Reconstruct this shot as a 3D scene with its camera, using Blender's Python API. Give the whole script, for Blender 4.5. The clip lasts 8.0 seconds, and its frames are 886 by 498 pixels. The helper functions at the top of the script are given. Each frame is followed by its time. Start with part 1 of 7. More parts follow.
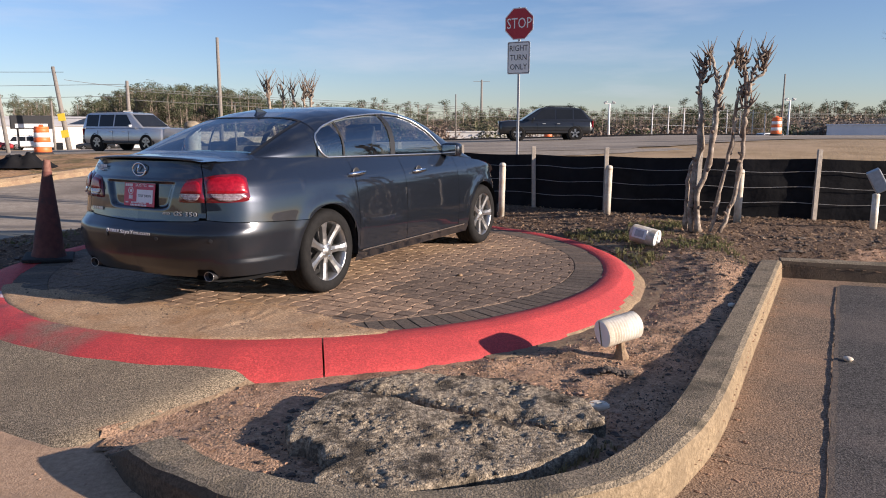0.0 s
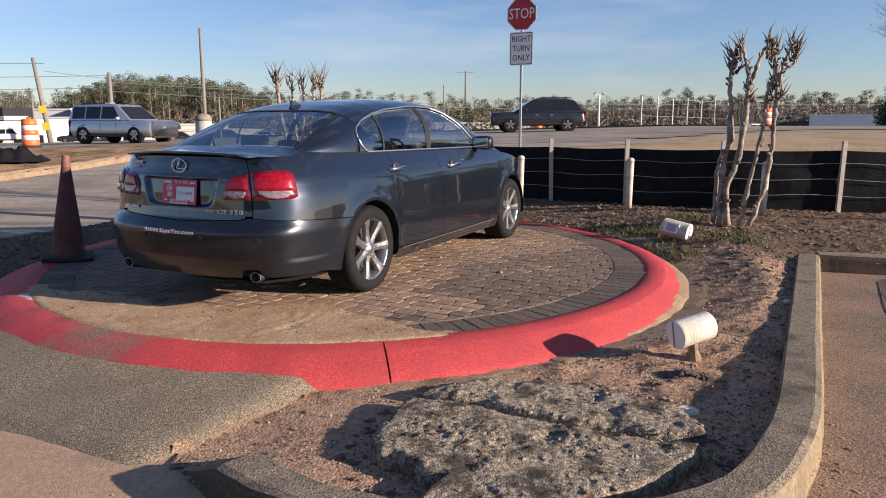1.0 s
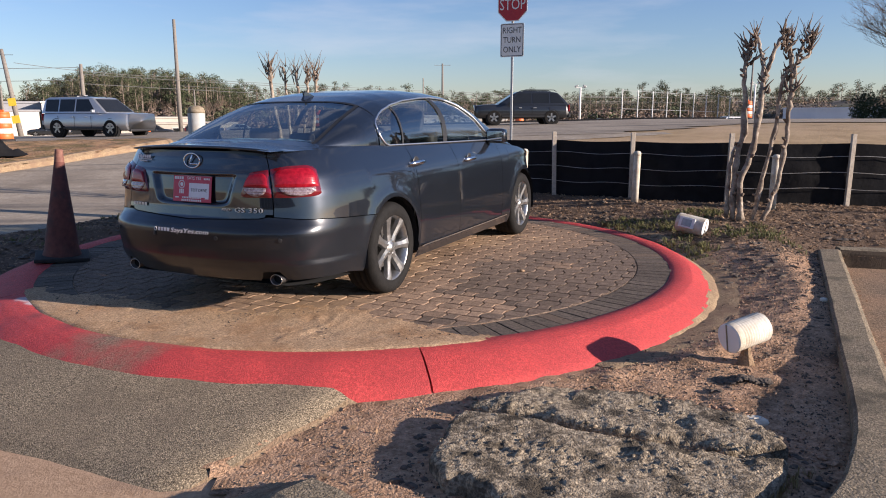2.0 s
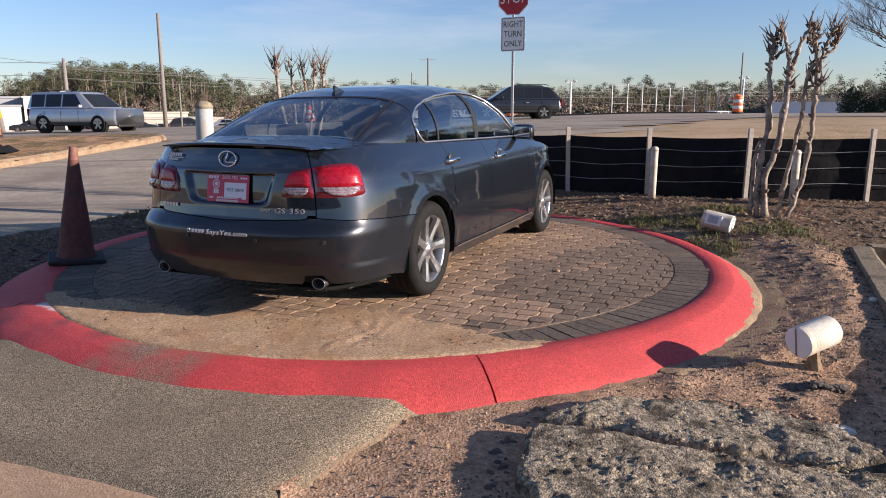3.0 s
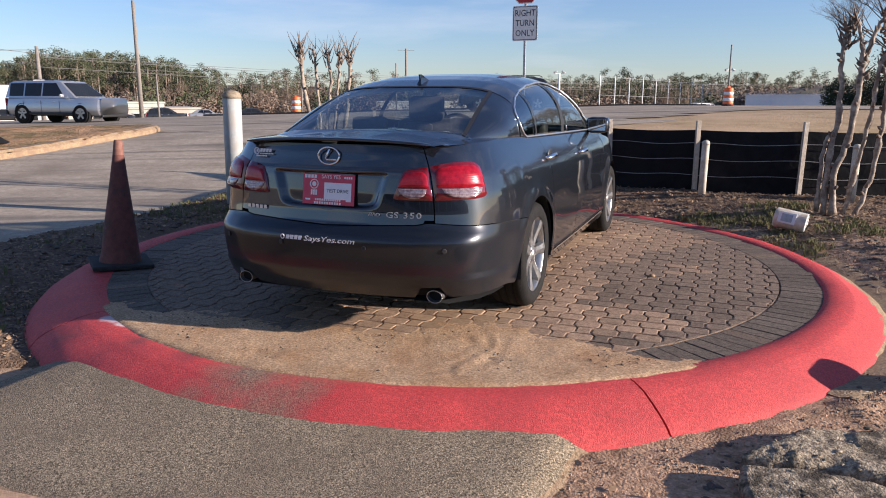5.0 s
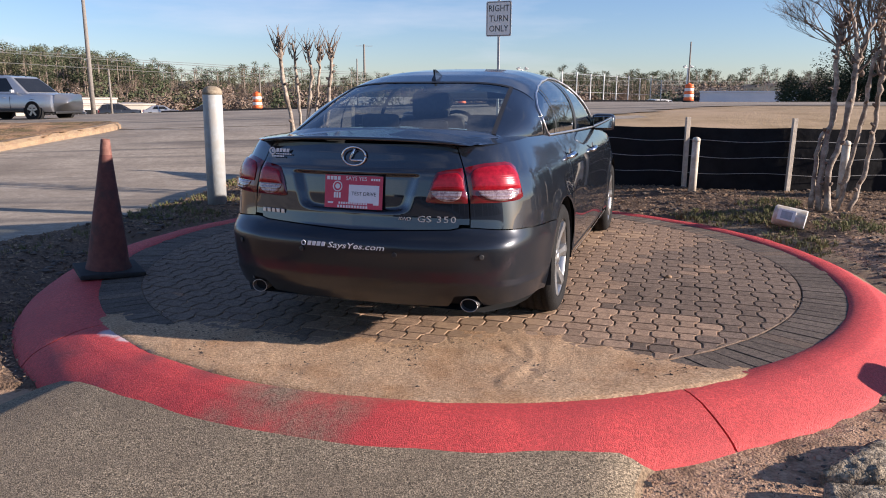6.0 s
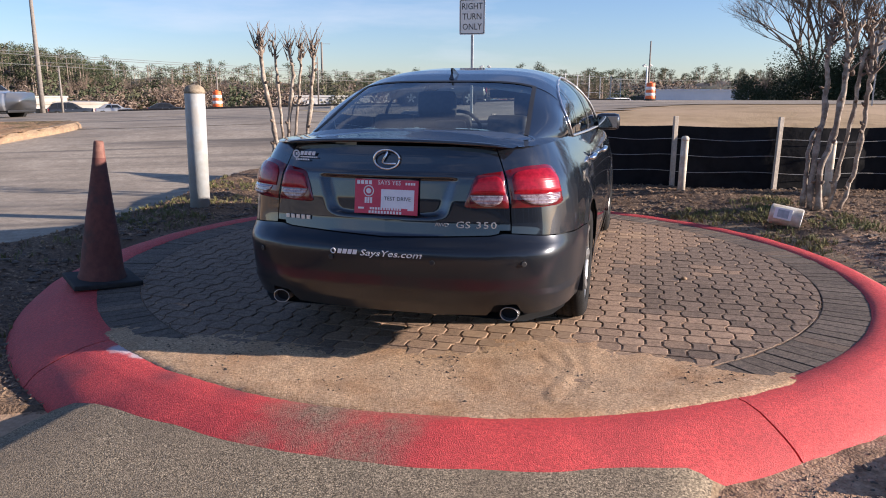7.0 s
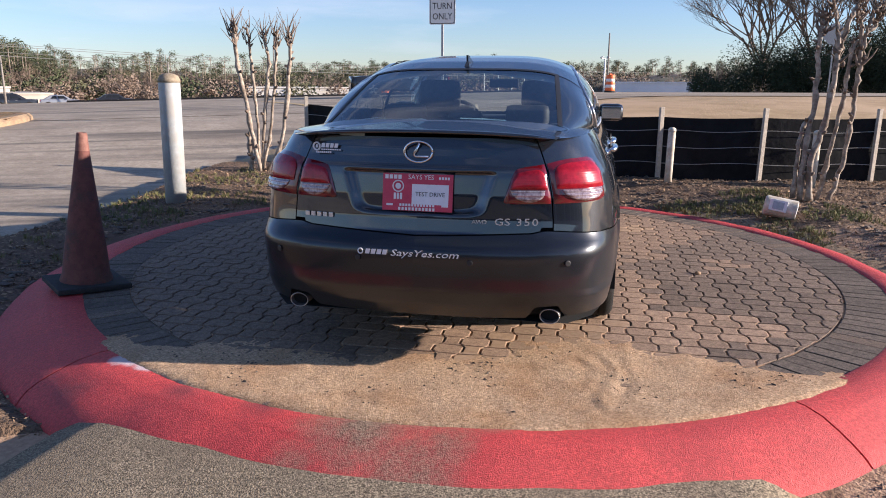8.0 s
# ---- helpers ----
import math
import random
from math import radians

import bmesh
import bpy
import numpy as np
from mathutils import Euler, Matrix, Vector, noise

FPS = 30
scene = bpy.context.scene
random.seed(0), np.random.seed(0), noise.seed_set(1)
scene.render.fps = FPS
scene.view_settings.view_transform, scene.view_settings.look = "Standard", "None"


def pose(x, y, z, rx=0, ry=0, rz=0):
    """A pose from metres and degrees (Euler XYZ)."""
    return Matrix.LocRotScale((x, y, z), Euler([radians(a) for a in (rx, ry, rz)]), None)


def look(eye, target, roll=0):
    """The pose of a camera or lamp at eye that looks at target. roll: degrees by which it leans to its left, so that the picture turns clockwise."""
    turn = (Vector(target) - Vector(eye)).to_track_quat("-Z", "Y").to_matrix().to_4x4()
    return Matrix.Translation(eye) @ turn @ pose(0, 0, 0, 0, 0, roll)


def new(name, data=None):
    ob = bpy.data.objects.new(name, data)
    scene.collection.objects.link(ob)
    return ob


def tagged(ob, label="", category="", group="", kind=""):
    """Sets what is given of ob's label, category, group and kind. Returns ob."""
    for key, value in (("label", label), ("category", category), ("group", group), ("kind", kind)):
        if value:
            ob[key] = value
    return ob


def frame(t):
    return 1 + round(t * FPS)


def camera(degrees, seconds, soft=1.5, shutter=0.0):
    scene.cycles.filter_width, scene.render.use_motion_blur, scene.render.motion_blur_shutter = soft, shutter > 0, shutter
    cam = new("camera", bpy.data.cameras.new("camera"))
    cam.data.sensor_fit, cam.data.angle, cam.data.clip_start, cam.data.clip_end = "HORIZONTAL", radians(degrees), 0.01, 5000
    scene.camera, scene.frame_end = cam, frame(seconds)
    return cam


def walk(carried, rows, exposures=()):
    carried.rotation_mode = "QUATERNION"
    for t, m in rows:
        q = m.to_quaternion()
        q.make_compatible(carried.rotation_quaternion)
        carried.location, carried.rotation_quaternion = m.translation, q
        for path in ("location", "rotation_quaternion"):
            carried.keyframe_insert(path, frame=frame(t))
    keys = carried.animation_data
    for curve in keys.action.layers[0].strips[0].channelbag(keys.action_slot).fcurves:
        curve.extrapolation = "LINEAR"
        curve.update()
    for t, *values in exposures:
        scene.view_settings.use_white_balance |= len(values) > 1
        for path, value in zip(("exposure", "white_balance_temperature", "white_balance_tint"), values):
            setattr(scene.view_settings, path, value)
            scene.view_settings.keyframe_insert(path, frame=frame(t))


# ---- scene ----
cam = camera(62.9, 8.0, soft=1.0)
METRES, EYE, TILT, LEAN, TURN = 3.597, 1.436, 0.0, 0.0, 0.0
ROWS = [
    (0.0, 0.0, 0.0, 0.0, 0.01, -9.43, -0.07),
    (0.5, -0.0745, 0.0253, 0.0032, -0.64, -9.72, -0.09),
    (1.0, -0.1321, 0.0521, 0.004, -1.32, -10.1, 0.06),
    (1.5, -0.1779, 0.0951, 0.0012, -2.19, -10.39, 0.06),
    (3.0, -0.3275, 0.1871, 0.0034, -4.36, -11.04, 0.12),
    (3.5, -0.3757, 0.2323, 0.0022, -4.23, -11.18, 0.14),
    (4.0, -0.4276, 0.2724, 0.0021, -4.32, -11.3, 0.09),
    (4.5, -0.4891, 0.3012, 0.0034, -5.04, -11.51, -0.04),
    (6.0, -0.6356, 0.4134, 0.0035, -9.49, -12.01, -0.16),
    (6.5, -0.6905, 0.4397, 0.0074, -11.33, -11.99, -0.16),
    (7.0, -0.7289, 0.4775, 0.0052, -12.75, -12.13, -0.18),
    (7.5, -0.7644, 0.5265, 0.0016, -14.38, -12.43, -0.26),
    (8.0, -0.8085, 0.5641, -0.0003, -16.21, -12.74, -0.34),
]
walk(cam, [(t, pose(0, 0, EYE, TILT, LEAN, TURN) @ pose(METRES * x, METRES * y, METRES * z, 90 + pitch, roll, yaw)) for t, x, y, z, yaw, pitch, roll in ROWS],
     exposures=[(0.0, 0.84, 6440, 17), (1.5, 0.84, 6420, 17), (3.5, 0.95, 6310, 17), (6.5, 1.09, 6260, 17), (8.0, 1.22, 6240, 17)])

# ---- world, sun, exposure ----
SUN_EL, SUN_AZ = 15.0, 111.0   # degrees above the horizon; clockwise from +y
world = bpy.data.worlds.new("sky")
scene.world = world
world.use_nodes = True
wn, wl = world.node_tree.nodes, world.node_tree.links
wn.clear()
w_out = wn.new("ShaderNodeOutputWorld")
w_bg = wn.new("ShaderNodeBackground")
w_sky = wn.new("ShaderNodeTexSky")
w_sky.sky_type = "NISHITA"
w_sky.sun_disc = False
w_sky.sun_elevation = radians(SUN_EL)
w_sky.sun_rotation = radians(SUN_AZ)
w_sky.air_density, w_sky.dust_density, w_sky.ozone_density = 1.0, 0.15, 3.0
# thin streaks of high cloud
w_co = wn.new("ShaderNodeTexCoord")
w_map = wn.new("ShaderNodeMapping")
w_map.inputs["Scale"].default_value = (1.2, 1.2, 7.0)
w_map.inputs["Rotation"].default_value = (0.12, 0.05, 0.0)
w_noise = wn.new("ShaderNodeTexNoise")
w_noise.inputs["Scale"].default_value = 2.1
w_noise.inputs["Detail"].default_value = 6.0
w_noise.inputs["Roughness"].default_value = 0.55
w_ramp = wn.new("ShaderNodeValToRGB")
w_ramp.color_ramp.elements[0].position, w_ramp.color_ramp.elements[1].position = 0.51, 0.78
w_ramp.color_ramp.elements[1].color = (0.45, 0.45, 0.45, 1)
w_mix = wn.new("ShaderNodeMixRGB")
w_mix.inputs["Color2"].default_value = (6.3, 6.4, 6.7, 1)
wl.new(w_co.outputs["Generated"], w_map.inputs["Vector"])
wl.new(w_map.outputs["Vector"], w_noise.inputs["Vector"])
wl.new(w_noise.outputs["Fac"], w_ramp.inputs["Fac"])
wl.new(w_ramp.outputs["Color"], w_mix.inputs["Fac"])
w_tint = wn.new("ShaderNodeMixRGB")
w_tint.blend_type = "MULTIPLY"
w_tint.inputs["Fac"].default_value = 1.0
w_tint.inputs["Color2"].default_value = (0.955, 0.995, 1.165, 1)
wl.new(w_sky.outputs["Color"], w_tint.inputs["Color1"])
wl.new(w_tint.outputs["Color"], w_mix.inputs["Color1"])
wl.new(w_mix.outputs["Color"], w_bg.inputs["Color"])
wl.new(w_bg.outputs["Background"], w_out.inputs["Surface"])
w_bg.inputs["Strength"].default_value = 0.070

sun = new("sun", bpy.data.lights.new("sun", "SUN"))
sun.data.energy, sun.data.angle, sun.data.color = 5.0, radians(0.6), (1.0, 0.88, 0.74)
sa, se = radians(SUN_AZ), radians(SUN_EL)
sun_way = Vector((math.sin(sa) * math.cos(se), math.cos(sa) * math.cos(se), math.sin(se)))
sun.matrix_world = look(sun_way * 50, (0, 0, 0))


# ---- materials ----
def mat(name, c1, c2=None, scale=8.0, rough=0.7, metal=0.0, bump=0.0, bump_scale=60.0, c3=None, scale3=1.2, spec=0.5,
        coat=0.0, detail=6.0, spread=(0.35, 0.65), spread3=(0.45, 0.62), per_piece=0.0, dist=0.01, rough2=None, speck=0.0, speck_scale=160.0):
    """A surface of two colours mixed by grain, a third one in large patches, and fine relief."""
    m = bpy.data.materials.new(name)
    m.use_nodes = True
    n, k = m.node_tree.nodes, m.node_tree.links
    b = n["Principled BSDF"]
    b.inputs["Roughness"].default_value = rough
    b.inputs["Metallic"].default_value = metal
    b.inputs["Specular IOR Level"].default_value = spec
    b.inputs["Coat Weight"].default_value = coat
    b.inputs["Coat Roughness"].default_value = 0.03
    co = n.new("ShaderNodeTexCoord")
    vec = co.outputs["Object"]
    info = None
    if per_piece:
        info = n.new("ShaderNodeObjectInfo")
        add = n.new("ShaderNodeVectorMath")
        k.new(vec, add.inputs[0])
        sc = n.new("ShaderNodeMath")
        sc.operation = "MULTIPLY"
        sc.inputs[1].default_value = 37.0
        k.new(info.outputs["Random"], sc.inputs[0])
        k.new(sc.outputs[0], add.inputs[1])
        vec = add.outputs[0]

    def grain(s, lo, hi, d):
        t = n.new("ShaderNodeTexNoise")
        t.inputs["Scale"].default_value = s
        t.inputs["Detail"].default_value = d
        t.inputs["Roughness"].default_value = 0.62
        k.new(vec, t.inputs["Vector"])
        r = n.new("ShaderNodeMapRange")
        r.inputs["From Min"].default_value, r.inputs["From Max"].default_value = lo, hi
        k.new(t.outputs["Fac"], r.inputs["Value"])
        return r.outputs["Result"]

    def mix(fac, a, bb):
        x = n.new("ShaderNodeMixRGB")
        if fac is not None:
            k.new(fac, x.inputs["Fac"])
        for sock, v in ((x.inputs["Color1"], a), (x.inputs["Color2"], bb)):
            if isinstance(v, tuple):
                sock.default_value = (*v, 1)
            else:
                k.new(v, sock)
        return x

    col = None
    if c2 is None:
        b.inputs["Base Color"].default_value = (*c1, 1)
        if per_piece:
            col = mix(None, c1, c1).outputs[0]
    else:
        g = grain(scale, *spread, detail)
        col = mix(g, c1, c2).outputs[0]
        if rough2 is not None:
            r = n.new("ShaderNodeMapRange")
            r.inputs["To Min"].default_value, r.inputs["To Max"].default_value = rough, rough2
            k.new(g, r.inputs["Value"])
            k.new(r.outputs["Result"], b.inputs["Roughness"])
    if c3 is not None:
        col = mix(grain(scale3, *spread3, 4.0), col if col is not None else c1, c3).outputs[0]
    if speck:
        # single grains, each a little lighter or darker
        vo, sx, mr = n.new("ShaderNodeTexVoronoi"), n.new("ShaderNodeSeparateColor"), n.new("ShaderNodeMapRange")
        vo.inputs["Scale"].default_value = speck_scale
        k.new(vec, vo.inputs["Vector"])
        k.new(vo.outputs["Color"], sx.inputs["Color"])
        mr.inputs["To Min"].default_value, mr.inputs["To Max"].default_value = 1 - speck, 1 + speck
        k.new(sx.outputs["Red"], mr.inputs["Value"])
        hs = n.new("ShaderNodeHueSaturation")
        k.new(mr.outputs["Result"], hs.inputs["Value"])
        k.new(col, hs.inputs["Color"])
        col = hs.outputs["Color"]
    if per_piece:
        hsv = n.new("ShaderNodeHueSaturation")
        r = n.new("ShaderNodeMapRange")
        r.inputs["To Min"].default_value, r.inputs["To Max"].default_value = 1 - per_piece, 1 + per_piece
        k.new(info.outputs["Random"], r.inputs["Value"])
        k.new(r.outputs["Result"], hsv.inputs["Value"])
        k.new(col, hsv.inputs["Color"])
        col = hsv.outputs["Color"]
    if col is not None:
        k.new(col, b.inputs["Base Color"])
    if bump:
        t = n.new("ShaderNodeTexNoise")
        t.inputs["Scale"].default_value = bump_scale
        t.inputs["Detail"].default_value = 5.0
        k.new(vec, t.inputs["Vector"])
        bp = n.new("ShaderNodeBump")
        bp.inputs["Strength"].default_value = bump
        bp.inputs["Distance"].default_value = dist
        k.new(t.outputs["Fac"], bp.inputs["Height"])
        k.new(bp.outputs["Normal"], b.inputs["Normal"])
    return m


def glass(name, tint, gloss_rough=0.0, gloss=0.11):
    """A thin pane: light goes straight through, tinted, with a gloss that grows at grazing angles."""
    m = bpy.data.materials.new(name)
    m.use_nodes = True
    n, k = m.node_tree.nodes, m.node_tree.links
    n.clear()
    out, mx = n.new("ShaderNodeOutputMaterial"), n.new("ShaderNodeMixShader")
    tr, gl, lw = n.new("ShaderNodeBsdfTransparent"), n.new("ShaderNodeBsdfGlossy"), n.new("ShaderNodeLayerWeight")
    tr.inputs["Color"].default_value = (*tint, 1)
    gl.inputs["Roughness"].default_value = gloss_rough
    lw.inputs["Blend"].default_value = 0.5
    pw, mr = n.new("ShaderNodeMath"), n.new("ShaderNodeMapRange")
    pw.operation = "POWER"
    pw.inputs[1].default_value = 3.0
    mr.inputs["To Min"].default_value, mr.inputs["To Max"].default_value = gloss, 1.0
    k.new(lw.outputs["Facing"], pw.inputs[0])
    k.new(pw.outputs[0], mr.inputs["Value"])
    k.new(mr.outputs["Result"], mx.inputs[0])
    k.new(tr.outputs[0], mx.inputs[1])
    k.new(gl.outputs[0], mx.inputs[2])
    k.new(mx.outputs[0], out.inputs["Surface"])
    return m


M_SOIL = mat("clay_soil", (0.33, 0.20, 0.118), (0.54, 0.35, 0.225), 26, 0.95, 0, 0.9, 80, (0.15, 0.095, 0.06), 3.4, 0.2, spread3=(0.52, 0.70), dist=0.014, speck=0.22, speck_scale=110)
M_MULCH = mat("mulch_soil", (0.085, 0.058, 0.041), (0.27, 0.182, 0.122), 34, 0.95, 0, 0.9, 75, (0.16, 0.105, 0.068), 1.7, 0.2, spread3=(0.48, 0.66), dist=0.03)
M_SAND = mat("sand", (0.34, 0.215, 0.12), (0.60, 0.42, 0.265), 70, 0.95, 0, 0.8, 190, (0.36, 0.205, 0.105), 2.2, 0.2, spread3=(0.44, 0.68), dist=0.008, detail=8, speck=0.30, speck_scale=140)
M_SANDYEDGE = mat("sandy_concrete", (0.22, 0.155, 0.092), (0.39, 0.285, 0.178), 50, 0.95, 0, 0.8, 90, (0.25, 0.17, 0.11), 6, 0.2, dist=0.012)
M_JOINT = mat("joint_sand", (0.10, 0.07, 0.045), (0.26, 0.18, 0.115), 40, 0.95, 0, 0.5, 120, (0.040, 0.030, 0.022), 0.55, 0.2, spread3=(0.44, 0.56))
M_FIELD = mat("dry_grass", (0.31, 0.215, 0.115), (0.44, 0.315, 0.18), 1.4, 0.95, 0, 0.5, 11, (0.47, 0.33, 0.20), 0.22, 0.2, dist=0.04)
M_ASPHALT = mat("asphalt_worn", (0.13, 0.093, 0.063), (0.31, 0.222, 0.150), 80, 0.92, 0, 1.0, 110, (0.32, 0.207, 0.13), 1.1, 0.25, spread=(0.38, 0.62), spread3=(0.46, 0.66), dist=0.008, speck=0.4, speck_scale=150)
M_CLAYFILM = mat("clay_film", (0.37, 0.24, 0.148), (0.51, 0.345, 0.222), 40, 0.95, 0, 0.5, 110, (0.30, 0.205, 0.14), 2.5, 0.2, spread3=(0.5, 0.75), dist=0.008)
M_LOT = mat("lot_asphalt", (0.022, 0.020, 0.019), (0.135, 0.122, 0.108), 85, 0.9, 0, 0.9, 120, (0.125, 0.105, 0.09), 0.9, 0.3, dist=0.006, speck=0.5, speck_scale=150)
M_APRON = mat("aggregate_concrete", (0.075, 0.059, 0.038), (0.41, 0.326, 0.218), 120, 0.9, 0, 0.9, 170, (0.20, 0.156, 0.105), 1.4, 0.3, detail=4, spread=(0.36, 0.64), dist=0.006, speck=0.48, speck_scale=185)
M_CONC = mat("concrete", (0.34, 0.29, 0.23), (0.46, 0.40, 0.32), 40, 0.9, 0, 0.5, 120, (0.22, 0.185, 0.14), 2.2, 0.3, dist=0.008)
M_OLDCONC = mat("weathered_concrete", (0.17, 0.135, 0.095), (0.50, 0.41, 0.29), 48, 0.95, 0, 1.0, 120, (0.080, 0.066, 0.048), 6.5, 0.2, spread=(0.40, 0.62), spread3=(0.50, 0.63), dist=0.014, speck=0.22, speck_scale=120)
M_KERBTOP = mat("kerb_concrete", (0.12, 0.098, 0.066), (0.37, 0.295, 0.20), 85, 0.92, 0, 0.9, 120, (0.115, 0.095, 0.064), 4.5, 0.3, spread=(0.36, 0.64), spread3=(0.5, 0.68), dist=0.01)
M_KERBFACE = mat("kerb_face", (0.18, 0.132, 0.078), (0.34, 0.255, 0.155), 45, 0.92, 0, 0.7, 110, (0.19, 0.14, 0.085), 4.0, 0.3, spread3=(0.5, 0.7), dist=0.01)
# damp kerb face, with the shade on it put into the colour too
M_KERBDAMPSHADE = mat("damp_shaded_kerb", (0.055, 0.042, 0.030), (0.13, 0.098, 0.068), 50, 0.9, 0, 0.6, 120, (0.09, 0.065, 0.045), 4.0, 0.3)
M_DRIVE = mat("drive_concrete", (0.315, 0.258, 0.192), (0.44, 0.368, 0.282), 7, 0.9, 0, 0.3, 60, (0.24, 0.195, 0.145), 0.55, 0.3, spread3=(0.42, 0.7), speck=0.12, speck_scale=40)
M_RED = mat("red_kerb_paint", (0.49, 0.050, 0.050), (0.66, 0.088, 0.078), 60, 0.66, 0, 0.9, 200, (0.50, 0.062, 0.06), 2.2, 0.35, dist=0.006, detail=8, speck=0.20, speck_scale=130)
M_PAVER = mat("paver", (0.24, 0.160, 0.106), (0.38, 0.258, 0.170), 34, 0.85, 0, 0.6, 130, None, 1, 0.3, per_piece=0.18, dist=0.006, speck=0.22, speck_scale=160)
M_PAVER_D = mat("paver_dark", (0.135, 0.096, 0.070), (0.225, 0.162, 0.116), 34, 0.85, 0, 0.6, 130, None, 1, 0.3, per_piece=0.18, dist=0.006, speck=0.28, speck_scale=160)
M_PAINT = mat("car_paint", (0.0095, 0.0122, 0.0176), (0.0172, 0.0216, 0.0305), 900, 0.32, 0.45, coat=1.0, spec=0.2)
M_PAINT.node_tree.nodes["Principled BSDF"].inputs["Coat IOR"].default_value = 1.82
M_BUMPER = mat("bumper_paint", (0.0085, 0.0105, 0.0145), (0.0165, 0.0198, 0.0260), 900, 0.36, 0.4, 0.03, 9, (0.018, 0.017, 0.016), 3.5, coat=0.8, spread3=(0.55, 0.8), spec=0.15)
M_BUMPER.node_tree.nodes["Principled BSDF"].inputs["Coat IOR"].default_value = 1.62
M_BUMPER.node_tree.nodes["Principled BSDF"].inputs["Coat Roughness"].default_value = 0.17
M_BLACK = mat("black_plastic", (0.012, 0.012, 0.013), (0.02, 0.02, 0.02), 60, 0.5)
M_LINER = mat("underbody", (0.008, 0.008, 0.008), None, rough=0.9)
M_TYRE = mat("tyre_rubber", (0.0065, 0.0062, 0.006), (0.013, 0.012, 0.011), 30, 0.8, 0, 0.3, 90, spec=0.25)
M_CHROME = mat("chrome", (0.75, 0.75, 0.76), None, rough=0.12, metal=1.0)
M_ALLOY = mat("alloy", (0.36, 0.355, 0.345), (0.46, 0.455, 0.44), 40, 0.34, 0.9)
M_TRIM = mat("bright_trim", (0.80, 0.80, 0.80), None, rough=0.34, metal=1.0)
M_DARKMETAL = mat("brake_iron", (0.05, 0.047, 0.045), (0.09, 0.085, 0.08), 50, 0.6, 0.6)
M_LAMPRED = mat("red_lens", (0.22, 0.003, 0.010), (0.36, 0.008, 0.020), 45, 0.25, 0.1, 0.0, 160, coat=0.6, spec=0.2)
M_LAMPDARK = mat("dark_red_lens", (0.11, 0.004, 0.008), (0.16, 0.006, 0.012), 20, 0.12, coat=1.0)
M_LAMPCLEAR = mat("clear_lens", (0.20, 0.12, 0.13), (0.52, 0.42, 0.43), 70, 0.12, 0.4, coat=1.0)
M_GLASS = glass("car_glass", (0.89, 0.955, 0.92))
M_SIDEGLASS = glass("side_glass", (0.74, 0.80, 0.79), 0.0, 0.24)
M_SEAT = mat("seat_leather", (0.035, 0.033, 0.032), (0.055, 0.05, 0.048), 30, 0.6)
M_WHITE = mat("white_paint", (0.76, 0.75, 0.72), (0.82, 0.81, 0.78), 12, 0.5)
M_WHITEDIRTY = mat("weathered_white", (0.62, 0.57, 0.47), (0.74, 0.70, 0.60), 18, 0.6, 0, 0.2, 60, (0.5, 0.42, 0.31), 6)
M_SIGNRED = mat("sign_red", (0.40, 0.012, 0.025), (0.46, 0.02, 0.03), 10, 0.45)
M_SIGNBLACK = mat("sign_black", (0.02, 0.02, 0.022), None, rough=0.5)
M_GALV = mat("galvanised", (0.36, 0.37, 0.37), (0.47, 0.48, 0.48), 30, 0.55, 0.5)
M_BOLLARD = mat("bollard_paint", (0.36, 0.38, 0.375), (0.45, 0.47, 0.46), 9, 0.6, 0, 0.2, 50, (0.40, 0.38, 0.34), 5)
M_BOLCAP = mat("bollard_cap", (0.22, 0.17, 0.11), (0.33, 0.27, 0.19), 30, 0.9, 0, 0.4, 70)
M_CONE = mat("faded_cone", (0.10, 0.034, 0.028), (0.18, 0.058, 0.042), 14, 0.8, 0, 0.3, 50, (0.075, 0.04, 0.034), 6, spread3=(0.5, 0.66))
M_CONETIP = mat("cone_tip", (0.16, 0.068, 0.05), (0.26, 0.125, 0.09), 30, 0.8, 0, 0.2, 50, (0.18, 0.07, 0.05), 12)
M_RUBBER = mat("black_rubber", (0.016, 0.015, 0.014), (0.03, 0.028, 0.026), 20, 0.85)
M_SILT = mat("silt_fabric", (0.007, 0.007, 0.008), (0.014, 0.014, 0.016), 6, 0.9, 0, 0.22, 12, (0.012, 0.0115, 0.012), 1.5, 0.2, dist=0.03)
M_WIRE = mat("fence_cord", (0.22, 0.21, 0.20), (0.40, 0.39, 0.37), 3, 0.7)
M_WOOD = mat("weathered_wood", (0.36, 0.31, 0.25), (0.48, 0.42, 0.34), 25, 0.85, 0, 0.4, 60)
M_BARK = mat("myrtle_bark", (0.22, 0.172, 0.128), (0.47, 0.395, 0.31), 20, 0.85, 0, 0.8, 40, (0.17, 0.125, 0.09), 6, dist=0.01)
M_TWIG = mat("myrtle_twig", (0.11, 0.078, 0.058), (0.24, 0.18, 0.135), 30, 0.9)
M_GRASS = mat("verge_grass", (0.10, 0.115, 0.035), (0.20, 0.175, 0.07), 3, 0.85)
M_WEED = mat("dry_weed", (0.24, 0.18, 0.07), (0.40, 0.31, 0.14), 4, 0.9)
M_CRUMB = mat("clay_crumb", (0.33, 0.195, 0.118), (0.52, 0.33, 0.215), 30, 0.95, 0, 0.5, 90)
M_DRYLEAF = mat("dry_litter", (0.15, 0.09, 0.05), (0.40, 0.265, 0.155), 9, 0.9)
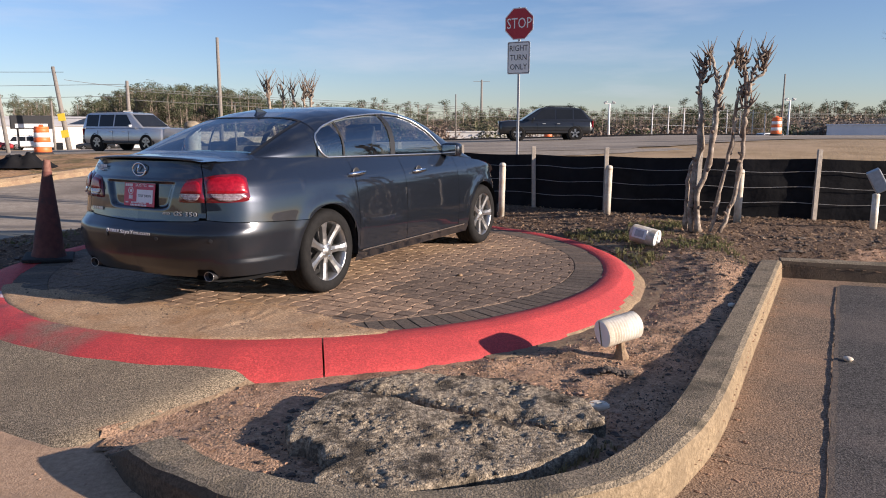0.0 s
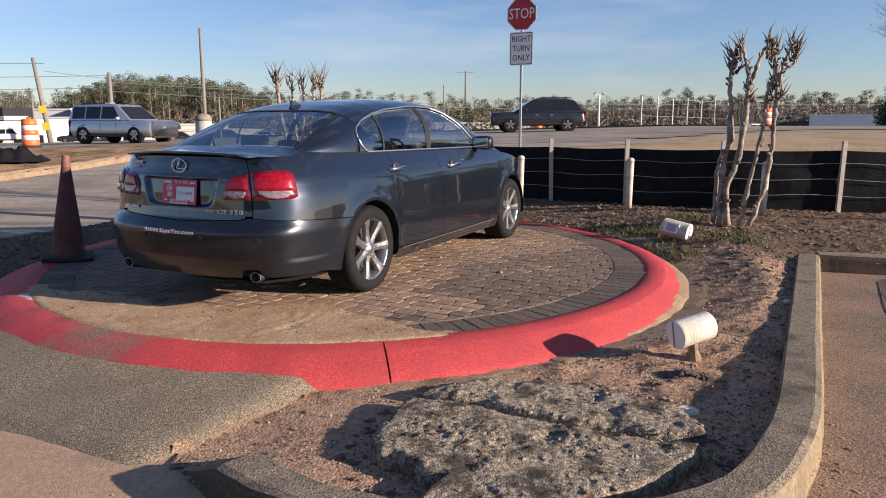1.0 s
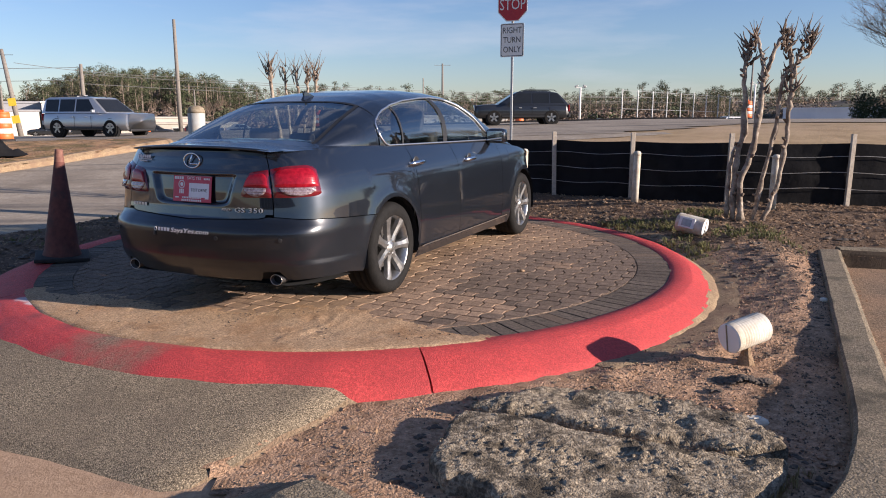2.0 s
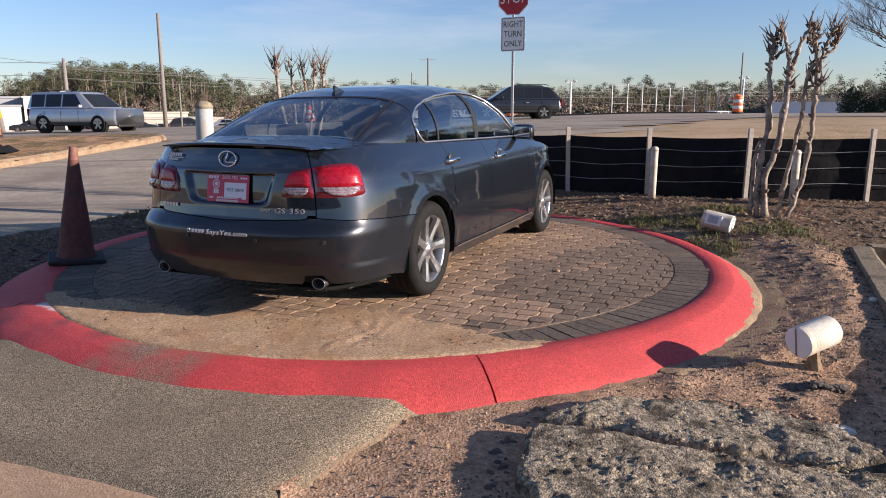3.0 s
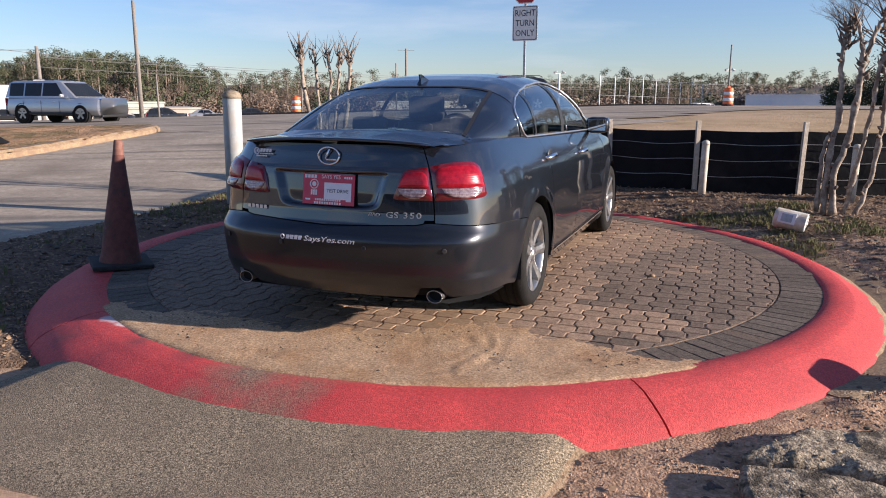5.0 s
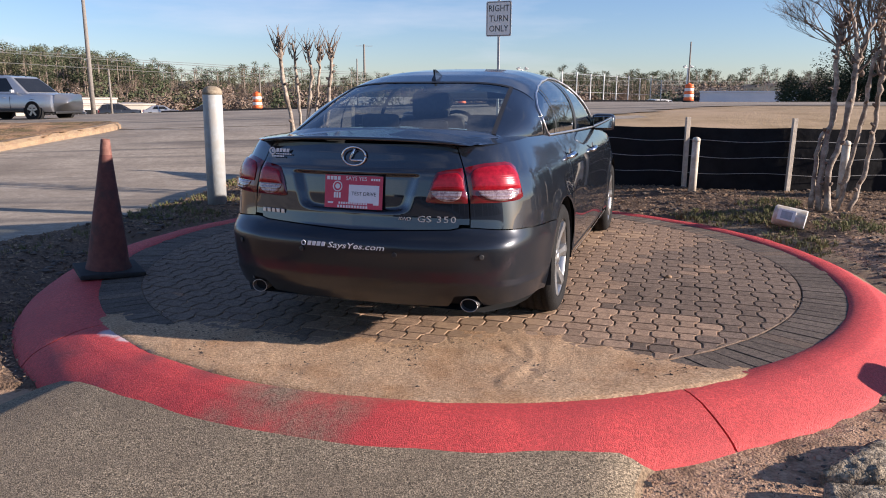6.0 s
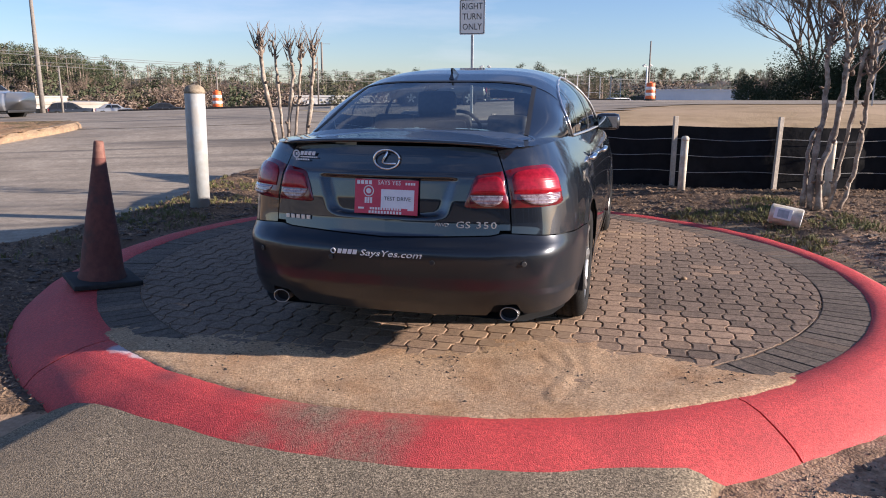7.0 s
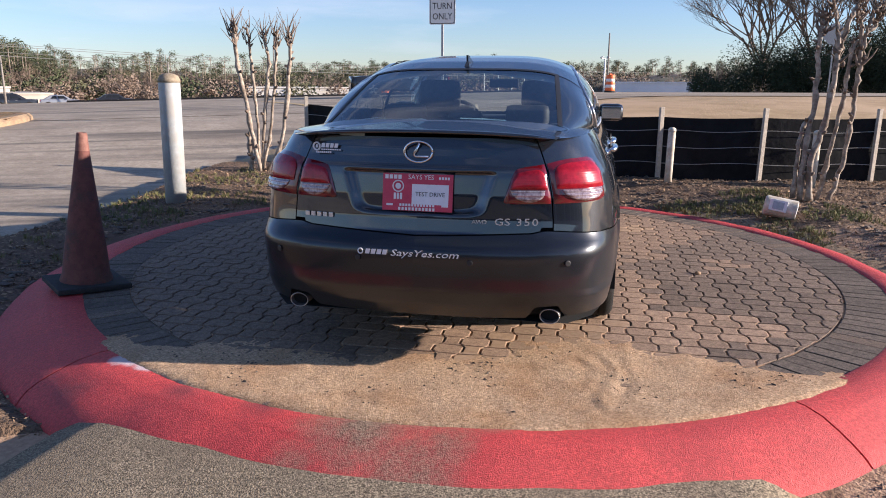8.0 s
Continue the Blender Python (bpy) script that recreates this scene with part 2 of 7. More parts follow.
M_CLOD = mat("dark_clod", (0.07, 0.055, 0.045), (0.15, 0.115, 0.085), 40, 0.95, 0, 0.6, 90)


def ridges(m, scale, strength):
    """Fine level ribs moulded into a lens."""
    n, k = m.node_tree.nodes, m.node_tree.links
    co, w, bp = n.new("ShaderNodeTexCoord"), n.new("ShaderNodeTexWave"), n.new("ShaderNodeBump")
    w.bands_direction = "Z"
    w.inputs["Scale"].default_value = scale
    bp.inputs["Strength"].default_value, bp.inputs["Distance"].default_value = strength, 0.004
    k.new(co.outputs["Object"], w.inputs["Vector"])
    k.new(w.outputs["Fac"], bp.inputs["Height"])
    k.new(bp.outputs["Normal"], n["Principled BSDF"].inputs["Normal"])


ridges(M_LAMPRED, 30, 0.06)
ridges(M_LAMPCLEAR, 18, 0.8)


def shadow_streaks(m, colour, sx, sy, lo, hi, top):
    """Mix long dark bands, standing in for cast shadows, into a material's colour."""
    n, k = m.node_tree.nodes, m.node_tree.links
    b = n["Principled BSDF"]
    was = b.inputs["Base Color"].links[0].from_socket
    co, mp, t, r, mx = n.new("ShaderNodeTexCoord"), n.new("ShaderNodeMapping"), n.new("ShaderNodeTexNoise"), n.new("ShaderNodeMapRange"), n.new("ShaderNodeMixRGB")
    mp.inputs["Scale"].default_value = (sx, sy, 1)
    mp.inputs["Rotation"].default_value = (0, 0, 0.10)
    t.inputs["Scale"].default_value, t.inputs["Detail"].default_value = 1.0, 5.0
    r.inputs["From Min"].default_value, r.inputs["From Max"].default_value, r.inputs["To Max"].default_value = lo, hi, top
    k.new(co.outputs["Object"], mp.inputs["Vector"])
    k.new(mp.outputs["Vector"], t.inputs["Vector"])
    k.new(t.outputs["Fac"], r.inputs["Value"])
    k.new(r.outputs["Result"], mx.inputs["Fac"])
    k.new(was, mx.inputs["Color1"])
    mx.inputs["Color2"].default_value = (*colour, 1)
    k.new(mx.outputs[0], b.inputs["Base Color"])


# shadow bands across the drive, painted into the concrete's colour
shadow_streaks(M_DRIVE, (0.085, 0.075, 0.066), 0.11, 1.5, 0.50, 0.66, 0.80)


# ---- mesh helpers ----
def mesh_ob(name, verts, faces, material, parent=None, label="", smooth=True):
    me = bpy.data.meshes.new(name)
    me.from_pydata([tuple(v) for v in verts], [], faces)
    me.validate()
    for p in me.polygons:
        p.use_smooth = smooth
    me.materials.append(material)
    ob = new(name, me)
    if parent is not None:
        ob.parent = parent
    if label:
        tagged(ob, label)
    return ob


def part(name, bm, material, parent, label="", smooth=False):
    """Link a bmesh as one mesh object under a thing or part."""
    me = bpy.data.meshes.new(name)
    bmesh.ops.recalc_face_normals(bm, faces=bm.faces)
    for f in bm.faces:
        f.smooth = smooth
    bm.to_mesh(me)
    bm.free()
    me.materials.append(material)
    ob = new(name, me)
    if parent is not None:
        ob.parent = parent
    if label:
        tagged(ob, label)
    return ob


def thing(name, m, label, category, group="", kind=""):
    ob = new(name)
    ob.matrix_world = m
    return tagged(ob, label, category, group, kind)


def box_bm(sx, sy, sz, at=(0, 0, 0), bevel=0.0, turn=None, bm=None):
    bm = bm or bmesh.new()
    r = bmesh.ops.create_cube(bm, size=1)
    bmesh.ops.scale(bm, vec=(sx, sy, sz), verts=r["verts"])
    if bevel:
        es = list({e for v in r["verts"] for e in v.link_edges})
        nb = bmesh.ops.bevel(bm, geom=es, offset=bevel, segments=2, affect="EDGES", profile=0.6)
        vs = list({v for f in nb["faces"] for v in f.verts} | {v for v in r["verts"] if v.is_valid})
    else:
        vs = r["verts"]
    if turn is not None:
        bmesh.ops.transform(bm, matrix=turn, verts=vs)
    bmesh.ops.translate(bm, vec=at, verts=vs)
    return bm


def lathe_bm(profile, n=24, axis="z", bm=None, at=(0, 0, 0), cap=True):
    """Turn (radius, height) pairs round an axis."""
    bm = bm or bmesh.new()
    rings = []
    for r, h in profile:
        ring = []
        for i in range(n):
            a = 2 * math.pi * i / n
            p = (r * math.cos(a), r * math.sin(a), h) if axis == "z" else (h, r * math.cos(a), r * math.sin(a))
            ring.append(bm.verts.new((p[0] + at[0], p[1] + at[1], p[2] + at[2])))
        rings.append(ring)
    for a, b in zip(rings, rings[1:]):
        for i in range(n):
            bm.faces.new((a[i], a[(i + 1) % n], b[(i + 1) % n], b[i]))
    for ring, rev in ((rings[0], True), (rings[-1], False)):
        if cap and profile[0 if rev else -1][0] > 1e-4:
            bm.faces.new(list(reversed(ring)) if rev else ring)
    return bm


def tube_bm(points, radii, n=8, bm=None, cap=True):
    """A round tube of changing radius along points."""
    bm = bm or bmesh.new()
    pts = [Vector(p) for p in points]
    rings = []
    up = None
    for i, p in enumerate(pts):
        d = (pts[min(i + 1, len(pts) - 1)] - pts[max(i - 1, 0)]).normalized()
        if up is None:
            up = d.orthogonal().normalized()
        up = (up - d * up.dot(d)).normalized()
        side = d.cross(up)
        r = radii[i] if isinstance(radii, (list, tuple)) else radii
        rings.append([bm.verts.new(p + (up * math.cos(2 * math.pi * j / n) + side * math.sin(2 * math.pi * j / n)) * r) for j in range(n)])
    for a, b in zip(rings, rings[1:]):
        for j in range(n):
            bm.faces.new((a[j], a[(j + 1) % n], b[(j + 1) % n], b[j]))
    if cap:
        bm.faces.new(list(reversed(rings[0])))
        bm.faces.new(rings[-1])
    return bm


def grid_faces(rows, cols, closed=False):
    out = []
    for i in range(rows - 1):
        for j in range(cols - 1 + (1 if closed else 0)):
            k = (j + 1) % cols
            out.append((i * cols + j, i * cols + k, (i + 1) * cols + k, (i + 1) * cols + j))
    return out


def smoothstep(a, b, x):
    t = min(1.0, max(0.0, (x - a) / (b - a)))
    return t * t * (3 - 2 * t)


def catmull(points, per=8):
    pts = [Vector(p) for p in points]
    pts = [2 * pts[0] - pts[1], *pts, 2 * pts[-1] - pts[-2]]
    out = []
    for i in range(1, len(pts) - 2):
        a, b, c, d = pts[i - 1:i + 3]
        for j in range(per):
            t = j / per
            out.append(0.5 * ((2 * b) + (c - a) * t + (2 * a - 5 * b + 4 * c - d) * t * t + (3 * b - a - 3 * c + d) * t ** 3))
    out.append(pts[-2])
    return out


def inside(x, y, poly):
    hit = False
    for (x1, y1), (x2, y2) in zip(poly, poly[1:] + poly[:1]):
        if (y1 > y) != (y2 > y) and x < (x2 - x1) * (y - y1) / (y2 - y1) + x1:
            hit = not hit
    return hit


def fbm(x, y, s, octaves=3, z=0.0):
    v, a = 0.0, 1.0
    for i in range(octaves):
        v += a * noise.noise((x * s, y * s, z + 7.3 * i))
        s, a = s * 2.1, a * 0.5
    return v


def lettering(name, body, size, material, parent, m, depth=0.002, label="", align="CENTER"):
    """Raised letters in the built-in font, as a mesh."""
    cu = bpy.data.curves.new(name, "FONT")
    cu.body, cu.size, cu.align_x, cu.align_y, cu.extrude, cu.resolution_u = body, size, align, "CENTER", depth, 2
    ob = bpy.data.objects.new(name, cu)
    scene.collection.objects.link(ob)
    me = bpy.data.meshes.new_from_object(ob.evaluated_get(bpy.context.evaluated_depsgraph_get()))
    bpy.data.objects.remove(ob)
    bpy.data.curves.remove(cu)
    me.materials.clear()
    me.materials.append(material)
    out = new(name, me)
    out.parent = parent
    out.matrix_local = m
    if label:
        tagged(out, label)
    return out


# ---- the lie of the land ----
RING_C, RING_IN, RING_OUT, RING_Z = (-1.20, 7.15), 2.80, 3.25, 0.168
DRIVE_EDGE = [(-9.5, 1.0), (-7.3, 4.8), (-5.6, 7.6), (-4.55, 9.3), (-3.85, 10.9), (-3.2, 12.6), (-2.3, 15.0), (-0.6, 17.8), (2.5, 20.0), (6.5, 21.2)]
LOT_KERB = [(-1.5, 3.02), (-1.18, 2.66), (-0.75, 2.36), (-0.25, 2.22), (0.25, 2.27), (0.72, 2.48), (1.07, 2.87), (1.36, 3.32), (1.85, 4.23), (2.35, 5.16), (2.84, 6.07), (3.30, 6.93)]
LOT_BACK = [(3.30, 6.95), (3.75, 6.80), (4.3, 6.63), (6.5, 5.97), (9.5, 5.07)]


RX, RY = 0.945, 1.012      # the ring is a little oval


EAST = 0.085              # the pad bulges this far on its east side


def pad_r(x, y):
    """Distance from the pad's middle, in the oval measure of its inner edge."""
    return math.hypot((x - EAST * smoothstep(0.0, 1.0, x / 2.6)) / RX, y / RY)


def ring_r(x, y):
    """Distance from the ring's middle, in the ring's own oval measure."""
    return math.hypot((x - RING_C[0]) / RX, (y - RING_C[1]) / RY)


def drive_x(y):
    """The x of the driveway's kerb at y."""
    return float(np.interp(y, [p[1] for p in DRIVE_EDGE], [p[0] for p in DRIVE_EDGE]))


def soil_z(x, y):
    east = smoothstep(-3.0, 0.5, x)
    slope = 0.017 + 0.023 * east
    return min(0.30, 0.09 + slope * max(0.0, min(y, 13.0) - 4.0)) + 0.10 * (1 - east) * smoothstep(10.4, 12.0, y)


def road_z(x, y):
    z = 0.70 + 0.025 * max(-28.0, min(14.0, x))
    return z - 0.028 * max(0.0, min(80.0, y - 46.0))


def land_z(x, y):
    """Height of the wide ground sheet."""
    near = -0.05
    if x > drive_x(y) and y > 8:
        near += (soil_z(x, y) + 0.03) * smoothstep(8.5, 11.5, y)
    return near + (road_z(x, y) - near) * smoothstep(12.0, 23.0, y)


def sheet(name, xs, ys, zfun, material, keep=None, kind="structure", label="", category=""):
    verts, faces, idx = [], [], {}
    for j, y in enumerate(ys):
        for i, x in enumerate(xs):
            idx[i, j] = len(verts)
            verts.append((x, y, zfun(x, y)))
    for j in range(len(ys) - 1):
        for i in range(len(xs) - 1):
            if keep is None or keep(0.5 * (xs[i] + xs[i + 1]), 0.5 * (ys[j] + ys[j + 1])):
                faces.append((idx[i, j], idx[i + 1, j], idx[i + 1, j + 1], idx[i, j + 1]))
    used = sorted({v for f in faces for v in f})
    back = {v: i for i, v in enumerate(used)}
    ob = mesh_ob(name, [verts[v] for v in used], [tuple(back[v] for v in f) for f in faces], material)
    return tagged(ob, label, category, "", kind)


def steps(a, b, s):
    return [a + (b - a) * i / round((b - a) / s) for i in range(round((b - a) / s) + 1)]


far_xs = [-900, -600, -400, -300, -220, -160, -120, -90, -70, *steps(-56, 56, 1.0), 70, 90, 120, 160, 220, 300, 400, 600, 900]
far_ys = [-300, -120, -50, -20, *steps(-8, 60, 1.0), 66, 74, 84, 100, 126, 160, 220, 320, 500, 900]
sheet("ground", far_xs, far_ys, land_z, M_FIELD, label="dry winter grass field with bare clay patches", category="ground")


def drive_z(x, y):
    return max(0.03 + (road_z(x, y) + 0.02 - 0.03) * smoothstep(12.0, 23.0, y), land_z(x, y) + 0.006)


def on_drive(x, y):
    if y >= 21.2:
        return True
    return x < drive_x(y)


sheet("driveway", steps(-45, 60, 0.5), steps(-6, 22, 0.25), drive_z, M_DRIVE, lambda x, y: on_drive(x, y) and x < 7, label="worn stained concrete driveway entrance with shadow bands in its colour", category="driveway")
sheet("road", [-300, -200, -140, -100, -75, *steps(-60, 60, 1.5), 75, 100, 140, 200, 300], steps(22, 44, 1.0), lambda x, y: land_z(x, y) + 0.03, M_DRIVE, lambda x, y: y > 22 + 6.0 * smoothstep(5.0, 13.0, x), label="wide grey four-lane road", category="road")


def lot_z(x, y):
    return 0.004 + 0.003 * fbm(x, y, 0.8)


lot = sheet("parking_lot", steps(-8, 9.5, 0.0625), steps(-6, 7.25, 0.0625), lot_z, M_ASPHALT, lambda x, y: ring_r(x, y) > 2.9, label="worn asphalt parking lot with sandy clay film", category="parking lot")

lot.data.materials.append(M_CLAYFILM)
lot.data.materials.append(M_MULCH)
lot.data.materials.append(M_LOT)
for p in lot.data.polygons:
    if p.center.x < -1.0 + 0.5 * fbm(p.center.x, p.center.y, 1.5, 4) - 0.5 * (p.center.y - 2.5):
        p.material_index = 1 if p.center.x > -3.75 - 0.25 * (p.center.y - 4.0) else 2

    # out of view near the walker: dark, to tone down the car's reflections
    if p.center.y < 1.6 + 0.3 * fbm(p.center.x, p.center.y, 1.2, 3):
        p.material_index = 3
# unseen ground further back, added to keep the car's reflections dark
sheet("rear_lot", steps(-40, 40, 4.0), steps(-34, -6, 4.0), lambda x, y: -0.005, M_LOT, label="unseen dark asphalt added behind the walker for the car to mirror", category="parking lot")

# dark asphalt beyond the gutter pan
lv_ = []
for j in range(61):
    y = -6 + (6.62 + 6) * j / 60
    x0 = 3.66 + (y - 6.55) * 0.547
    for i in range(21):
        f = i / 20
        x = x0 + (9.5 - x0) * f
        lv_.append((x, y - (0.33 * (x - 3.6) * (j / 60) if x > 3.6 else 0), lot_z(x, y) + 0.004))
tagged(mesh_ob("lot_asphalt", lv_, grid_faces(61, 21), M_LOT), "dark grey asphalt of the parking bay", "asphalt", "", "structure")
tagged(mesh_ob("seam", [(3.66 + (y - 6.55) * 0.547 + o, y, 0.0125) for y in steps(-2, 6.5, 0.05) for o in (-0.012 - 0.030 * abs(fbm(y, 1, 5.0, 3)), 0.006 + 0.030 * abs(fbm(y, 4, 7.0, 3)))], grid_faces(len(steps(-2, 6.5, 0.05)), 2), M_CLOD), "dark dirt-filled seam along the gutter pan", "seam", "", "structure")
# ---- soil of the planting island ----
APRON = [(-1.08, 3.93), (-1.70, 3.06), (-4.15, 4.30), (-3.62, 5.05)]


KERB_PTS = np.array([(p.x, p.y) for line in (LOT_KERB, LOT_BACK) for p in catmull([(a, b, 0) for a, b in line], 6)])


def kerb_gap(x, y):
    """Distance to the face of the nearest lot kerb."""
    return float(np.sqrt(((KERB_PTS - (x, y)) ** 2).sum(1).min()))


def island_z(x, y):
    z = soil_z(x, y)
    d = ring_r(x, y)
    z += 0.018 * fbm(x, y, 1.6) + 0.012 * fbm(x, y, 7.0, 3, 3.0)
    rough = smoothstep(4.6, 7.5, y) if x > 0 else (0.6 if y > 5.2 else 0.05)
    z -= (0.010 * fbm(x, y, 7.0, 3, 3.0) if x < 0.2 and y < 5.0 else 0.0)
    z += rough * 0.016 * max(0.0, fbm(x, y, 14.0, 2, 9.0))
    if y < 4.4:
        z -= 0.03 * smoothstep(4.4, 3.2, y)
    # lower beside the apron
    ax, ay = x + 1.39, y - 3.5
    side = 0.815 * ax - 0.58 * ay
    if y < 5.2 and x < 1.0:
        z = 0.03 + 0.5 * (z - soil_z(x, y)) + (z - 0.03) * smoothstep(0.0, 1.1, abs(side)) if side > 0 else min(z, 0.035)
    # level with the foot of the ring kerb
    z = min(z, 0.052 + 0.075 * smoothstep(7.0, 9.0, y + 0.5 * max(0.0, x)) + 0.16 * max(0.0, d - 3.25) + 0.008 * fbm(x, y, 9.0))
    # below the tops of the lot kerbs
    if x > -1.6:
        z = min(z, 0.118 + 0.22 * max(0.0, kerb_gap(x, y) - 0.2) + 0.012 * fbm(x, y, 8.0))
    # a hollow west of the pad
    z -= 0.045 * smoothstep(-3.3, -3.9, x) * smoothstep(7.2, 6.2, y)
    if d < 2.9:
        z = 0.0
    return z


def on_island(x, y):
    if x < drive_x(y) + 0.05 or ring_r(x, y) < 2.9:
        return False
    if inside(x, y, ISLAND):
        # not in front of the apron, nor under its middle
        front = (x + 1.70) * 1.24 + (y - 3.06) * 2.45
        if -4.4 < x < -1.55 and y < 4.7 and front < 0.45:
            return False
        return not inside(-2.64 + (x + 2.64) * 1.05, 4.08 + (y - 4.08) * 1.05, APRON)
    return False


ISLAND = [*LOT_KERB, *LOT_BACK, (9.5, 12.8), (-3.3, 12.8), (-5.7, 7.6), (-9.0, 2.0), (-6.5, 2.2), (-4.15, 4.30)]


def mulched(x, y):
    f = 0.35 * fbm(x, y, 0.9, 3, 5.0) + 0.10 * fbm(x, y, 6.0, 2, 1.0)
    if x < -2.0 or (y > 9.5 and x < 1):
        return True
    return y - 7.05 - 0.05 * (x - 2.0) + 1.6 * f > 0


sheet("soil", steps(-9.2, 9.5, 0.035), steps(2.1, 12.9, 0.035), island_z, M_SOIL, lambda x, y: on_island(x, y) and not mulched(x, y), label="bare pinkish clay soil with scattered litter", category="soil")
sheet("mulch_soil", steps(-9.2, 9.5, 0.035), steps(2.1, 12.9, 0.035), island_z, M_MULCH, lambda x, y: on_island(x, y) and mulched(x, y), label="dark soil under old bark mulch", category="soil")


# ---- kerbs ----
def kerb(name, line, profile, material, label, zfun=None, per=6, taper=0, face=None, wear=0.004, damp_shade_to=None):
    """Sweep a cross-section (offset to the right, height) along a line in plan."""
    pts = catmull([(x, y, 0) for x, y in line], per)
    verts = []
    n = len(profile)
    for i, p in enumerate(pts):
        d = (pts[min(i + 1, len(pts) - 1)] - pts[max(0, i - 1)]).normalized()
        right = Vector((d.y, -d.x, 0))
        k = min(1.0, 0.04 + 0.84 * min(1.0, i / taper) + 0.12 * min(1.0, i / (4 * taper))) if taper else 1.0
        for o, h in profile:
            q = p + right * o
            w = wear * fbm(q.x, q.y, 5.0, 3, h * 20)
            z = h * (k if h > 0 else 1) + w
            if zfun:
                z += zfun(p.x, p.y)
            verts.append((q.x + w, q.y + w, z))
    faces = grid_faces(len(pts), n)
    faces += [tuple(range(n)), tuple(reversed(range((len(pts) - 1) * n, len(pts) * n)))]
    ob = mesh_ob(name, verts, faces, material, smooth=False)
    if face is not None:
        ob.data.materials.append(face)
        ob.data.materials.append(M_KERBDAMPSHADE)
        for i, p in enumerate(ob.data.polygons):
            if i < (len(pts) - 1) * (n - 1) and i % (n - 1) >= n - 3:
                # the nose's face gets the darker colour that holds its shade
                p.material_index = 2 if damp_shade_to is not None and p.center.x < damp_shade_to + 0.1 * fbm(p.center.x, p.center.z, 9.0) else 1
    return tagged(ob, label, "kerb", "", "structure")


K = [(-0.20, -0.15), (-0.20, 0.150), (-0.185, 0.168), (-0.04, 0.172), (-0.012, 0.160), (0.0, 0.13), (0.02, -0.15)]
kerb("kerb", LOT_KERB, K, M_KERBTOP, "weathered concrete kerb round the planting island", taper=11, per=16, face=M_KERBFACE, wear=0.007, damp_shade_to=-0.25)
kerb("kerb", LOT_BACK, [(o, h * 1.05) for o, h in K], M_KERBTOP, "concrete kerb with a damp, shade-darkened face behind the parking bay", face=M_KERBDAMPSHADE)
kerb("kerb", list(reversed(DRIVE_EDGE[:7])), [(-0.22, -0.1), (-0.22, 0.12), (-0.2, 0.14), (-0.05, 0.14), (0, 0.11), (0.02, -0.1)], M_CONC, "low concrete kerb beside the driveway",
     zfun=lambda x, y: drive_z(x - 1, y) - 0.03)
# apron slab, its edge rounded off and washed with sand
AU = [-0.040, -0.028, -0.016, -0.004, 0.010, 0.028, *steps(0.06, 1.0, 0.047)]
AV = [*steps(0.0, 0.84, 0.042), 0.88, 0.92, 0.96, 1.0, 1.03, 1.05]
av = []
for v in AV:
    for u in AU:
        a = Vector(APRON[0]).lerp(Vector(APRON[3]), u)
        b = Vector(APRON[1]).lerp(Vector(APRON[2]), u)
        p = a.lerp(b, v)
        if v < 0.01:
            p = p + (Vector(RING_C) - p).normalized() * 0.35
        side = (b - a).normalized()
        if u < 0.05:
            p += Vector((side.y, -side.x)) * -0.02 * fbm(p.x, p.y, 4.0, 3, 6.0)
        z = (0.078 + 0.050 * max(0.0, 4 * u * (1 - u)) ** 0.7) * (1 - v) + 0.03 * v + 0.004 * fbm(p.x, p.y, 2.0)
        z -= 0.060 * smoothstep(0.030, -0.040, u) + 0.035 * smoothstep(0.90, 1.05, v)
        if u < 0.05 or v > 0.9:
            z += 0.008 * fbm(p.x, p.y, 9.0, 3, 2.0)
        av.append((p.x, p.y, z))
nu, nv = len(AU), len(AV)
edge = [i for i in range(nu)] + [(j + 1) * nu + nu - 1 for j in range(nv - 1)] + [(nv - 1) * nu + i for i in reversed(range(nu - 1))] + [j * nu for j in reversed(range(1, nv - 1))]
skirt = [(av[i][0], av[i][1], -0.12) for i in edge]
af = grid_faces(nv, nu)
na, top = len(af), len(av)
af += [(edge[i], top + i, top + (i + 1) % len(edge), edge[(i + 1) % len(edge)]) for i in range(len(edge))]
apron = tagged(mesh_ob("apron", av + skirt, af, M_APRON), "grey exposed aggregate concrete apron with sandy edges", "apron", "", "structure")
apron.data.materials.append(M_SANDYEDGE)
for i, p in enumerate(apron.data.polygons):
    j, k = divmod(i, nu - 1)
    if i < na and (AU[k] < -0.010 or AV[j] > 0.97):
        p.material_index = 1

# ---- the round display pad ----
JOINTS = [-80.3, 211.0, 40.0, 118.0]      # degrees round the ring
RP = [(2.80, 0.02), (2.80, 0.163), (2.812, 0.171), (2.92, 0.177), (3.00, 0.165), (3.08, 0.134), (3.14, 0.105), (3.20, 0.07), (3.25, 0.02), (3.26, -0.15)]
RP = RP[:4] + [(float(r), float(np.interp(r, [p[0] for p in RP[3:]], [p[1] for p in RP[3:]]))) for r in np.linspace(2.96, 3.25, 16)] + RP[-1:]


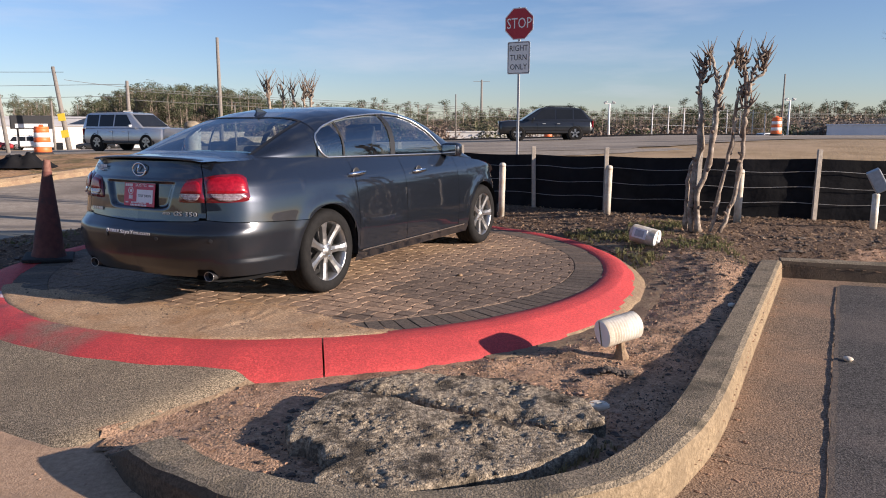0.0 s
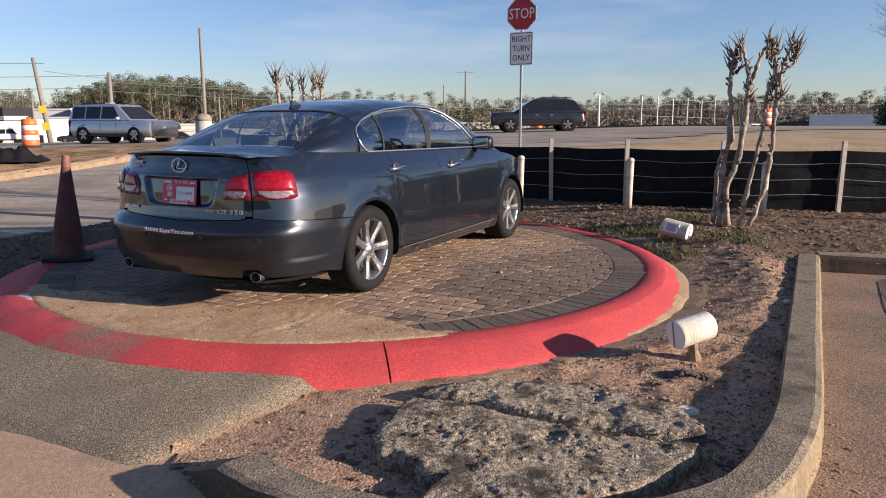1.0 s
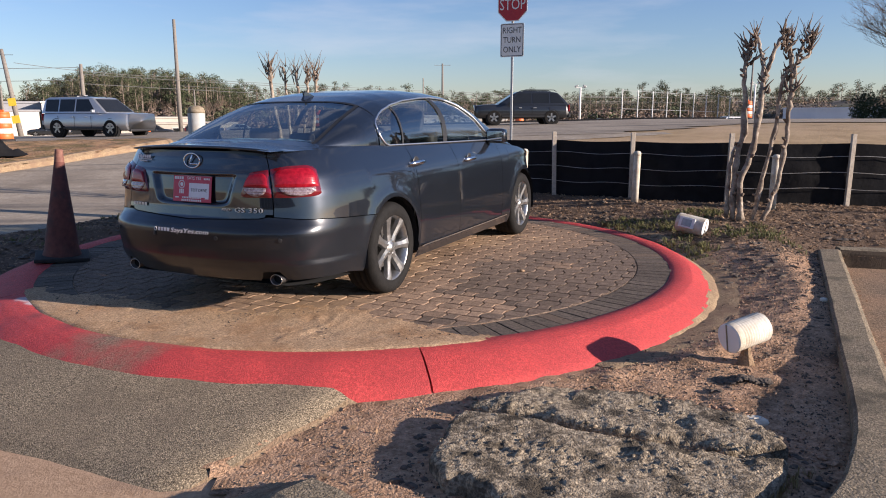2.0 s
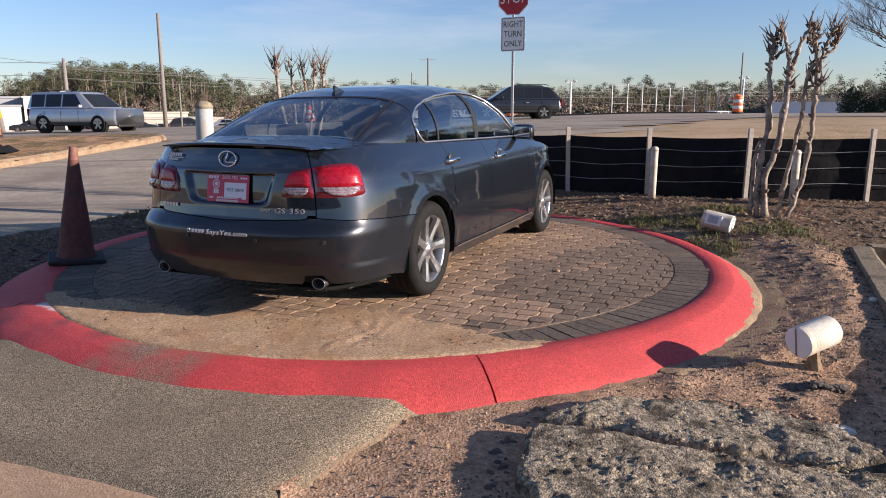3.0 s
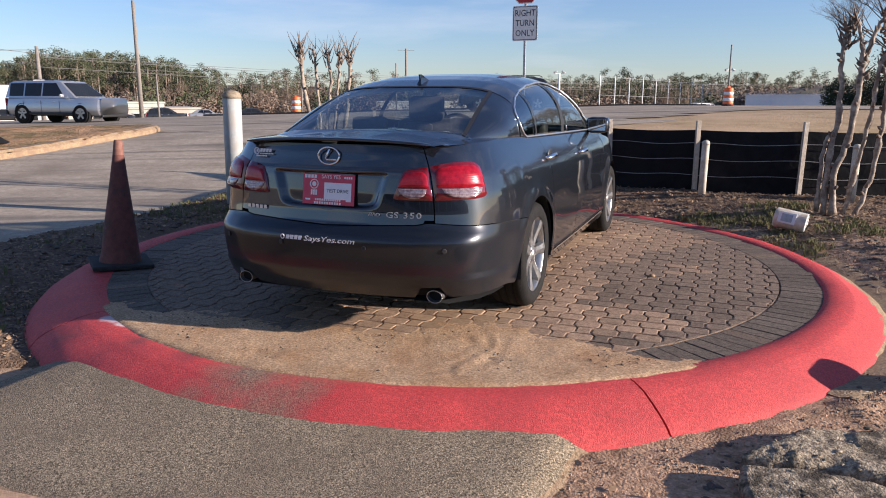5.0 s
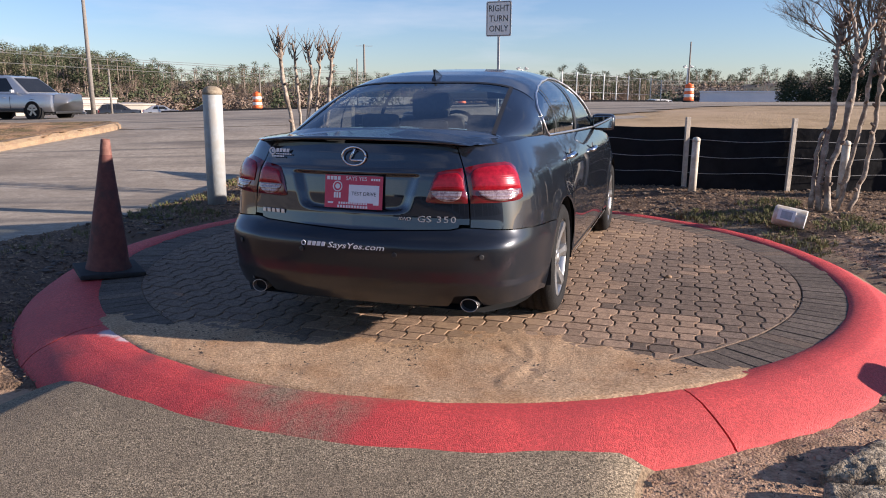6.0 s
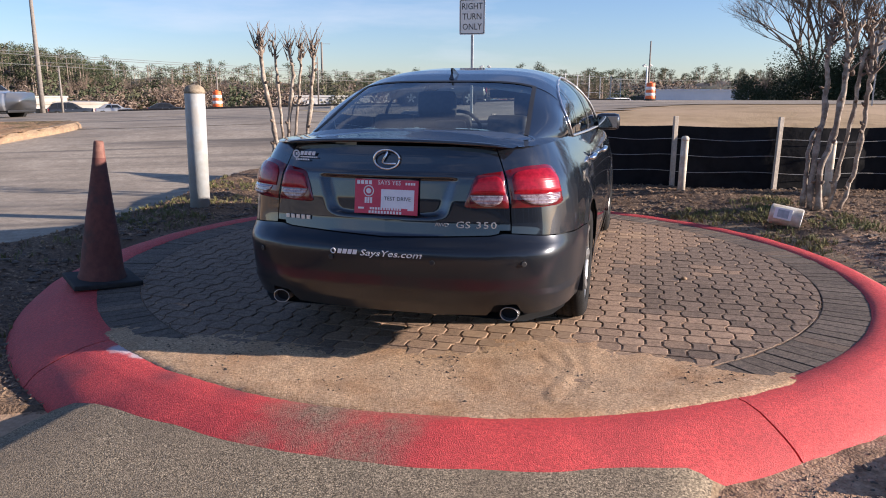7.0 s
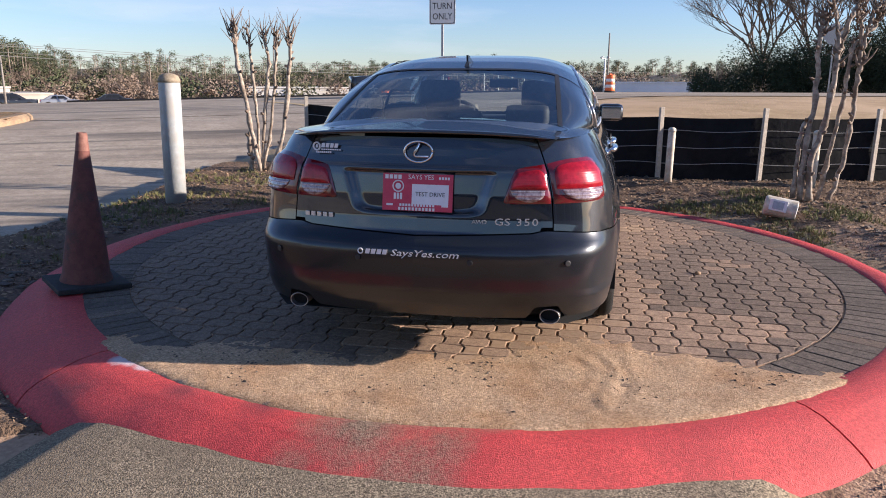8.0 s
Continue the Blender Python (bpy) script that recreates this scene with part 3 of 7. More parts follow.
def worn_paint():
    """Red paint rubbed through to the aggregate, sooty smears and one pale patch."""
    n, k = M_RED.node_tree.nodes, M_RED.node_tree.links
    b = n["Principled BSDF"]
    co = n.new("ShaderNodeTexCoord")

    def speck(scale, detail, rough):
        t = n.new("ShaderNodeTexNoise")
        t.inputs["Scale"].default_value, t.inputs["Detail"].default_value, t.inputs["Roughness"].default_value = scale, detail, rough
        k.new(co.outputs["Object"], t.inputs["Vector"])
        return t.outputs["Fac"]

    def layer(was, spots, grain, lo, hi, top, colour):
        total = None
        for at, r in spots:
            d, m = n.new("ShaderNodeVectorMath"), n.new("ShaderNodeMapRange")
            d.operation = "DISTANCE"
            k.new(co.outputs["Object"], d.inputs[0])
            d.inputs[1].default_value = at
            m.inputs["From Min"].default_value, m.inputs["From Max"].default_value = r, 0.0
            k.new(d.outputs["Value"], m.inputs["Value"])
            if total is None:
                total = m.outputs["Result"]
            else:
                a = n.new("ShaderNodeMath")
                a.operation = "MAXIMUM"
                k.new(total, a.inputs[0])
                k.new(m.outputs["Result"], a.inputs[1])
                total = a.outputs[0]
        a, r = n.new("ShaderNodeMath"), n.new("ShaderNodeMapRange")
        a.operation = "ADD"
        k.new(total, a.inputs[0])
        k.new(grain, a.inputs[1])
        r.inputs["From Min"].default_value, r.inputs["From Max"].default_value, r.inputs["To Max"].default_value = lo, hi, top
        k.new(a.outputs[0], r.inputs["Value"])
        mx = n.new("ShaderNodeMixRGB")
        k.new(r.outputs["Result"], mx.inputs["Fac"])
        k.new(was, mx.inputs["Color1"])
        if isinstance(colour, tuple):
            mx.inputs["Color2"].default_value = (*colour, 1)
        else:
            k.new(colour, mx.inputs["Color2"])
        return mx.outputs[0]
    agg = n.new("ShaderNodeValToRGB")
    agg.color_ramp.elements[0].position, agg.color_ramp.elements[1].position = 0.38, 0.64
    agg.color_ramp.elements[0].color, agg.color_ramp.elements[1].color = (0.10, 0.074, 0.048, 1), (0.38, 0.285, 0.19, 1)
    k.new(speck(105, 3, 0.6), agg.inputs["Fac"])
    was = b.inputs["Base Color"].links[0].from_socket
    soot = layer(was, (((-2.42, -1.82, 0.08), 0.20), ((-1.95, -2.08, 0.18), 0.18), ((-1.62, -2.32, 0.18), 0.22), ((-1.25, -2.48, 0.17), 0.22)), speck(6, 8, 0.65), 0.85, 1.35, 0.6, (0.16, 0.05, 0.05))
    worn = layer(soot, (((-1.27, -2.60, 0.08), 0.38), ((-1.16, -2.82, 0.03), 0.32), ((-1.10, -2.55, 0.16), 0.28), ((-1.02, -2.80, 0.06), 0.24), ((-0.78, -2.68, 0.16), 0.18), ((-1.55, -2.66, 0.03), 0.18)), speck(9, 10, 0.74), 0.68, 1.30, 0.95, agg.outputs["Color"])
    pale = layer(worn, (((-2.21, -1.645, 0.17), 0.15), ((-2.12, -1.74, 0.17), 0.12)), speck(9, 8, 0.6), 0.80, 1.05, 0.85, (0.62, 0.55, 0.56))
    k.new(pale, b.inputs["Base Color"])


worn_paint()
ring = thing("red_kerb", Matrix.Translation((*RING_C, 0)), "red-painted concrete ring kerb round a paver pad", "kerb", "", "structure")
arcs = sorted(a % 360 for a in JOINTS)
for i, a0 in enumerate(arcs):
    a1 = arcs[(i + 1) % len(arcs)] + (360 if i == len(arcs) - 1 else 0)
    a0, a1 = a0 + 0.10, a1 - 0.10
    n = max(8, int((a1 - a0) / 0.8))
    verts = []
    for j in range(n + 1):
        a = radians(a0 + (a1 - a0) * j / n)
        for r, h in RP:
            w = 0.007 * fbm(3 * math.cos(a), 3 * math.sin(a), 2.5, 2, r)
            verts.append(((r + w) * math.cos(a) * (RX + 0.025 * smoothstep(2.9, 3.2, r)) + EAST * smoothstep(0.0, 1.0, math.cos(a)) * smoothstep(3.15, 2.9, r), (r + w) * math.sin(a) * RY, h + (w * 0.6 if h > 0.05 else 0)))
    m = len(RP)
    o = len(verts)
    verts += verts[:m] + verts[n * m:n * m + m]
    faces = grid_faces(n + 1, m) + [tuple(reversed(range(o, o + m))), tuple(range(o + m, o + 2 * m))]
    sec = mesh_ob("kerb_section", verts, faces, M_RED, ring)
    sec.data.materials.append(M_SANDYEDGE)
    for q, p in enumerate(sec.data.polygons):
        if q < n * (m - 1):
            a = (a0 + (a1 - a0) * (q // (m - 1)) / n + 180) % 360 - 180
            # the unpainted foot on the east side
            if RP[q % (m - 1)][0] > float(np.interp(a, [-76, -62, -48, -34, -16, 4, 24, 42, 60], [3.30, 3.225, 3.19, 3.15, 3.10, 3.085, 3.11, 3.18, 3.30])) + 0.014 * fbm(a * 0.25, 7.0, 1.0, 2):
                p.material_index = 1
# sand bed under the pavers
bed = thing("paver_pad", Matrix.Translation((*RING_C, 0)), "round pad of interlocking brown clay pavers with sand", "paving", "", "structure")
part("joint_bed", lathe_bm([(0.001, 0.157), (1.0, 0.157), (2.0, 0.157), (2.83, 0.157)], 64, cap=False), M_JOINT, bed).scale = (RX, RY, 1)

# pale sand washed against the outer foot of the ring
wv = []
w_ang = steps(-62, 28, 1.5)
for a in w_ang:
    f = min(1.0, (a + 62) / 12, (28 - a) / 14)
    for r in (3.18, 3.27, 3.36, 3.36 + 0.22 * f * (0.6 + 0.7 * fbm(a * 0.1, 2, 1.0))):
        x, y = RING_C[0] + r * RX * 1.02 * math.cos(radians(a)), RING_C[1] + r * RY * math.sin(radians(a))
        wv.append((x, y, island_z(x, y) + (0.005 + 0.004 * fbm(x, y, 6.0) if r < 3.365 else -0.02)))
tagged(mesh_ob("sand_wash", wv, grid_faces(len(w_ang), 4), M_SANDYEDGE), "pale sand washed along the foot of the red kerb", "sand", "", "stuff")
# contraction joint across the gutter pan
tagged(mesh_ob("pan_joint", [(1.19 + 0.36 * f, 3.04 - 0.20 * f - 0.03 * math.sin(3.1 * f) + 0.012 * fbm(f * 5, 1, 2.0) + o * (1 + 0.8 * fbm(f * 9, 1, 2.0)), 0.0105) for f in steps(0, 1, 0.05) for o in (-0.003, 0.003)], grid_faces(21, 2), M_CLOD), "dark crack across the gutter pan", "crack", "", "structure")


# ---- the parked sedan ----
CAR = Matrix.Translation((-2.16, 5.03, RING_Z)) @ Matrix.Rotation(radians(-28.0), 4, "Z")
PLAN = [(0, 0), (0.25, 0.008), (0.45, 0.035), (0.61, 0.075), (0.752, 0.16), (0.832, 0.31), (0.872, 0.55), (0.889, 1.07), (0.902, 2.0), (0.898, 3.0), (0.882, 3.9),
        (0.82, 4.3), (0.66, 4.6), (0.45, 4.74), (0.2, 4.805), (0, 4.825)]
PL = np.array([(p[0], p[1]) for p in catmull([(a, b, 0) for a, b in PLAN], 30)])
PL_S = np.linspace(0, 1, len(PL))
WHEEL_U = (1.07, 3.90)
AXLE_Z, ARCH_R = 0.328, 0.368


def s_of_l(l):
    """Plan parameter of the rear face at half-width l."""
    k = int(np.argmax(PL[:, 0] >= l))
    return float(np.interp(l, PL[:k + 1, 0], PL_S[:k + 1]))


def s_of_u(u):
    return float(np.interp(u, PL[:, 1], PL_S))


def body(s, z, out=0.0):
    """A point of the right half of the body's skin: plan parameter and height."""
    l, u = float(np.interp(s, PL_S, PL[:, 0])), float(np.interp(s, PL_S, PL[:, 1]))
    k = float(np.interp(z, [0.16, 0.25, 0.4, 0.55, 0.7, 0.8, 0.9, 0.97, 1.02, 1.06], [0.92, 0.96, 0.99, 1.0, 0.99, 0.975, 0.94, 0.895, 0.86, 0.825]))
    dr = float(np.interp(z, [0.2, 0.26, 0.32, 0.38, 0.46, 0.53, 0.562, 0.58, 0.60, 0.62, 0.64, 0.70, 0.80, 0.88, 0.915, 0.928, 0.965, 1.0, 1.05], [0.085, 0.045, 0.005, -0.020, -0.034, -0.040, -0.040, -0.034, -0.012, 0.012, 0.027, 0.037, 0.043, 0.052, 0.058, 0.067, 0.078, 0.086, 0.103]))
    df = float(np.interp(z, [0.2, 0.45, 0.62, 0.75], [0.06, 0.0, 0.02, 0.16]))
    wr, wf = max(0.0, 1 - u / 0.85), max(0.0, (u - 4.0) / 0.825)
    # flares over the wheels
    for c in WHEEL_U:
        d = math.hypot(u - c, z - AXLE_Z)
        l += 0.014 * math.exp(-((d - 0.385) / 0.06) ** 2) * (1 if 0.3 < s < 0.9 or u > 0.5 else 0)
    # waist crease
    if 0.8 < u < 4.3:
        l += 0.006 * math.exp(-((z - 0.86) / 0.03) ** 2) - 0.010 * math.exp(-((z - 0.60) / 0.14) ** 2) * smoothstep(1.3, 1.8, u) * smoothstep(3.7, 3.2, u)
        l += 0.012 * math.exp(-((z - 0.29) / 0.035) ** 2) * smoothstep(1.35, 1.5, u) * smoothstep(3.6, 3.45, u)
    # step at the foot of the bumper's corners
    if u < 0.72:
        l += 0.012 * smoothstep(0.385, 0.365, z) * smoothstep(0.06, 0.14, u) * smoothstep(0.72, 0.5, u)
    l += out * (1 if u > 0.4 else u / 0.4)
    return Vector((l * k, u + dr * wr - df * wf - out * (1 if u < 0.25 else 0), z))


U_TOP = [0, 0.3, 0.7, 1.1, 1.3, 2.0, 3.05, 3.4, 3.9, 4.3, 4.6, 4.75, 4.825]
Z_TOP = [1.045, 1.05, 1.058, 1.05, 1.035, 1.022, 1.005, 0.985, 0.93, 0.855, 0.76, 0.68, 0.63]


def top_z(u):
    return float(np.interp(u, U_TOP, Z_TOP))


def low_z(u, front=False):
    for c in WHEEL_U:
        if abs(u - c) < ARCH_R:
            return AXLE_Z + math.sqrt(max(0.0, ARCH_R ** 2 - (u - c) ** 2))
        if abs(u - c) < ARCH_R + 0.03:
            f = (abs(u - c) - ARCH_R) / 0.03
            return AXLE_Z + (0.225 - AXLE_Z) * f
    return float(np.interp(u, [0, 0.15, 0.5, 0.70, 0.71, 1.43, 3.5, 4.3, 4.825], [0.255, 0.27, 0.265, 0.23, 0.23, 0.20, 0.20, 0.22, 0.22]))


def skin(name, ss, zlo, zhi, rows, material, parent, sides=(1, -1), joined=False, label="", out=0.0, dent=None):
    """Panels of the skin over plan parameters ss, from zlo(u, l) up to zhi(u, l); mirrored on both sides."""
    made, verts, faces = [], [], []
    for side in sides:
        if not joined:
            verts, faces = [], []
        base = len(verts)
        for s in ss:
            p0 = body(s, 0.6)
            a, b = zlo(p0.y, p0.x), zhi(p0.y, p0.x)
            for r in range(rows + 1):
                p = body(s, a + (b - a) * r / rows, out)
                if dent:
                    p.y += dent(p.x, p.z)
                verts.append((p.x * side, p.y, p.z))
        f = grid_faces(len(ss), rows + 1)
        faces += [tuple(base + i for i in (q if side < 0 else reversed(q))) for q in f]
        if not joined:
            made.append(mesh_ob(name, verts, faces, material, parent, label))
    if joined:
        made.append(mesh_ob(name, verts, faces, material, parent, label))
    return made


def span(a, b, n, extra=()):
    return sorted({*(a + (b - a) * i / n for i in range(n + 1)), *(e for e in extra if a < e < b)})


def arch_s():
    out = []
    for c in WHEEL_U:
        for i in range(25):
            out.append(s_of_u(c - ARCH_R * math.cos(math.pi * i / 24)))
        out += [s_of_u(c + k * (ARCH_R + d)) for k in (-1, 1) for d in (0.01, 0.02, 0.03)]
    return out


car = thing("sedan", CAR, "dark grey four-door sedan with scuffed rear bumper on the paver pad", "car")
A_S = arch_s()
LID_L = 0.592
s_lid, s_q = s_of_l(LID_L), s_of_l(LID_L + 0.006)


def bumper_top(u, l):
    if u > 0.30:
        return float(np.interp(u, [0.30, 0.83], [0.632, 0.600]))
    return float(np.interp(l, [0.0, 0.50, 0.56, 0.62, 0.82], [0.622, 0.642, 0.655, 0.652, 0.634]))


skin("rear_bumper", span(0, s_of_u(0.815), 60, A_S), lambda u, l: min(low_z(u) + (0.062 * smoothstep(0.085, 0.045, abs(l - 0.588)) if u < 0.4 else 0.0), bumper_top(u, l) - 0.002), bumper_top, 22, M_BUMPER, car, joined=True, label="dark grey bumper with scuffs and decal")


def plate_dent(l, z):
    w, h = max(0.0, abs(l) + 0.30 * (0.895 - z)) / 0.335, max(0.0, 0.808 - z) / 0.090
    d = (w ** 9 + h ** 7) ** (1 / 8)
    return 0.026 * smoothstep(1.05, 0.86, d) * smoothstep(0.903, 0.896, z)


lid = skin("trunk_lid", span(0, s_lid, 76), lambda u, l: bumper_top(u, l) + 0.006 if l < 0.54 else max(bumper_top(u, l), 0.665) + 0.006, lambda u, l: 1.045, 64, M_PAINT, car, joined=True, dent=plate_dent)[0]
skin("quarter_panel", span(s_q, s_of_u(1.468), 60, A_S), lambda u, l: max(low_z(u), (bumper_top(u, l) + 0.005) if u < 0.84 else low_z(u)), lambda u, l: top_z(u), 16, M_PAINT, car)
rdoor = skin("rear_door", span(s_of_u(1.473), s_of_u(2.236), 20), lambda u, l: 0.275, lambda u, l: top_z(u), 16, M_PAINT, car)
fdoor = skin("front_door", span(s_of_u(2.242), s_of_u(3.29), 24), lambda u, l: 0.275, lambda u, l: top_z(u), 16, M_PAINT, car)
skin("sill", span(s_of_u(1.445), s_of_u(3.525), 20), lambda u, l: 0.185, lambda u, l: 0.270, 4, M_PAINT, car, out=0.004)
skin("sill_strip", span(s_of_u(1.50), s_of_u(3.42), 20), lambda u, l: 0.266, lambda u, l: 0.277, 2, M_TRIM, car, out=0.014, label="bright strip along the sill")
skin("front_wing", span(s_of_u(3.296), s_of_u(4.5), 30, A_S), lambda u, l: low_z(u), lambda u, l: top_z(u), 16, M_PAINT, car)
skin("front_bumper", span(s_of_u(4.505), 1.0, 24), lambda u, l: low_z(u), lambda u, l: top_z(u), 12, M_PAINT, car, joined=True)
skin("inner_shell", span(0, 1, 90, A_S), lambda u, l: low_z(u), lambda u, l: min(top_z(u), 1.04) - 0.01, 6, M_LINER, car, joined=True, out=-0.05)


def deck(name, us, zc, half, material, parent, n=14, drop=0.0):
    verts = []
    for u in us:
        p = body(s_of_u(max(u - 0.06, 0.02)), top_z(u)) if u < 0.5 else body(s_of_u(u), top_z(u))
        ls = half(u, p.x)
        zs = top_z(u) + 0.001
        for j in range(-n, n + 1):
            f = j / n
            z = zs + (zc(u) - zs) * (1 - abs(f) ** 2.2)
            verts.append((ls * f, u, z - drop))
    return mesh_ob(name, verts, grid_faces(len(us), 2 * n + 1), material, parent)


def trunk_c(u):
    return float(np.interp(u, [0.05, 0.10, 0.2, 0.4, 0.75], [1.068, 1.077, 1.080, 1.090, 1.108]))


deck("trunk_top", span(0.090, 0.585, 12), trunk_c, lambda u, l: LID_L + 0.05 * (u - 0.12), M_PAINT, lid)
deck("rear_deck", span(0.16, 0.80, 12), lambda u: trunk_c(u) - 0.004, lambda u, l: l, M_PAINT, car, drop=0.003)
deck("hood", span(3.3, 4.76, 24), lambda u: float(np.interp(u, [3.3, 3.75, 4.2, 4.6, 4.8], [1.02, 1.005, 0.945, 0.83, 0.70])), lambda u, l: l, M_PAINT, car)
# lip spoiler on the lid
verts, prof = [], [(-0.045, -0.001), (-0.04, 0.009), (0.0, 0.012), (0.09, 0.006), (0.09, -0.02), (0.002, -0.008)]
for j in range(-24, 25):
    f = j / 24
    l = f * 0.562
    p = body(s_of_l(abs(l) + 0.0), 1.045)
    e = 1 - 0.5 * abs(f) ** 8
    for du, dz in prof:
        verts.append((l, p.y + 0.002 + du * e, 1.068 + dz * e - 0.022 * abs(f) ** 2.5))
mesh_ob("lip_spoiler", verts, grid_faces(49, 6, True) + [tuple(range(6)), tuple(reversed(range(48 * 6, 49 * 6)))], M_PAINT, lid)

# greenhouse
ROOF_U = [0.44, 0.54, 0.65, 0.76, 0.9, 1.05, 1.2, 1.4, 1.6, 1.9, 2.2, 2.5, 2.75, 2.95, 3.1, 3.4, 3.75]
ROOF_Z = [1.075, 1.101, 1.150, 1.196, 1.250, 1.307, 1.358, 1.406, 1.436, 1.460, 1.470, 1.466, 1.450, 1.420, 1.370, 1.215, 1.010]
WLO_U, WLO_Z = [1.14, 1.15, 1.17, 1.20, 1.245, 3.12, 3.19], [1.158, 1.118, 1.088, 1.062, 1.045, 1.022, 1.033]
WHI_U = [1.14, 1.15, 1.18, 1.27, 1.34, 1.51, 1.75, 2.1, 2.35, 2.6, 2.77, 2.92, 3.07, 3.19]
WHI_Z = [1.164, 1.198, 1.226, 1.268, 1.293, 1.334, 1.368, 1.394, 1.402, 1.390, 1.342, 1.250, 1.125, 1.036]
SQ = 2.1


def sp(u):
    """How square the shoulders of the cabin are at u."""
    return float(np.interp(u, [0.9, 1.3, 2.2, 3.0], [4.7, 4.4, 3.6, 3.4]))


def dome(u, th, out=0.0):
    zb = top_z(u) - 0.004
    L = body(s_of_u(u), top_z(u)).x - 0.004
    if u < 1.0:
        L -= 0.10 * smoothstep(1.0, 0.45, u)
    H = max(0.004, float(np.interp(u, ROOF_U, ROOF_Z)) - zb)
    return Vector(((L + out) * math.cos(th) ** (2 / sp(u)), u, zb + (H + out) * math.sin(th) ** (2 / SQ)))


def th_z(u, z):
    zb = top_z(u) - 0.004
    H = max(0.004, float(np.interp(u, ROOF_U, ROOF_Z)) - zb)
    return math.asin(min(1.0, max(0.0, (z - zb) / H)) ** (SQ / 2))


def th_l(u, l):
    L = dome(u, 0).x
    return math.acos(min(1.0, max(0.0, l / L)) ** (sp(u) / 2))


def dome_patch(name, us, tlo, thi, n, material, parent, sides=(1, -1), joined=False, out=0.0, label=""):
    made, verts, faces = [], [], []
    for side in sides:
        if not joined:
            verts, faces = [], []
        base = len(verts)
        for u in us:
            a, b = tlo(u), thi(u)
            for j in range(n + 1):
                p = dome(u, a + (b - a) * j / n, out)
                verts.append((p.x * side, p.y, p.z))
        faces += [tuple(base + i for i in (q if side < 0 else reversed(q))) for q in grid_faces(len(us), n + 1)]
        if not joined:
            made.append(mesh_ob(name, verts, faces, material, parent, label))
    if joined:
        made.append(mesh_ob(name, verts, faces, material, parent, label))
    return made


def w_lo(u):
    return th_z(u, float(np.interp(u, WLO_U, WLO_Z)))


def w_hi(u):
    return max(w_lo(u), th_z(u, float(np.interp(u, WHI_U, WHI_Z))))


RG0, RG1, WS0, WS1 = 0.54, 1.20, 2.95, 3.70


def g_edge(u):
    """Where the rear screen or the windscreen begins; the middle where there is neither."""
    if RG0 <= u <= RG1:
        return th_l(u, float(np.interp(u, [RG0, RG1], [0.590, 0.528])))
    if WS0 <= u <= WS1:
        return th_l(u, float(np.interp(u, [WS0, WS1], [0.575, 0.70])))
    return math.pi / 2


cols = span(0.44, 3.75, 112, [RG0 - 0.0005, RG0, RG1, RG1 + 0.0005, WS0 - 0.0005, WS0, WS1, WS1 + 0.0005, *WLO_U, *WHI_U])
win = [u for u in cols if 1.14 <= u <= 3.19]
dome_patch("roof", cols, lambda u: w_hi(u) if 1.14 <= u <= 3.19 else 0.0, g_edge, 22, M_PAINT, car, joined=True)
dome_patch("belt_rail", win, lambda u: 0.0, w_lo, 5, M_PAINT, car)
dome_patch("rear_screen", [u for u in cols if RG0 <= u <= RG1], g_edge, lambda u: math.pi / 2, 12, M_GLASS, car, joined=True, label="dark tinted rear screen")
dome_patch("screen_border", [u for u in cols if RG0 <= u <= RG1], lambda u: g_edge(u) - 0.005, lambda u: th_l(u, dome(u, g_edge(u)).x - 0.022), 3, M_BLACK, car, out=0.003)
dome_patch("screen_border", span(1.178, 1.208, 3), lambda u: th_l(u, 0.528), lambda u: math.pi / 2, 10, M_BLACK, car, joined=True, out=0.003)
dome_patch("windscreen", [u for u in cols if WS0 <= u <= WS1], g_edge, lambda u: math.pi / 2, 12, M_GLASS, car, joined=True)
for k, side in enumerate((1, -1)):
    dome_patch("window", [u for u in win if u <= 2.22] + [2.22], w_lo, w_hi, 10, M_SIDEGLASS, rdoor[k], (side,), out=-0.006)
    dome_patch("window", [2.22] + [u for u in win if u > 2.22], w_lo, w_hi, 10, M_SIDEGLASS, fdoor[k], (side,), out=-0.006)
    # chrome surround
    loop = [dome(u, w_lo(u), 0.003) for u in win] + [dome(u, w_hi(u), 0.003) for u in reversed(win)]
    loop = [Vector((p.x * side, p.y, p.z)) for p in loop]
    part("window_trim", tube_bm(loop + loop[:1], 0.0068, 6), M_TRIM, car, "bright chrome window surround", True)

    def strip(name, u0, u1, width, material, parent, out):
        verts = []
        for i in range(11):
            f = i / 10
            u = u0 + (u1 - u0) * f
            a, b = w_lo(u), w_hi(u)
            for du in (-width / 2, width / 2):
                p = dome(u + du, a + (b - a) * f, out)
                verts.append((p.x * side, p.y, p.z))
        mesh_ob(name, verts, grid_faces(11, 2), material, parent)
    strip("pillar", 2.18, 2.27, 0.075, M_BLACK, car, 0.0)
    strip("divider", 1.458, 1.49, 0.022, M_BLACK, rdoor[k], 0.0)


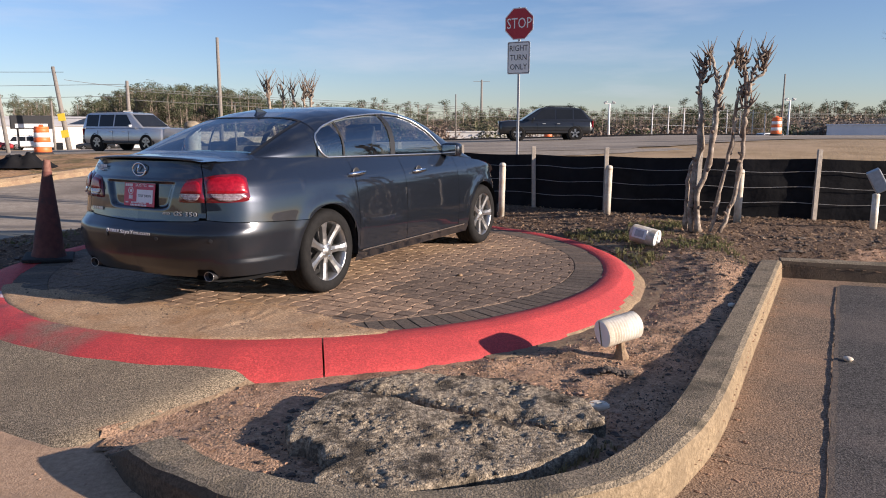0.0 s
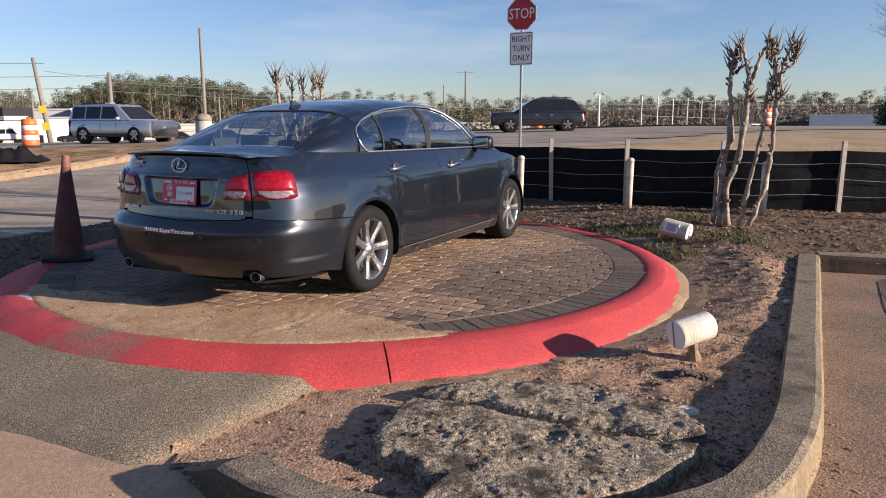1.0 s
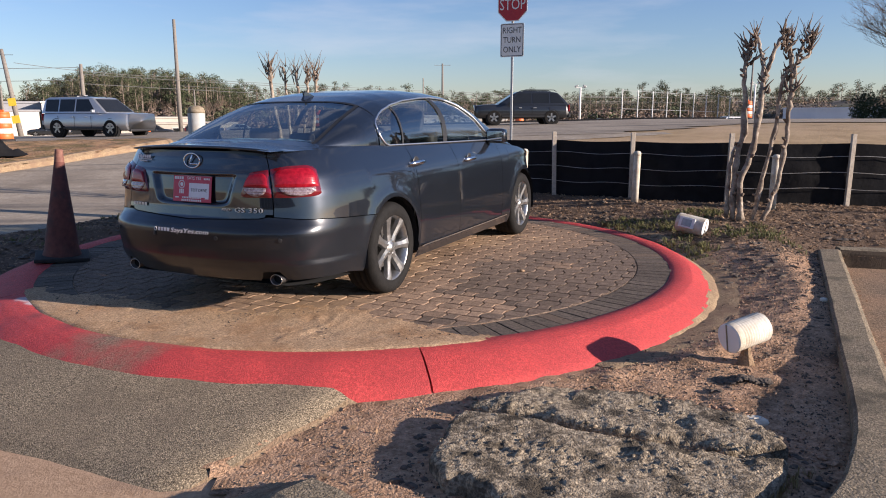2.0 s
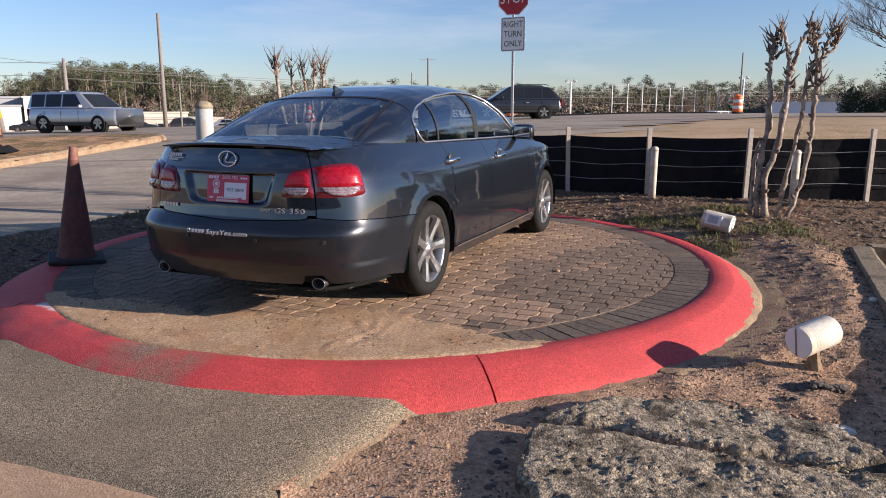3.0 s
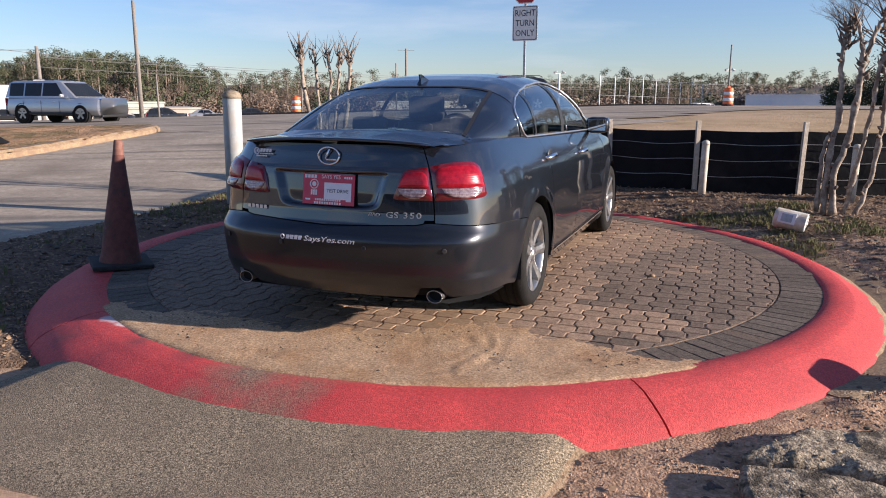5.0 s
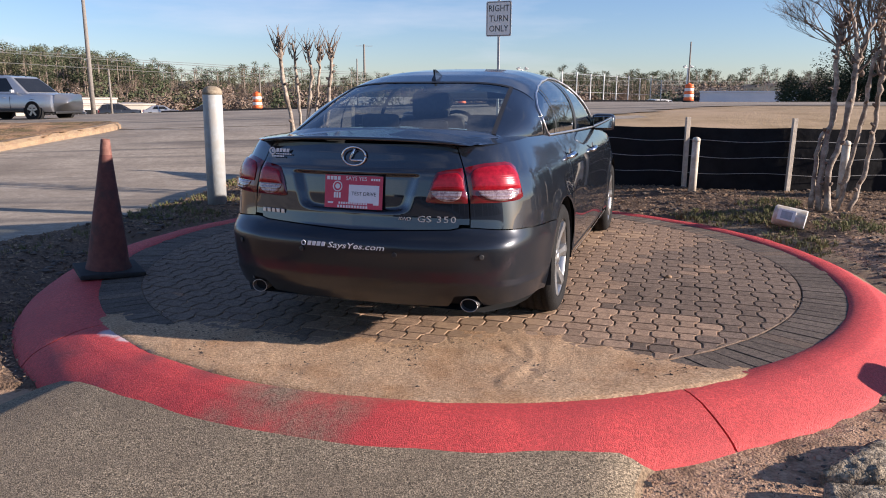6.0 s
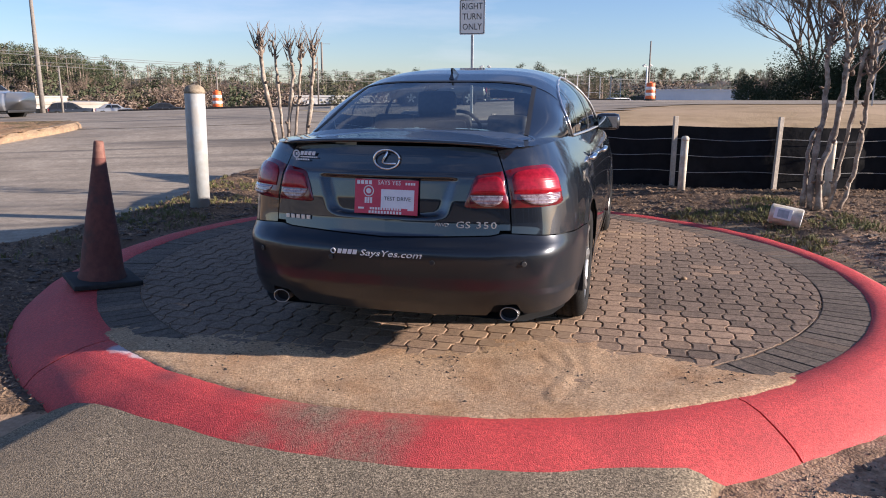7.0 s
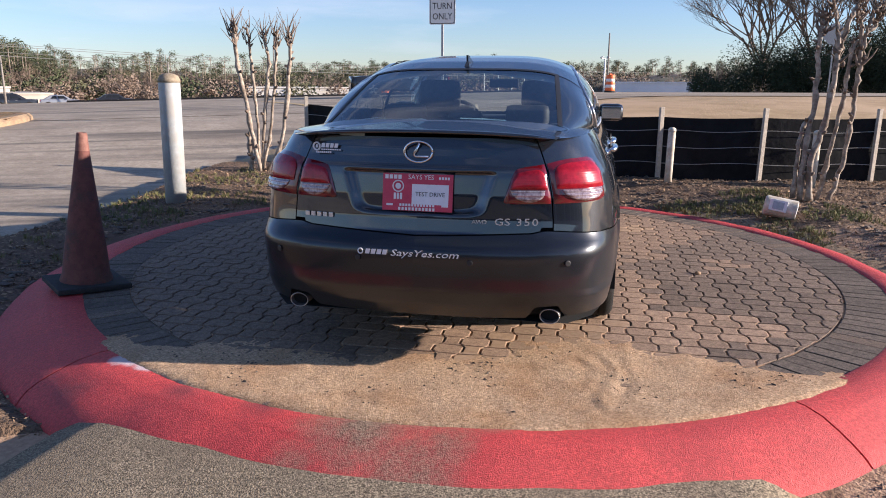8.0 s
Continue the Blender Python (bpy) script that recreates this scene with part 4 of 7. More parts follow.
# wheels
def wheel(side, u):
    w = new("wheel")
    w.parent = car
    w.matrix_local = Matrix.Translation((side * 0.765, u, AXLE_Z)) @ (Matrix.Rotation(math.pi, 4, "Z") if side < 0 else Matrix())
    R, W = 0.328, 0.118
    tp = [(0.232, -W), (0.29, -W - 0.004), (0.316, -W + 0.012), (R, -W + 0.04), (R, -0.055), (R - 0.007, -0.052), (R - 0.007, -0.045), (R, -0.042), (R, -0.005), (R - 0.007, -0.003),
          (R - 0.007, 0.003), (R, 0.005), (R, 0.042), (R - 0.007, 0.045), (R - 0.007, 0.052), (R, 0.055), (R, W - 0.04), (0.316, W - 0.012), (0.29, W + 0.004), (0.25, W + 0.002), (0.232, W - 0.006)]
    part("tyre", lathe_bm(tp, 56, "x", cap=False), M_TYRE, w, smooth=True)
    rim = part("rim", lathe_bm([(0.232, -0.10), (0.215, -0.08), (0.205, 0.0), (0.212, 0.07), (0.226, 0.10), (0.239, 0.113), (0.243, 0.106), (0.236, 0.09)], 48, "x", cap=False), M_ALLOY, w, smooth=True)
    part("brake_disc", lathe_bm([(0.001, 0.012), (0.15, 0.012), (0.15, -0.012), (0.001, -0.012)], 32, "x"), M_DARKMETAL, w)
    part("wheel_well", lathe_bm([(0.001, -0.03), (0.20, -0.03), (0.20, -0.04), (0.001, -0.04)], 24, "x"), M_LINER, w)
    for i in range(7):
        a = 2 * math.pi * (i + 0.25) / 7
        bm = bmesh.new()
        sec = [(0.045, 0.034, 0.088), (0.10, 0.029, 0.086), (0.16, 0.029, 0.094), (0.205, 0.037, 0.103), (0.232, 0.049, 0.106)]
        rings = []
        for r, hw, x in sec:
            rings.append([bm.verts.new((x - 0.03, -hw, r)), bm.verts.new((x, -hw * 0.85, r)), bm.verts.new((x + 0.006, 0, r)), bm.verts.new((x, hw * 0.85, r)), bm.verts.new((x - 0.03, hw, r))])
        for p, q in zip(rings, rings[1:]):
            for j in range(4):
                bm.faces.new((p[j], p[j + 1], q[j + 1], q[j]))
        bmesh.ops.rotate(bm, verts=bm.verts, cent=(0, 0, 0), matrix=Matrix.Rotation(a, 3, "X"))
        part("spoke", bm, M_ALLOY, rim)
    part("hub_cap", lathe_bm([(0.062, 0.06), (0.062, 0.088), (0.05, 0.094), (0.034, 0.094), (0.03, 0.101), (0.001, 0.103)], 24, "x"), M_ALLOY, rim, smooth=True)
    for i in range(5):
        a = 2 * math.pi * i / 5
        part("lug_nut", lathe_bm([(0.009, 0.07), (0.009, 0.096), (0.001, 0.098)], 6, "x", at=(0, 0.048 * math.cos(a), 0.048 * math.sin(a))), M_CHROME, rim)


M_MIRROR = mat("mirror_silver", (0.8, 0.82, 0.82), None, rough=0.02, metal=1.0)
for u in WHEEL_U:
    for side in (1, -1):
        wheel(side, u)
        # liner of the wheel arch
        verts = []
        for i in range(25):
            a = math.pi * i / 24
            for l in (0.885, 0.56):
                verts.append((side * l, u - (ARCH_R + 0.004) * math.cos(a), AXLE_Z + (ARCH_R + 0.004) * math.sin(a) - (0.0 if 0 < i < 24 else 0.08)))
        mesh_ob("arch_liner", verts, grid_faces(25, 2), M_LINER, car)
# floor pan
verts = []
for u in span(0.12, 4.7, 30):
    p = body(s_of_u(u), 0.25)
    hw = p.x * 0.97 if all(abs(u - c) > 0.40 for c in WHEEL_U) else 0.56
    verts += [(-hw, u, 0.235), (hw, u, 0.235)]
mesh_ob("floor_pan", verts, grid_faces(len(verts) // 2, 2), M_LINER, car)


# tail lamps
def lens(name, side, pts, inset, out, material, parent, rows=10, n=18, bulge=0.012):
    """A lens over the skin: (position along the corner, low, high) rows; positions are plan parameters."""
    verts = []
    ss, lo, hi = [p[0] for p in pts], [p[1] for p in pts], [p[2] for p in pts]
    for i in range(n + 1):
        f = i / n
        s = ss[0] + (ss[-1] - ss[0]) * f
        a, b = float(np.interp(s, ss, lo)), float(np.interp(s, ss, hi))
        for r in range(rows + 1):
            g = r / rows
            e = out + bulge * min(1.0, 7 * min(f, 1 - f)) ** 0.5 * min(1.0, 6 * min(g, 1 - g)) ** 0.5
            z = a + (b - a) * g
            p, q = body(s, z), body(s + 0.002, z)
            t = (q - p).normalized()
            p = p + Vector((t.y, -t.x, 0)) * e
            verts.append((p.x * side, p.y, p.z))
    return mesh_ob(name, verts, grid_faces(n + 1, rows + 1), material, parent)


# outlines of the two halves of a tail lamp: plan parameter, foot, head
LAMP_LID = [(s_of_l(l), lo, hi) for l, lo, hi in ((0.386, 0.778, 0.786), (0.398, 0.772, 0.815), (0.420, 0.771, 0.862), (0.440, 0.771, 0.900), (0.456, 0.771, 0.917), (0.50, 0.772, 0.927), (LID_L - 0.003, 0.773, 0.939))]
LAMP_WING = [(s_of_l(l), lo, hi) for l, lo, hi in ((LID_L + 0.009, 0.773, 0.941), (0.66, 0.774, 0.953), (0.71, 0.775, 0.961))] + [(s_of_u(0.215), 0.778, 0.964), (s_of_u(0.255), 0.783, 0.955), (s_of_u(0.275), 0.796, 0.935)]
for side in (1, -1):
    tl = new("tail_lamp")
    tl.parent = car
    tagged(tl, "red and clear wraparound tail lamp")
    for edge_, split in ((LAMP_LID, 0.834), (LAMP_WING, 0.838)):
        ls, lo, hi = [e[0] for e in edge_], [e[1] for e in edge_], [e[2] for e in edge_]
        lens("housing", side, edge_, 0, 0.002, M_LAMPDARK, tl, 12, 24, 0.012)
        s0, s1 = ls[0], ls[-1]
        red, clear = [], []
        for i in range(25):
            f = i / 24
            s_ = s0 + (s1 - s0) * (0.06 + 0.88 * f)
            top = float(np.interp(s_, ls, hi)) - 0.014
            red.append((s_, split, max(split + 0.0005, top - 0.03 * (2 * f - 1) ** 8)))
            w = math.sqrt(max(0.0, 1 - (2 * f - 1) ** 2))
            clear.append((s0 + (s1 - s0) * (0.14 + 0.74 * f), split - 0.003 - 0.050 * w, split - 0.003))
        lens("red_lens", side, red, 0, 0.0155, M_LAMPRED, tl, 10, 26, 0.008)
        lens("clear_lens", side, clear, 0, 0.0165, M_LAMPCLEAR, tl, 6, 26, 0.006)
    # handles, mirror, exhaust
    for door, u, z in ((rdoor, 1.475 + 0.03, 0.905), (fdoor, 2.50, 0.880)):
        d = door[0 if side > 0 else 1]
        p = body(s_of_u(u), z)
        part("handle_cup", lathe_bm([(0.001, 0.002), (0.045, 0.004), (0.052, 0.0)], 20, "x", at=(p.x, u - 0.0, z)) if side > 0 else lathe_bm([(0.001, -0.002), (0.045, -0.004), (0.052, 0.0)], 20, "x", at=(-p.x, u, z)), M_BLACK, d)
        hb = tube_bm([(side * (p.x - 0.005), u - 0.115, z - 0.003), (side * (p.x + 0.018), u - 0.095, z), (side * (p.x + 0.028), u - 0.03, z + 0.004), (side * (p.x + 0.028), u + 0.05, z + 0.006), (side * (p.x + 0.016), u + 0.105, z + 0.006), (side * (p.x - 0.005), u + 0.118, z + 0.005)],
                     [0.011, 0.016, 0.018, 0.018, 0.015, 0.011], 10)
        part("handle", hb, M_CHROME, d, "chrome door handle", True)
    mir = part("door_mirror", box_bm(0.195, 0.13, 0.138, (side * 0.862, 3.17, 1.060), 0.045), M_PAINT, car, smooth=True)
    part("mirror_glass", box_bm(0.150, 0.006, 0.095, (side * 0.864, 3.104, 1.060), 0.002), M_MIRROR, mir)
    part("mirror_arm", box_bm(0.14, 0.05, 0.03, (side * 0.79, 3.19, 1.020), 0.01), M_BLACK, mir)
    part("exhaust_pipe", lathe_bm([(0.030, 0.18), (0.036, 0.16), (0.037, 0.0), (0.034, 0.0), (0.033, 0.14)], 24, "z", cap=False), M_DARKMETAL, car, "oval exhaust tip", True).matrix_local = \
        Matrix.Translation((side * 0.590, 0.098, 0.270)) @ Matrix.Rotation(radians(-90), 4, "X") @ Matrix.Diagonal((1.25, 0.82, 1, 1))
    part("exhaust_lip", tube_bm([(side * 0.590 + 0.0425 * math.cos(a), 0.097, 0.270 + 0.033 * math.sin(a)) for a in [2 * math.pi * i / 24 for i in range(25)]], 0.0022, 6), M_ALLOY, car, "thin bright exhaust lip", True)
    part("exhaust_inside", lathe_bm([(0.001, 0.0), (0.033, 0.0), (0.033, 0.002), (0.001, 0.002)], 20), M_LINER, car).matrix_local = \
        Matrix.Translation((side * 0.590, 0.130, 0.270)) @ Matrix.Rotation(radians(-90), 4, "X") @ Matrix.Diagonal((1.25, 0.95, 1, 1))


# seats, seen through the screens
def seat(x, u, head=1.17):
    s = new("seat")
    s.parent = car
    s.matrix_local = Matrix.Translation((x, u, 0))
    part("backrest", box_bm(0.52, 0.16, 0.66, (0, 0, 0.80), 0.06, Matrix.Rotation(radians(14), 4, "X")), M_SEAT, s, smooth=True)
    part("headrest", box_bm(0.30, 0.11, 0.21, (0, -0.09, head), 0.05), M_SEAT, s, smooth=True)
    part("cushion", box_bm(0.5, 0.5, 0.16, (0, 0.28, 0.5), 0.05), M_SEAT, s, smooth=True)


for x in (-0.37, 0.37):
    seat(x, 2.35, 1.20)
rb = part("rear_bench", box_bm(1.25, 0.16, 0.55, (0, 1.28, 0.78), 0.06), M_SEAT, car, smooth=True)
for x in (-0.36, 0.0, 0.36):
    part("headrest", box_bm(0.25 if x else 0.2, 0.09, 0.13 if x else 0.1, (x, 1.24, 1.095 if x else 1.075), 0.035), M_SEAT, rb, smooth=True)
part("parcel_shelf", box_bm(1.3, 0.62, 0.02, (0, 0.93, 1.04)), M_SEAT, car)
part("cabin_floor", box_bm(1.3, 2.6, 0.02, (0, 2.4, 0.45)), M_LINER, car)
part("dashboard", box_bm(1.35, 0.45, 0.18, (0, 3.35, 0.93), 0.05), M_SEAT, car, smooth=True)
ringpts = [(-0.37 + 0.185 * math.cos(a), 3.0 - 0.06 * math.sin(a), 0.97 + 0.17 * math.sin(a)) for a in [2 * math.pi * i / 24 for i in range(25)]]
part("steering_wheel", tube_bm(ringpts, 0.016, 8), M_BLACK, car, smooth=True)
part("interior_mirror", box_bm(0.24, 0.03, 0.07, (0, 3.02, 1.285), 0.012), M_BLACK, car)

# pale lining under the roof and on the pillars
M_HEADLINER = mat("headliner_cloth", (0.36, 0.35, 0.32), (0.42, 0.41, 0.37), 60, 0.9)
dome_patch("headliner", span(1.23, 2.92, 26), lambda u: max(w_hi(u), 0.35), lambda u: math.pi / 2, 14, M_HEADLINER, car, joined=True, out=-0.030, label="pale cloth headliner")
dome_patch("pillar_lining", span(0.72, 1.25, 12), lambda u: 0.55 * g_edge(u), lambda u: g_edge(u) - 0.03, 5, M_HEADLINER, car, out=-0.028)
# shark-fin aerial
bm = bmesh.new()
fp = [(-0.07, 0), (0.085, 0), (0.03, 0.03), (-0.03, 0.062), (-0.055, 0.065), (-0.05, 0.03)]
fv = [[bm.verts.new((w * (1 if zz < 0.02 else 0.35), uu, zz)) for uu, zz in fp] for w in (-0.016, 0.016)]
bm.faces.new(fv[0])
bm.faces.new(list(reversed(fv[1])))
for i in range(6):
    bm.faces.new((fv[0][i], fv[0][(i + 1) % 6], fv[1][(i + 1) % 6], fv[1][i]))
part("roof_aerial", bm, M_PAINT, car, "shark-fin aerial").matrix_local = Matrix.Translation((0, 1.33, 1.383)) @ Matrix.Rotation(radians(10), 4, "X") @ Matrix.Scale(1.0, 4)

REAR = Matrix.Rotation(radians(90), 4, "X")     # lettering that faces backwards


def on_rear(l, z, lift=0.006, tilt=0.0):
    p = body(s_of_l(abs(l)), z)
    return Matrix.Translation((l, p.y + plate_dent(l, z) * (0.66 < z) - lift, z)) @ Matrix.Rotation(math.copysign(math.atan2(body(s_of_l(abs(l) + 0.02), z).y - p.y, 0.02), l), 4, "Z") @ REAR @ Matrix.Rotation(tilt, 4, "X")


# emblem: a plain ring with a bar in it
em = new("emblem")
em.parent = car
em.matrix_local = on_rear(0.0, 0.985, 0.012, 0.0)
tagged(em, "oval chrome emblem")
part("emblem_ring", tube_bm([(0.062 * math.cos(a), 0.045 * math.sin(a), 0) for a in [2 * math.pi * i / 32 for i in range(33)]], 0.0055, 6), M_CHROME, em, smooth=True)
part("emblem_bar", tube_bm([(0.005, 0.036, 0.001), (-0.022, -0.012, 0.001), (-0.012, -0.02, 0.001), (0.045, -0.02, 0.001)], 0.0055, 6), M_CHROME, em, smooth=True)
# paper plate in the recess
M_PLATERED = mat("plate_red", (0.50, 0.03, 0.075), (0.56, 0.045, 0.09), 30, 0.4)
M_PLATEWHITE = mat("plate_white", (0.70, 0.68, 0.72), (0.76, 0.74, 0.77), 30, 0.45)
M_PINKWHITE = mat("decal_white", (0.72, 0.70, 0.71), None, rough=0.5)
pl = thing("dealer_plate", CAR @ on_rear(-0.002, 0.808, 0.010, radians(-8)), "red dealer test-drive plate in the trunk recess", "plate")
part("plate", box_bm(0.318, 0.163, 0.004, (0, 0, 0), 0.001), M_PLATERED, pl)
part("white_field", box_bm(0.165, 0.088, 0.002, (0.058, -0.008, 0.003)), M_PLATEWHITE, pl)
lettering("writing", "TEST DRIVE", 0.026, M_SIGNBLACK, pl, pose(0.058, -0.008, 0.0045), 0.0004)
for i in range(4):
    part("writing", box_bm(0.015, 0.018, 0.001, (-0.141 + 0.020 * i, 0.066, 0.003)), M_PINKWHITE, pl)
lettering("writing", "SAYS YES", 0.029, M_PINKWHITE, pl, pose(0.015, 0.066, 0.003), 0.0004)
for i in range(4):
    part("writing", box_bm(0.009, 0.011, 0.001, (0.100 + 0.013 * i, 0.064, 0.003)), M_PINKWHITE, pl)
for i in range(12):
    part("writing", box_bm(0.009, 0.011, 0.001, (-0.075 + 0.0135 * i, -0.056, 0.003)), M_PINKWHITE, pl)
for i in range(11):
    part("writing", box_bm(0.010, 0.013, 0.001, (-0.080 + 0.0155 * i, -0.073, 0.003)), M_PINKWHITE, pl)
for x in (-0.125, 0.125):
    part("writing", box_bm(0.030, 0.009, 0.001, (x, -0.056, 0.003)), M_PINKWHITE, pl)
part("seal", tube_bm([(-0.088 + 0.024 * math.cos(a), 0.026 + 0.024 * math.sin(a), 0.003) for a in [2 * math.pi * i / 24 for i in range(25)]], 0.003, 5), M_PINKWHITE, pl)
part("seal", lathe_bm([(0.001, 0.003), (0.013, 0.003), (0.013, 0.0025), (0.001, 0.0025)], 16, at=(-0.088, 0.026, 0)), M_PINKWHITE, pl)
for i in range(3):
    part("seal", box_bm(0.010, 0.028, 0.001, (-0.102 + 0.014 * i, -0.018, 0.003)), M_PINKWHITE, pl)
M_BADGE = mat("badge_silver", (0.62, 0.62, 0.63), None, rough=0.35, metal=0.7)
for i in range(5):
    part("badge", box_bm(0.022, 0.020, 0.003, bevel=0.001), M_BADGE, car).matrix_local = on_rear(-0.523 + 0.030 * i, 0.694, 0.007)
for ch, l in zip("AWD", (0.253, 0.276, 0.299)):
    lettering("badge", ch, 0.026, M_BADGE, car, on_rear(l, 0.692, 0.007) @ Matrix.Diagonal((1.1, 0.9, 1, 1)), 0.003)
for ch, l in zip("GS350", (0.361, 0.396, 0.446, 0.480, 0.514)):
    lettering("badge", ch, 0.047, M_BADGE, car, on_rear(l, 0.693, 0.007) @ Matrix.Diagonal((1.25, 0.92, 1, 1)), 0.003)
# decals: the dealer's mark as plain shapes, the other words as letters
SLANT = Matrix(((1, 0.25, 0, 0), (0, 1, 0, 0), (0, 0, 1, 0), (0, 0, 0, 1)))


def slanted_bar(w, h, l, z):
    """A leaning plain bar stuck on the tail."""
    bm = box_bm(w, h, 0.001)
    bmesh.ops.transform(bm, matrix=SLANT, verts=bm.verts)
    part("decal", bm, M_PINKWHITE, car).matrix_local = on_rear(l, z, 0.006)


part("decal", tube_bm([(0.011 * math.cos(a), 0.011 * math.sin(a), 0) for a in [2 * math.pi * i / 20 for i in range(21)]], 0.003, 5), M_PINKWHITE, car).matrix_local = on_rear(-0.237, 0.556, 0.005)
for i in range(4):
    slanted_bar(0.020, 0.022, -0.203 + 0.026 * i, 0.557)
lettering("decal", "SaysYes.com", 0.050, M_PINKWHITE, car, on_rear(0.056, 0.557, 0.010) @ Matrix.Diagonal((1.17, 0.82, 1, 1)), 0.0008).data.transform(SLANT)
part("decal", tube_bm([(0.017 * math.cos(a), 0.017 * math.sin(a), 0) for a in [2 * math.pi * i / 20 for i in range(21)]], 0.004, 5), M_PINKWHITE, car).matrix_local = on_rear(-0.485, 0.995, 0.006)
part("decal", box_bm(0.010, 0.014, 0.001), M_PINKWHITE, car).matrix_local = on_rear(-0.484, 0.996, 0.005)
for i in range(4):
    slanted_bar(0.017, 0.019, -0.452 + 0.022 * i, 1.0)
for i in range(9):
    part("decal", box_bm(0.0085, 0.006, 0.001), M_PINKWHITE, car).matrix_local = on_rear(-0.456 + 0.011 * i, 0.982, 0.006)
for i in range(8):
    part("decal", box_bm(0.0075, 0.008, 0.001), M_PINKWHITE, car).matrix_local = on_rear(-0.483 + 0.010 * i, 0.970, 0.006)
# parking sensors in the bumper
for l in (-0.66, -0.25, 0.25, 0.66):
    part("parking_sensor", lathe_bm([(0.013, -0.002), (0.013, 0.002), (0.010, 0.003), (0.001, 0.003)], 16), M_BLACK, car).matrix_local = on_rear(l, 0.525, 0.004)


# ---- stop sign ----
def face_to(x, y, z, tx, ty):
    """A frame whose z axis looks level at (tx, ty) and whose y axis is up."""
    n = Vector((tx - x, ty - y, 0)).normalized()
    right = Vector((-n.y, n.x, 0))
    m = Matrix((right, (0, 0, 1), n)).transposed().to_4x4()
    return Matrix.Translation((x, y, z)) @ m


def plate_bm(pts, t):
    bm = bmesh.new()
    a = [bm.verts.new((x, y, 0)) for x, y in pts]
    b = [bm.verts.new((x, y, t)) for x, y in pts]
    bm.faces.new(list(reversed(a)))
    bm.faces.new(b)
    n = len(pts)
    for i in range(n):
        bm.faces.new((a[i], a[(i + 1) % n], b[(i + 1) % n], b[i]))
    return bm


def octagon(r):
    return [(r * math.cos(radians(22.5 + 45 * i)), r * math.sin(radians(22.5 + 45 * i))) for i in range(8)]


def round_rect(w, h, r, n=4):
    out = []
    for cx, cy, a0 in ((w / 2 - r, h / 2 - r, 0), (-w / 2 + r, h / 2 - r, 90), (-w / 2 + r, -h / 2 + r, 180), (w / 2 - r, -h / 2 + r, 270)):
        out += [(cx + r * math.cos(radians(a0 + 90 * i / n)), cy + r * math.sin(radians(a0 + 90 * i / n))) for i in range(n + 1)]
    return out


stop = thing("stop_sign", face_to(1.89, 18.6, 0.55, -7.6, 2.0), "red octagonal stop sign over a white turn sign on post", "sign")
part("post", box_bm(0.055, 0.04, 3.85, (0, 1.92, 0), 0.004, Matrix.Rotation(radians(90), 4, "X")), M_GALV, stop)
b = part("stop_panel", plate_bm(octagon(0.412), 0.004), M_WHITE, stop, "red octagon with white rim and letters")
b.matrix_local = pose(0, 3.45, 0.024)
part("red_face", plate_bm(octagon(0.388), 0.003), M_SIGNRED, b).matrix_local = pose(0, 0, 0.003)
lettering("letters", "STOP", 0.36, M_WHITE, b, pose(0, 0, 0.008) @ Matrix.Diagonal((0.78, 1, 1, 1)), 0.001)
b = part("turn_panel", plate_bm(round_rect(0.61, 0.79, 0.04), 0.004), M_WHITE, stop, "white panel with black border and letters")
b.matrix_local = pose(0, 2.63, 0.024)
part("border", plate_bm(round_rect(0.575, 0.755, 0.035), 0.002), M_SIGNBLACK, b).matrix_local = pose(0, 0, 0.003)
part("white_face", plate_bm(round_rect(0.545, 0.725, 0.03), 0.002), M_WHITE, b).matrix_local = pose(0, 0, 0.006)
for i, w in enumerate(("RIGHT", "TURN", "ONLY")):
    lettering("letters", w, 0.20, M_SIGNBLACK, b, pose(0, 0.225 - 0.225 * i, 0.010) @ Matrix.Diagonal((0.86, 1, 1, 1)), 0.001)

# ---- silt fence ----
FENCE = [(9.2, 8.55), (7.6, 8.75), (6.1, 8.95), (4.72, 9.22), (3.36, 9.55), (2.24, 10.08), (1.34, 10.70), (0.30, 11.5), (-0.75, 12.5), (-1.75, 13.6)]
fence = thing("silt_fence", Matrix(), "low black silt fence with wooden stakes and white cords", "fence")
pts = catmull([(x, y, soil_z(x, y) + 0.0) for x, y in FENCE], 14)
verts = []
NR = 8
for i, p in enumerate(pts):
    f = abs(math.sin(math.pi * i / 14.0))
    for r in range(NR + 1):
        g = r / NR
        sag = 0.016 * f * g
        dy = 0.03 * fbm(p.x, g * 1.5, 1.7, 2) * (0.3 + f)
        verts.append((p.x + 0.3 * dy, p.y + dy, p.z - 0.03 + 0.80 * g - sag))
mesh_ob("fabric", verts, grid_faces(len(pts), NR + 1), M_SILT, fence)
for i, (x, y) in enumerate(FENCE):
    z = soil_z(x, y)
    part("stake", box_bm(0.055, 0.04, 1.05, (x + 0.015 * math.sin(9 * i), y - 0.035, z + 0.36), 0.004, Matrix.Rotation(0.02 * math.sin(5 * i), 4, "Y")), M_WOOD, fence)
for k, h in enumerate((0.20, 0.40, 0.60)):
    part("cord", tube_bm([(p.x, p.y - 0.022 - 0.006 * abs(math.sin(i)), p.z + h + 0.012 * math.sin(i * 0.45 + k)) for i, p in enumerate(pts)], 0.0036, 5), M_WIRE, fence)


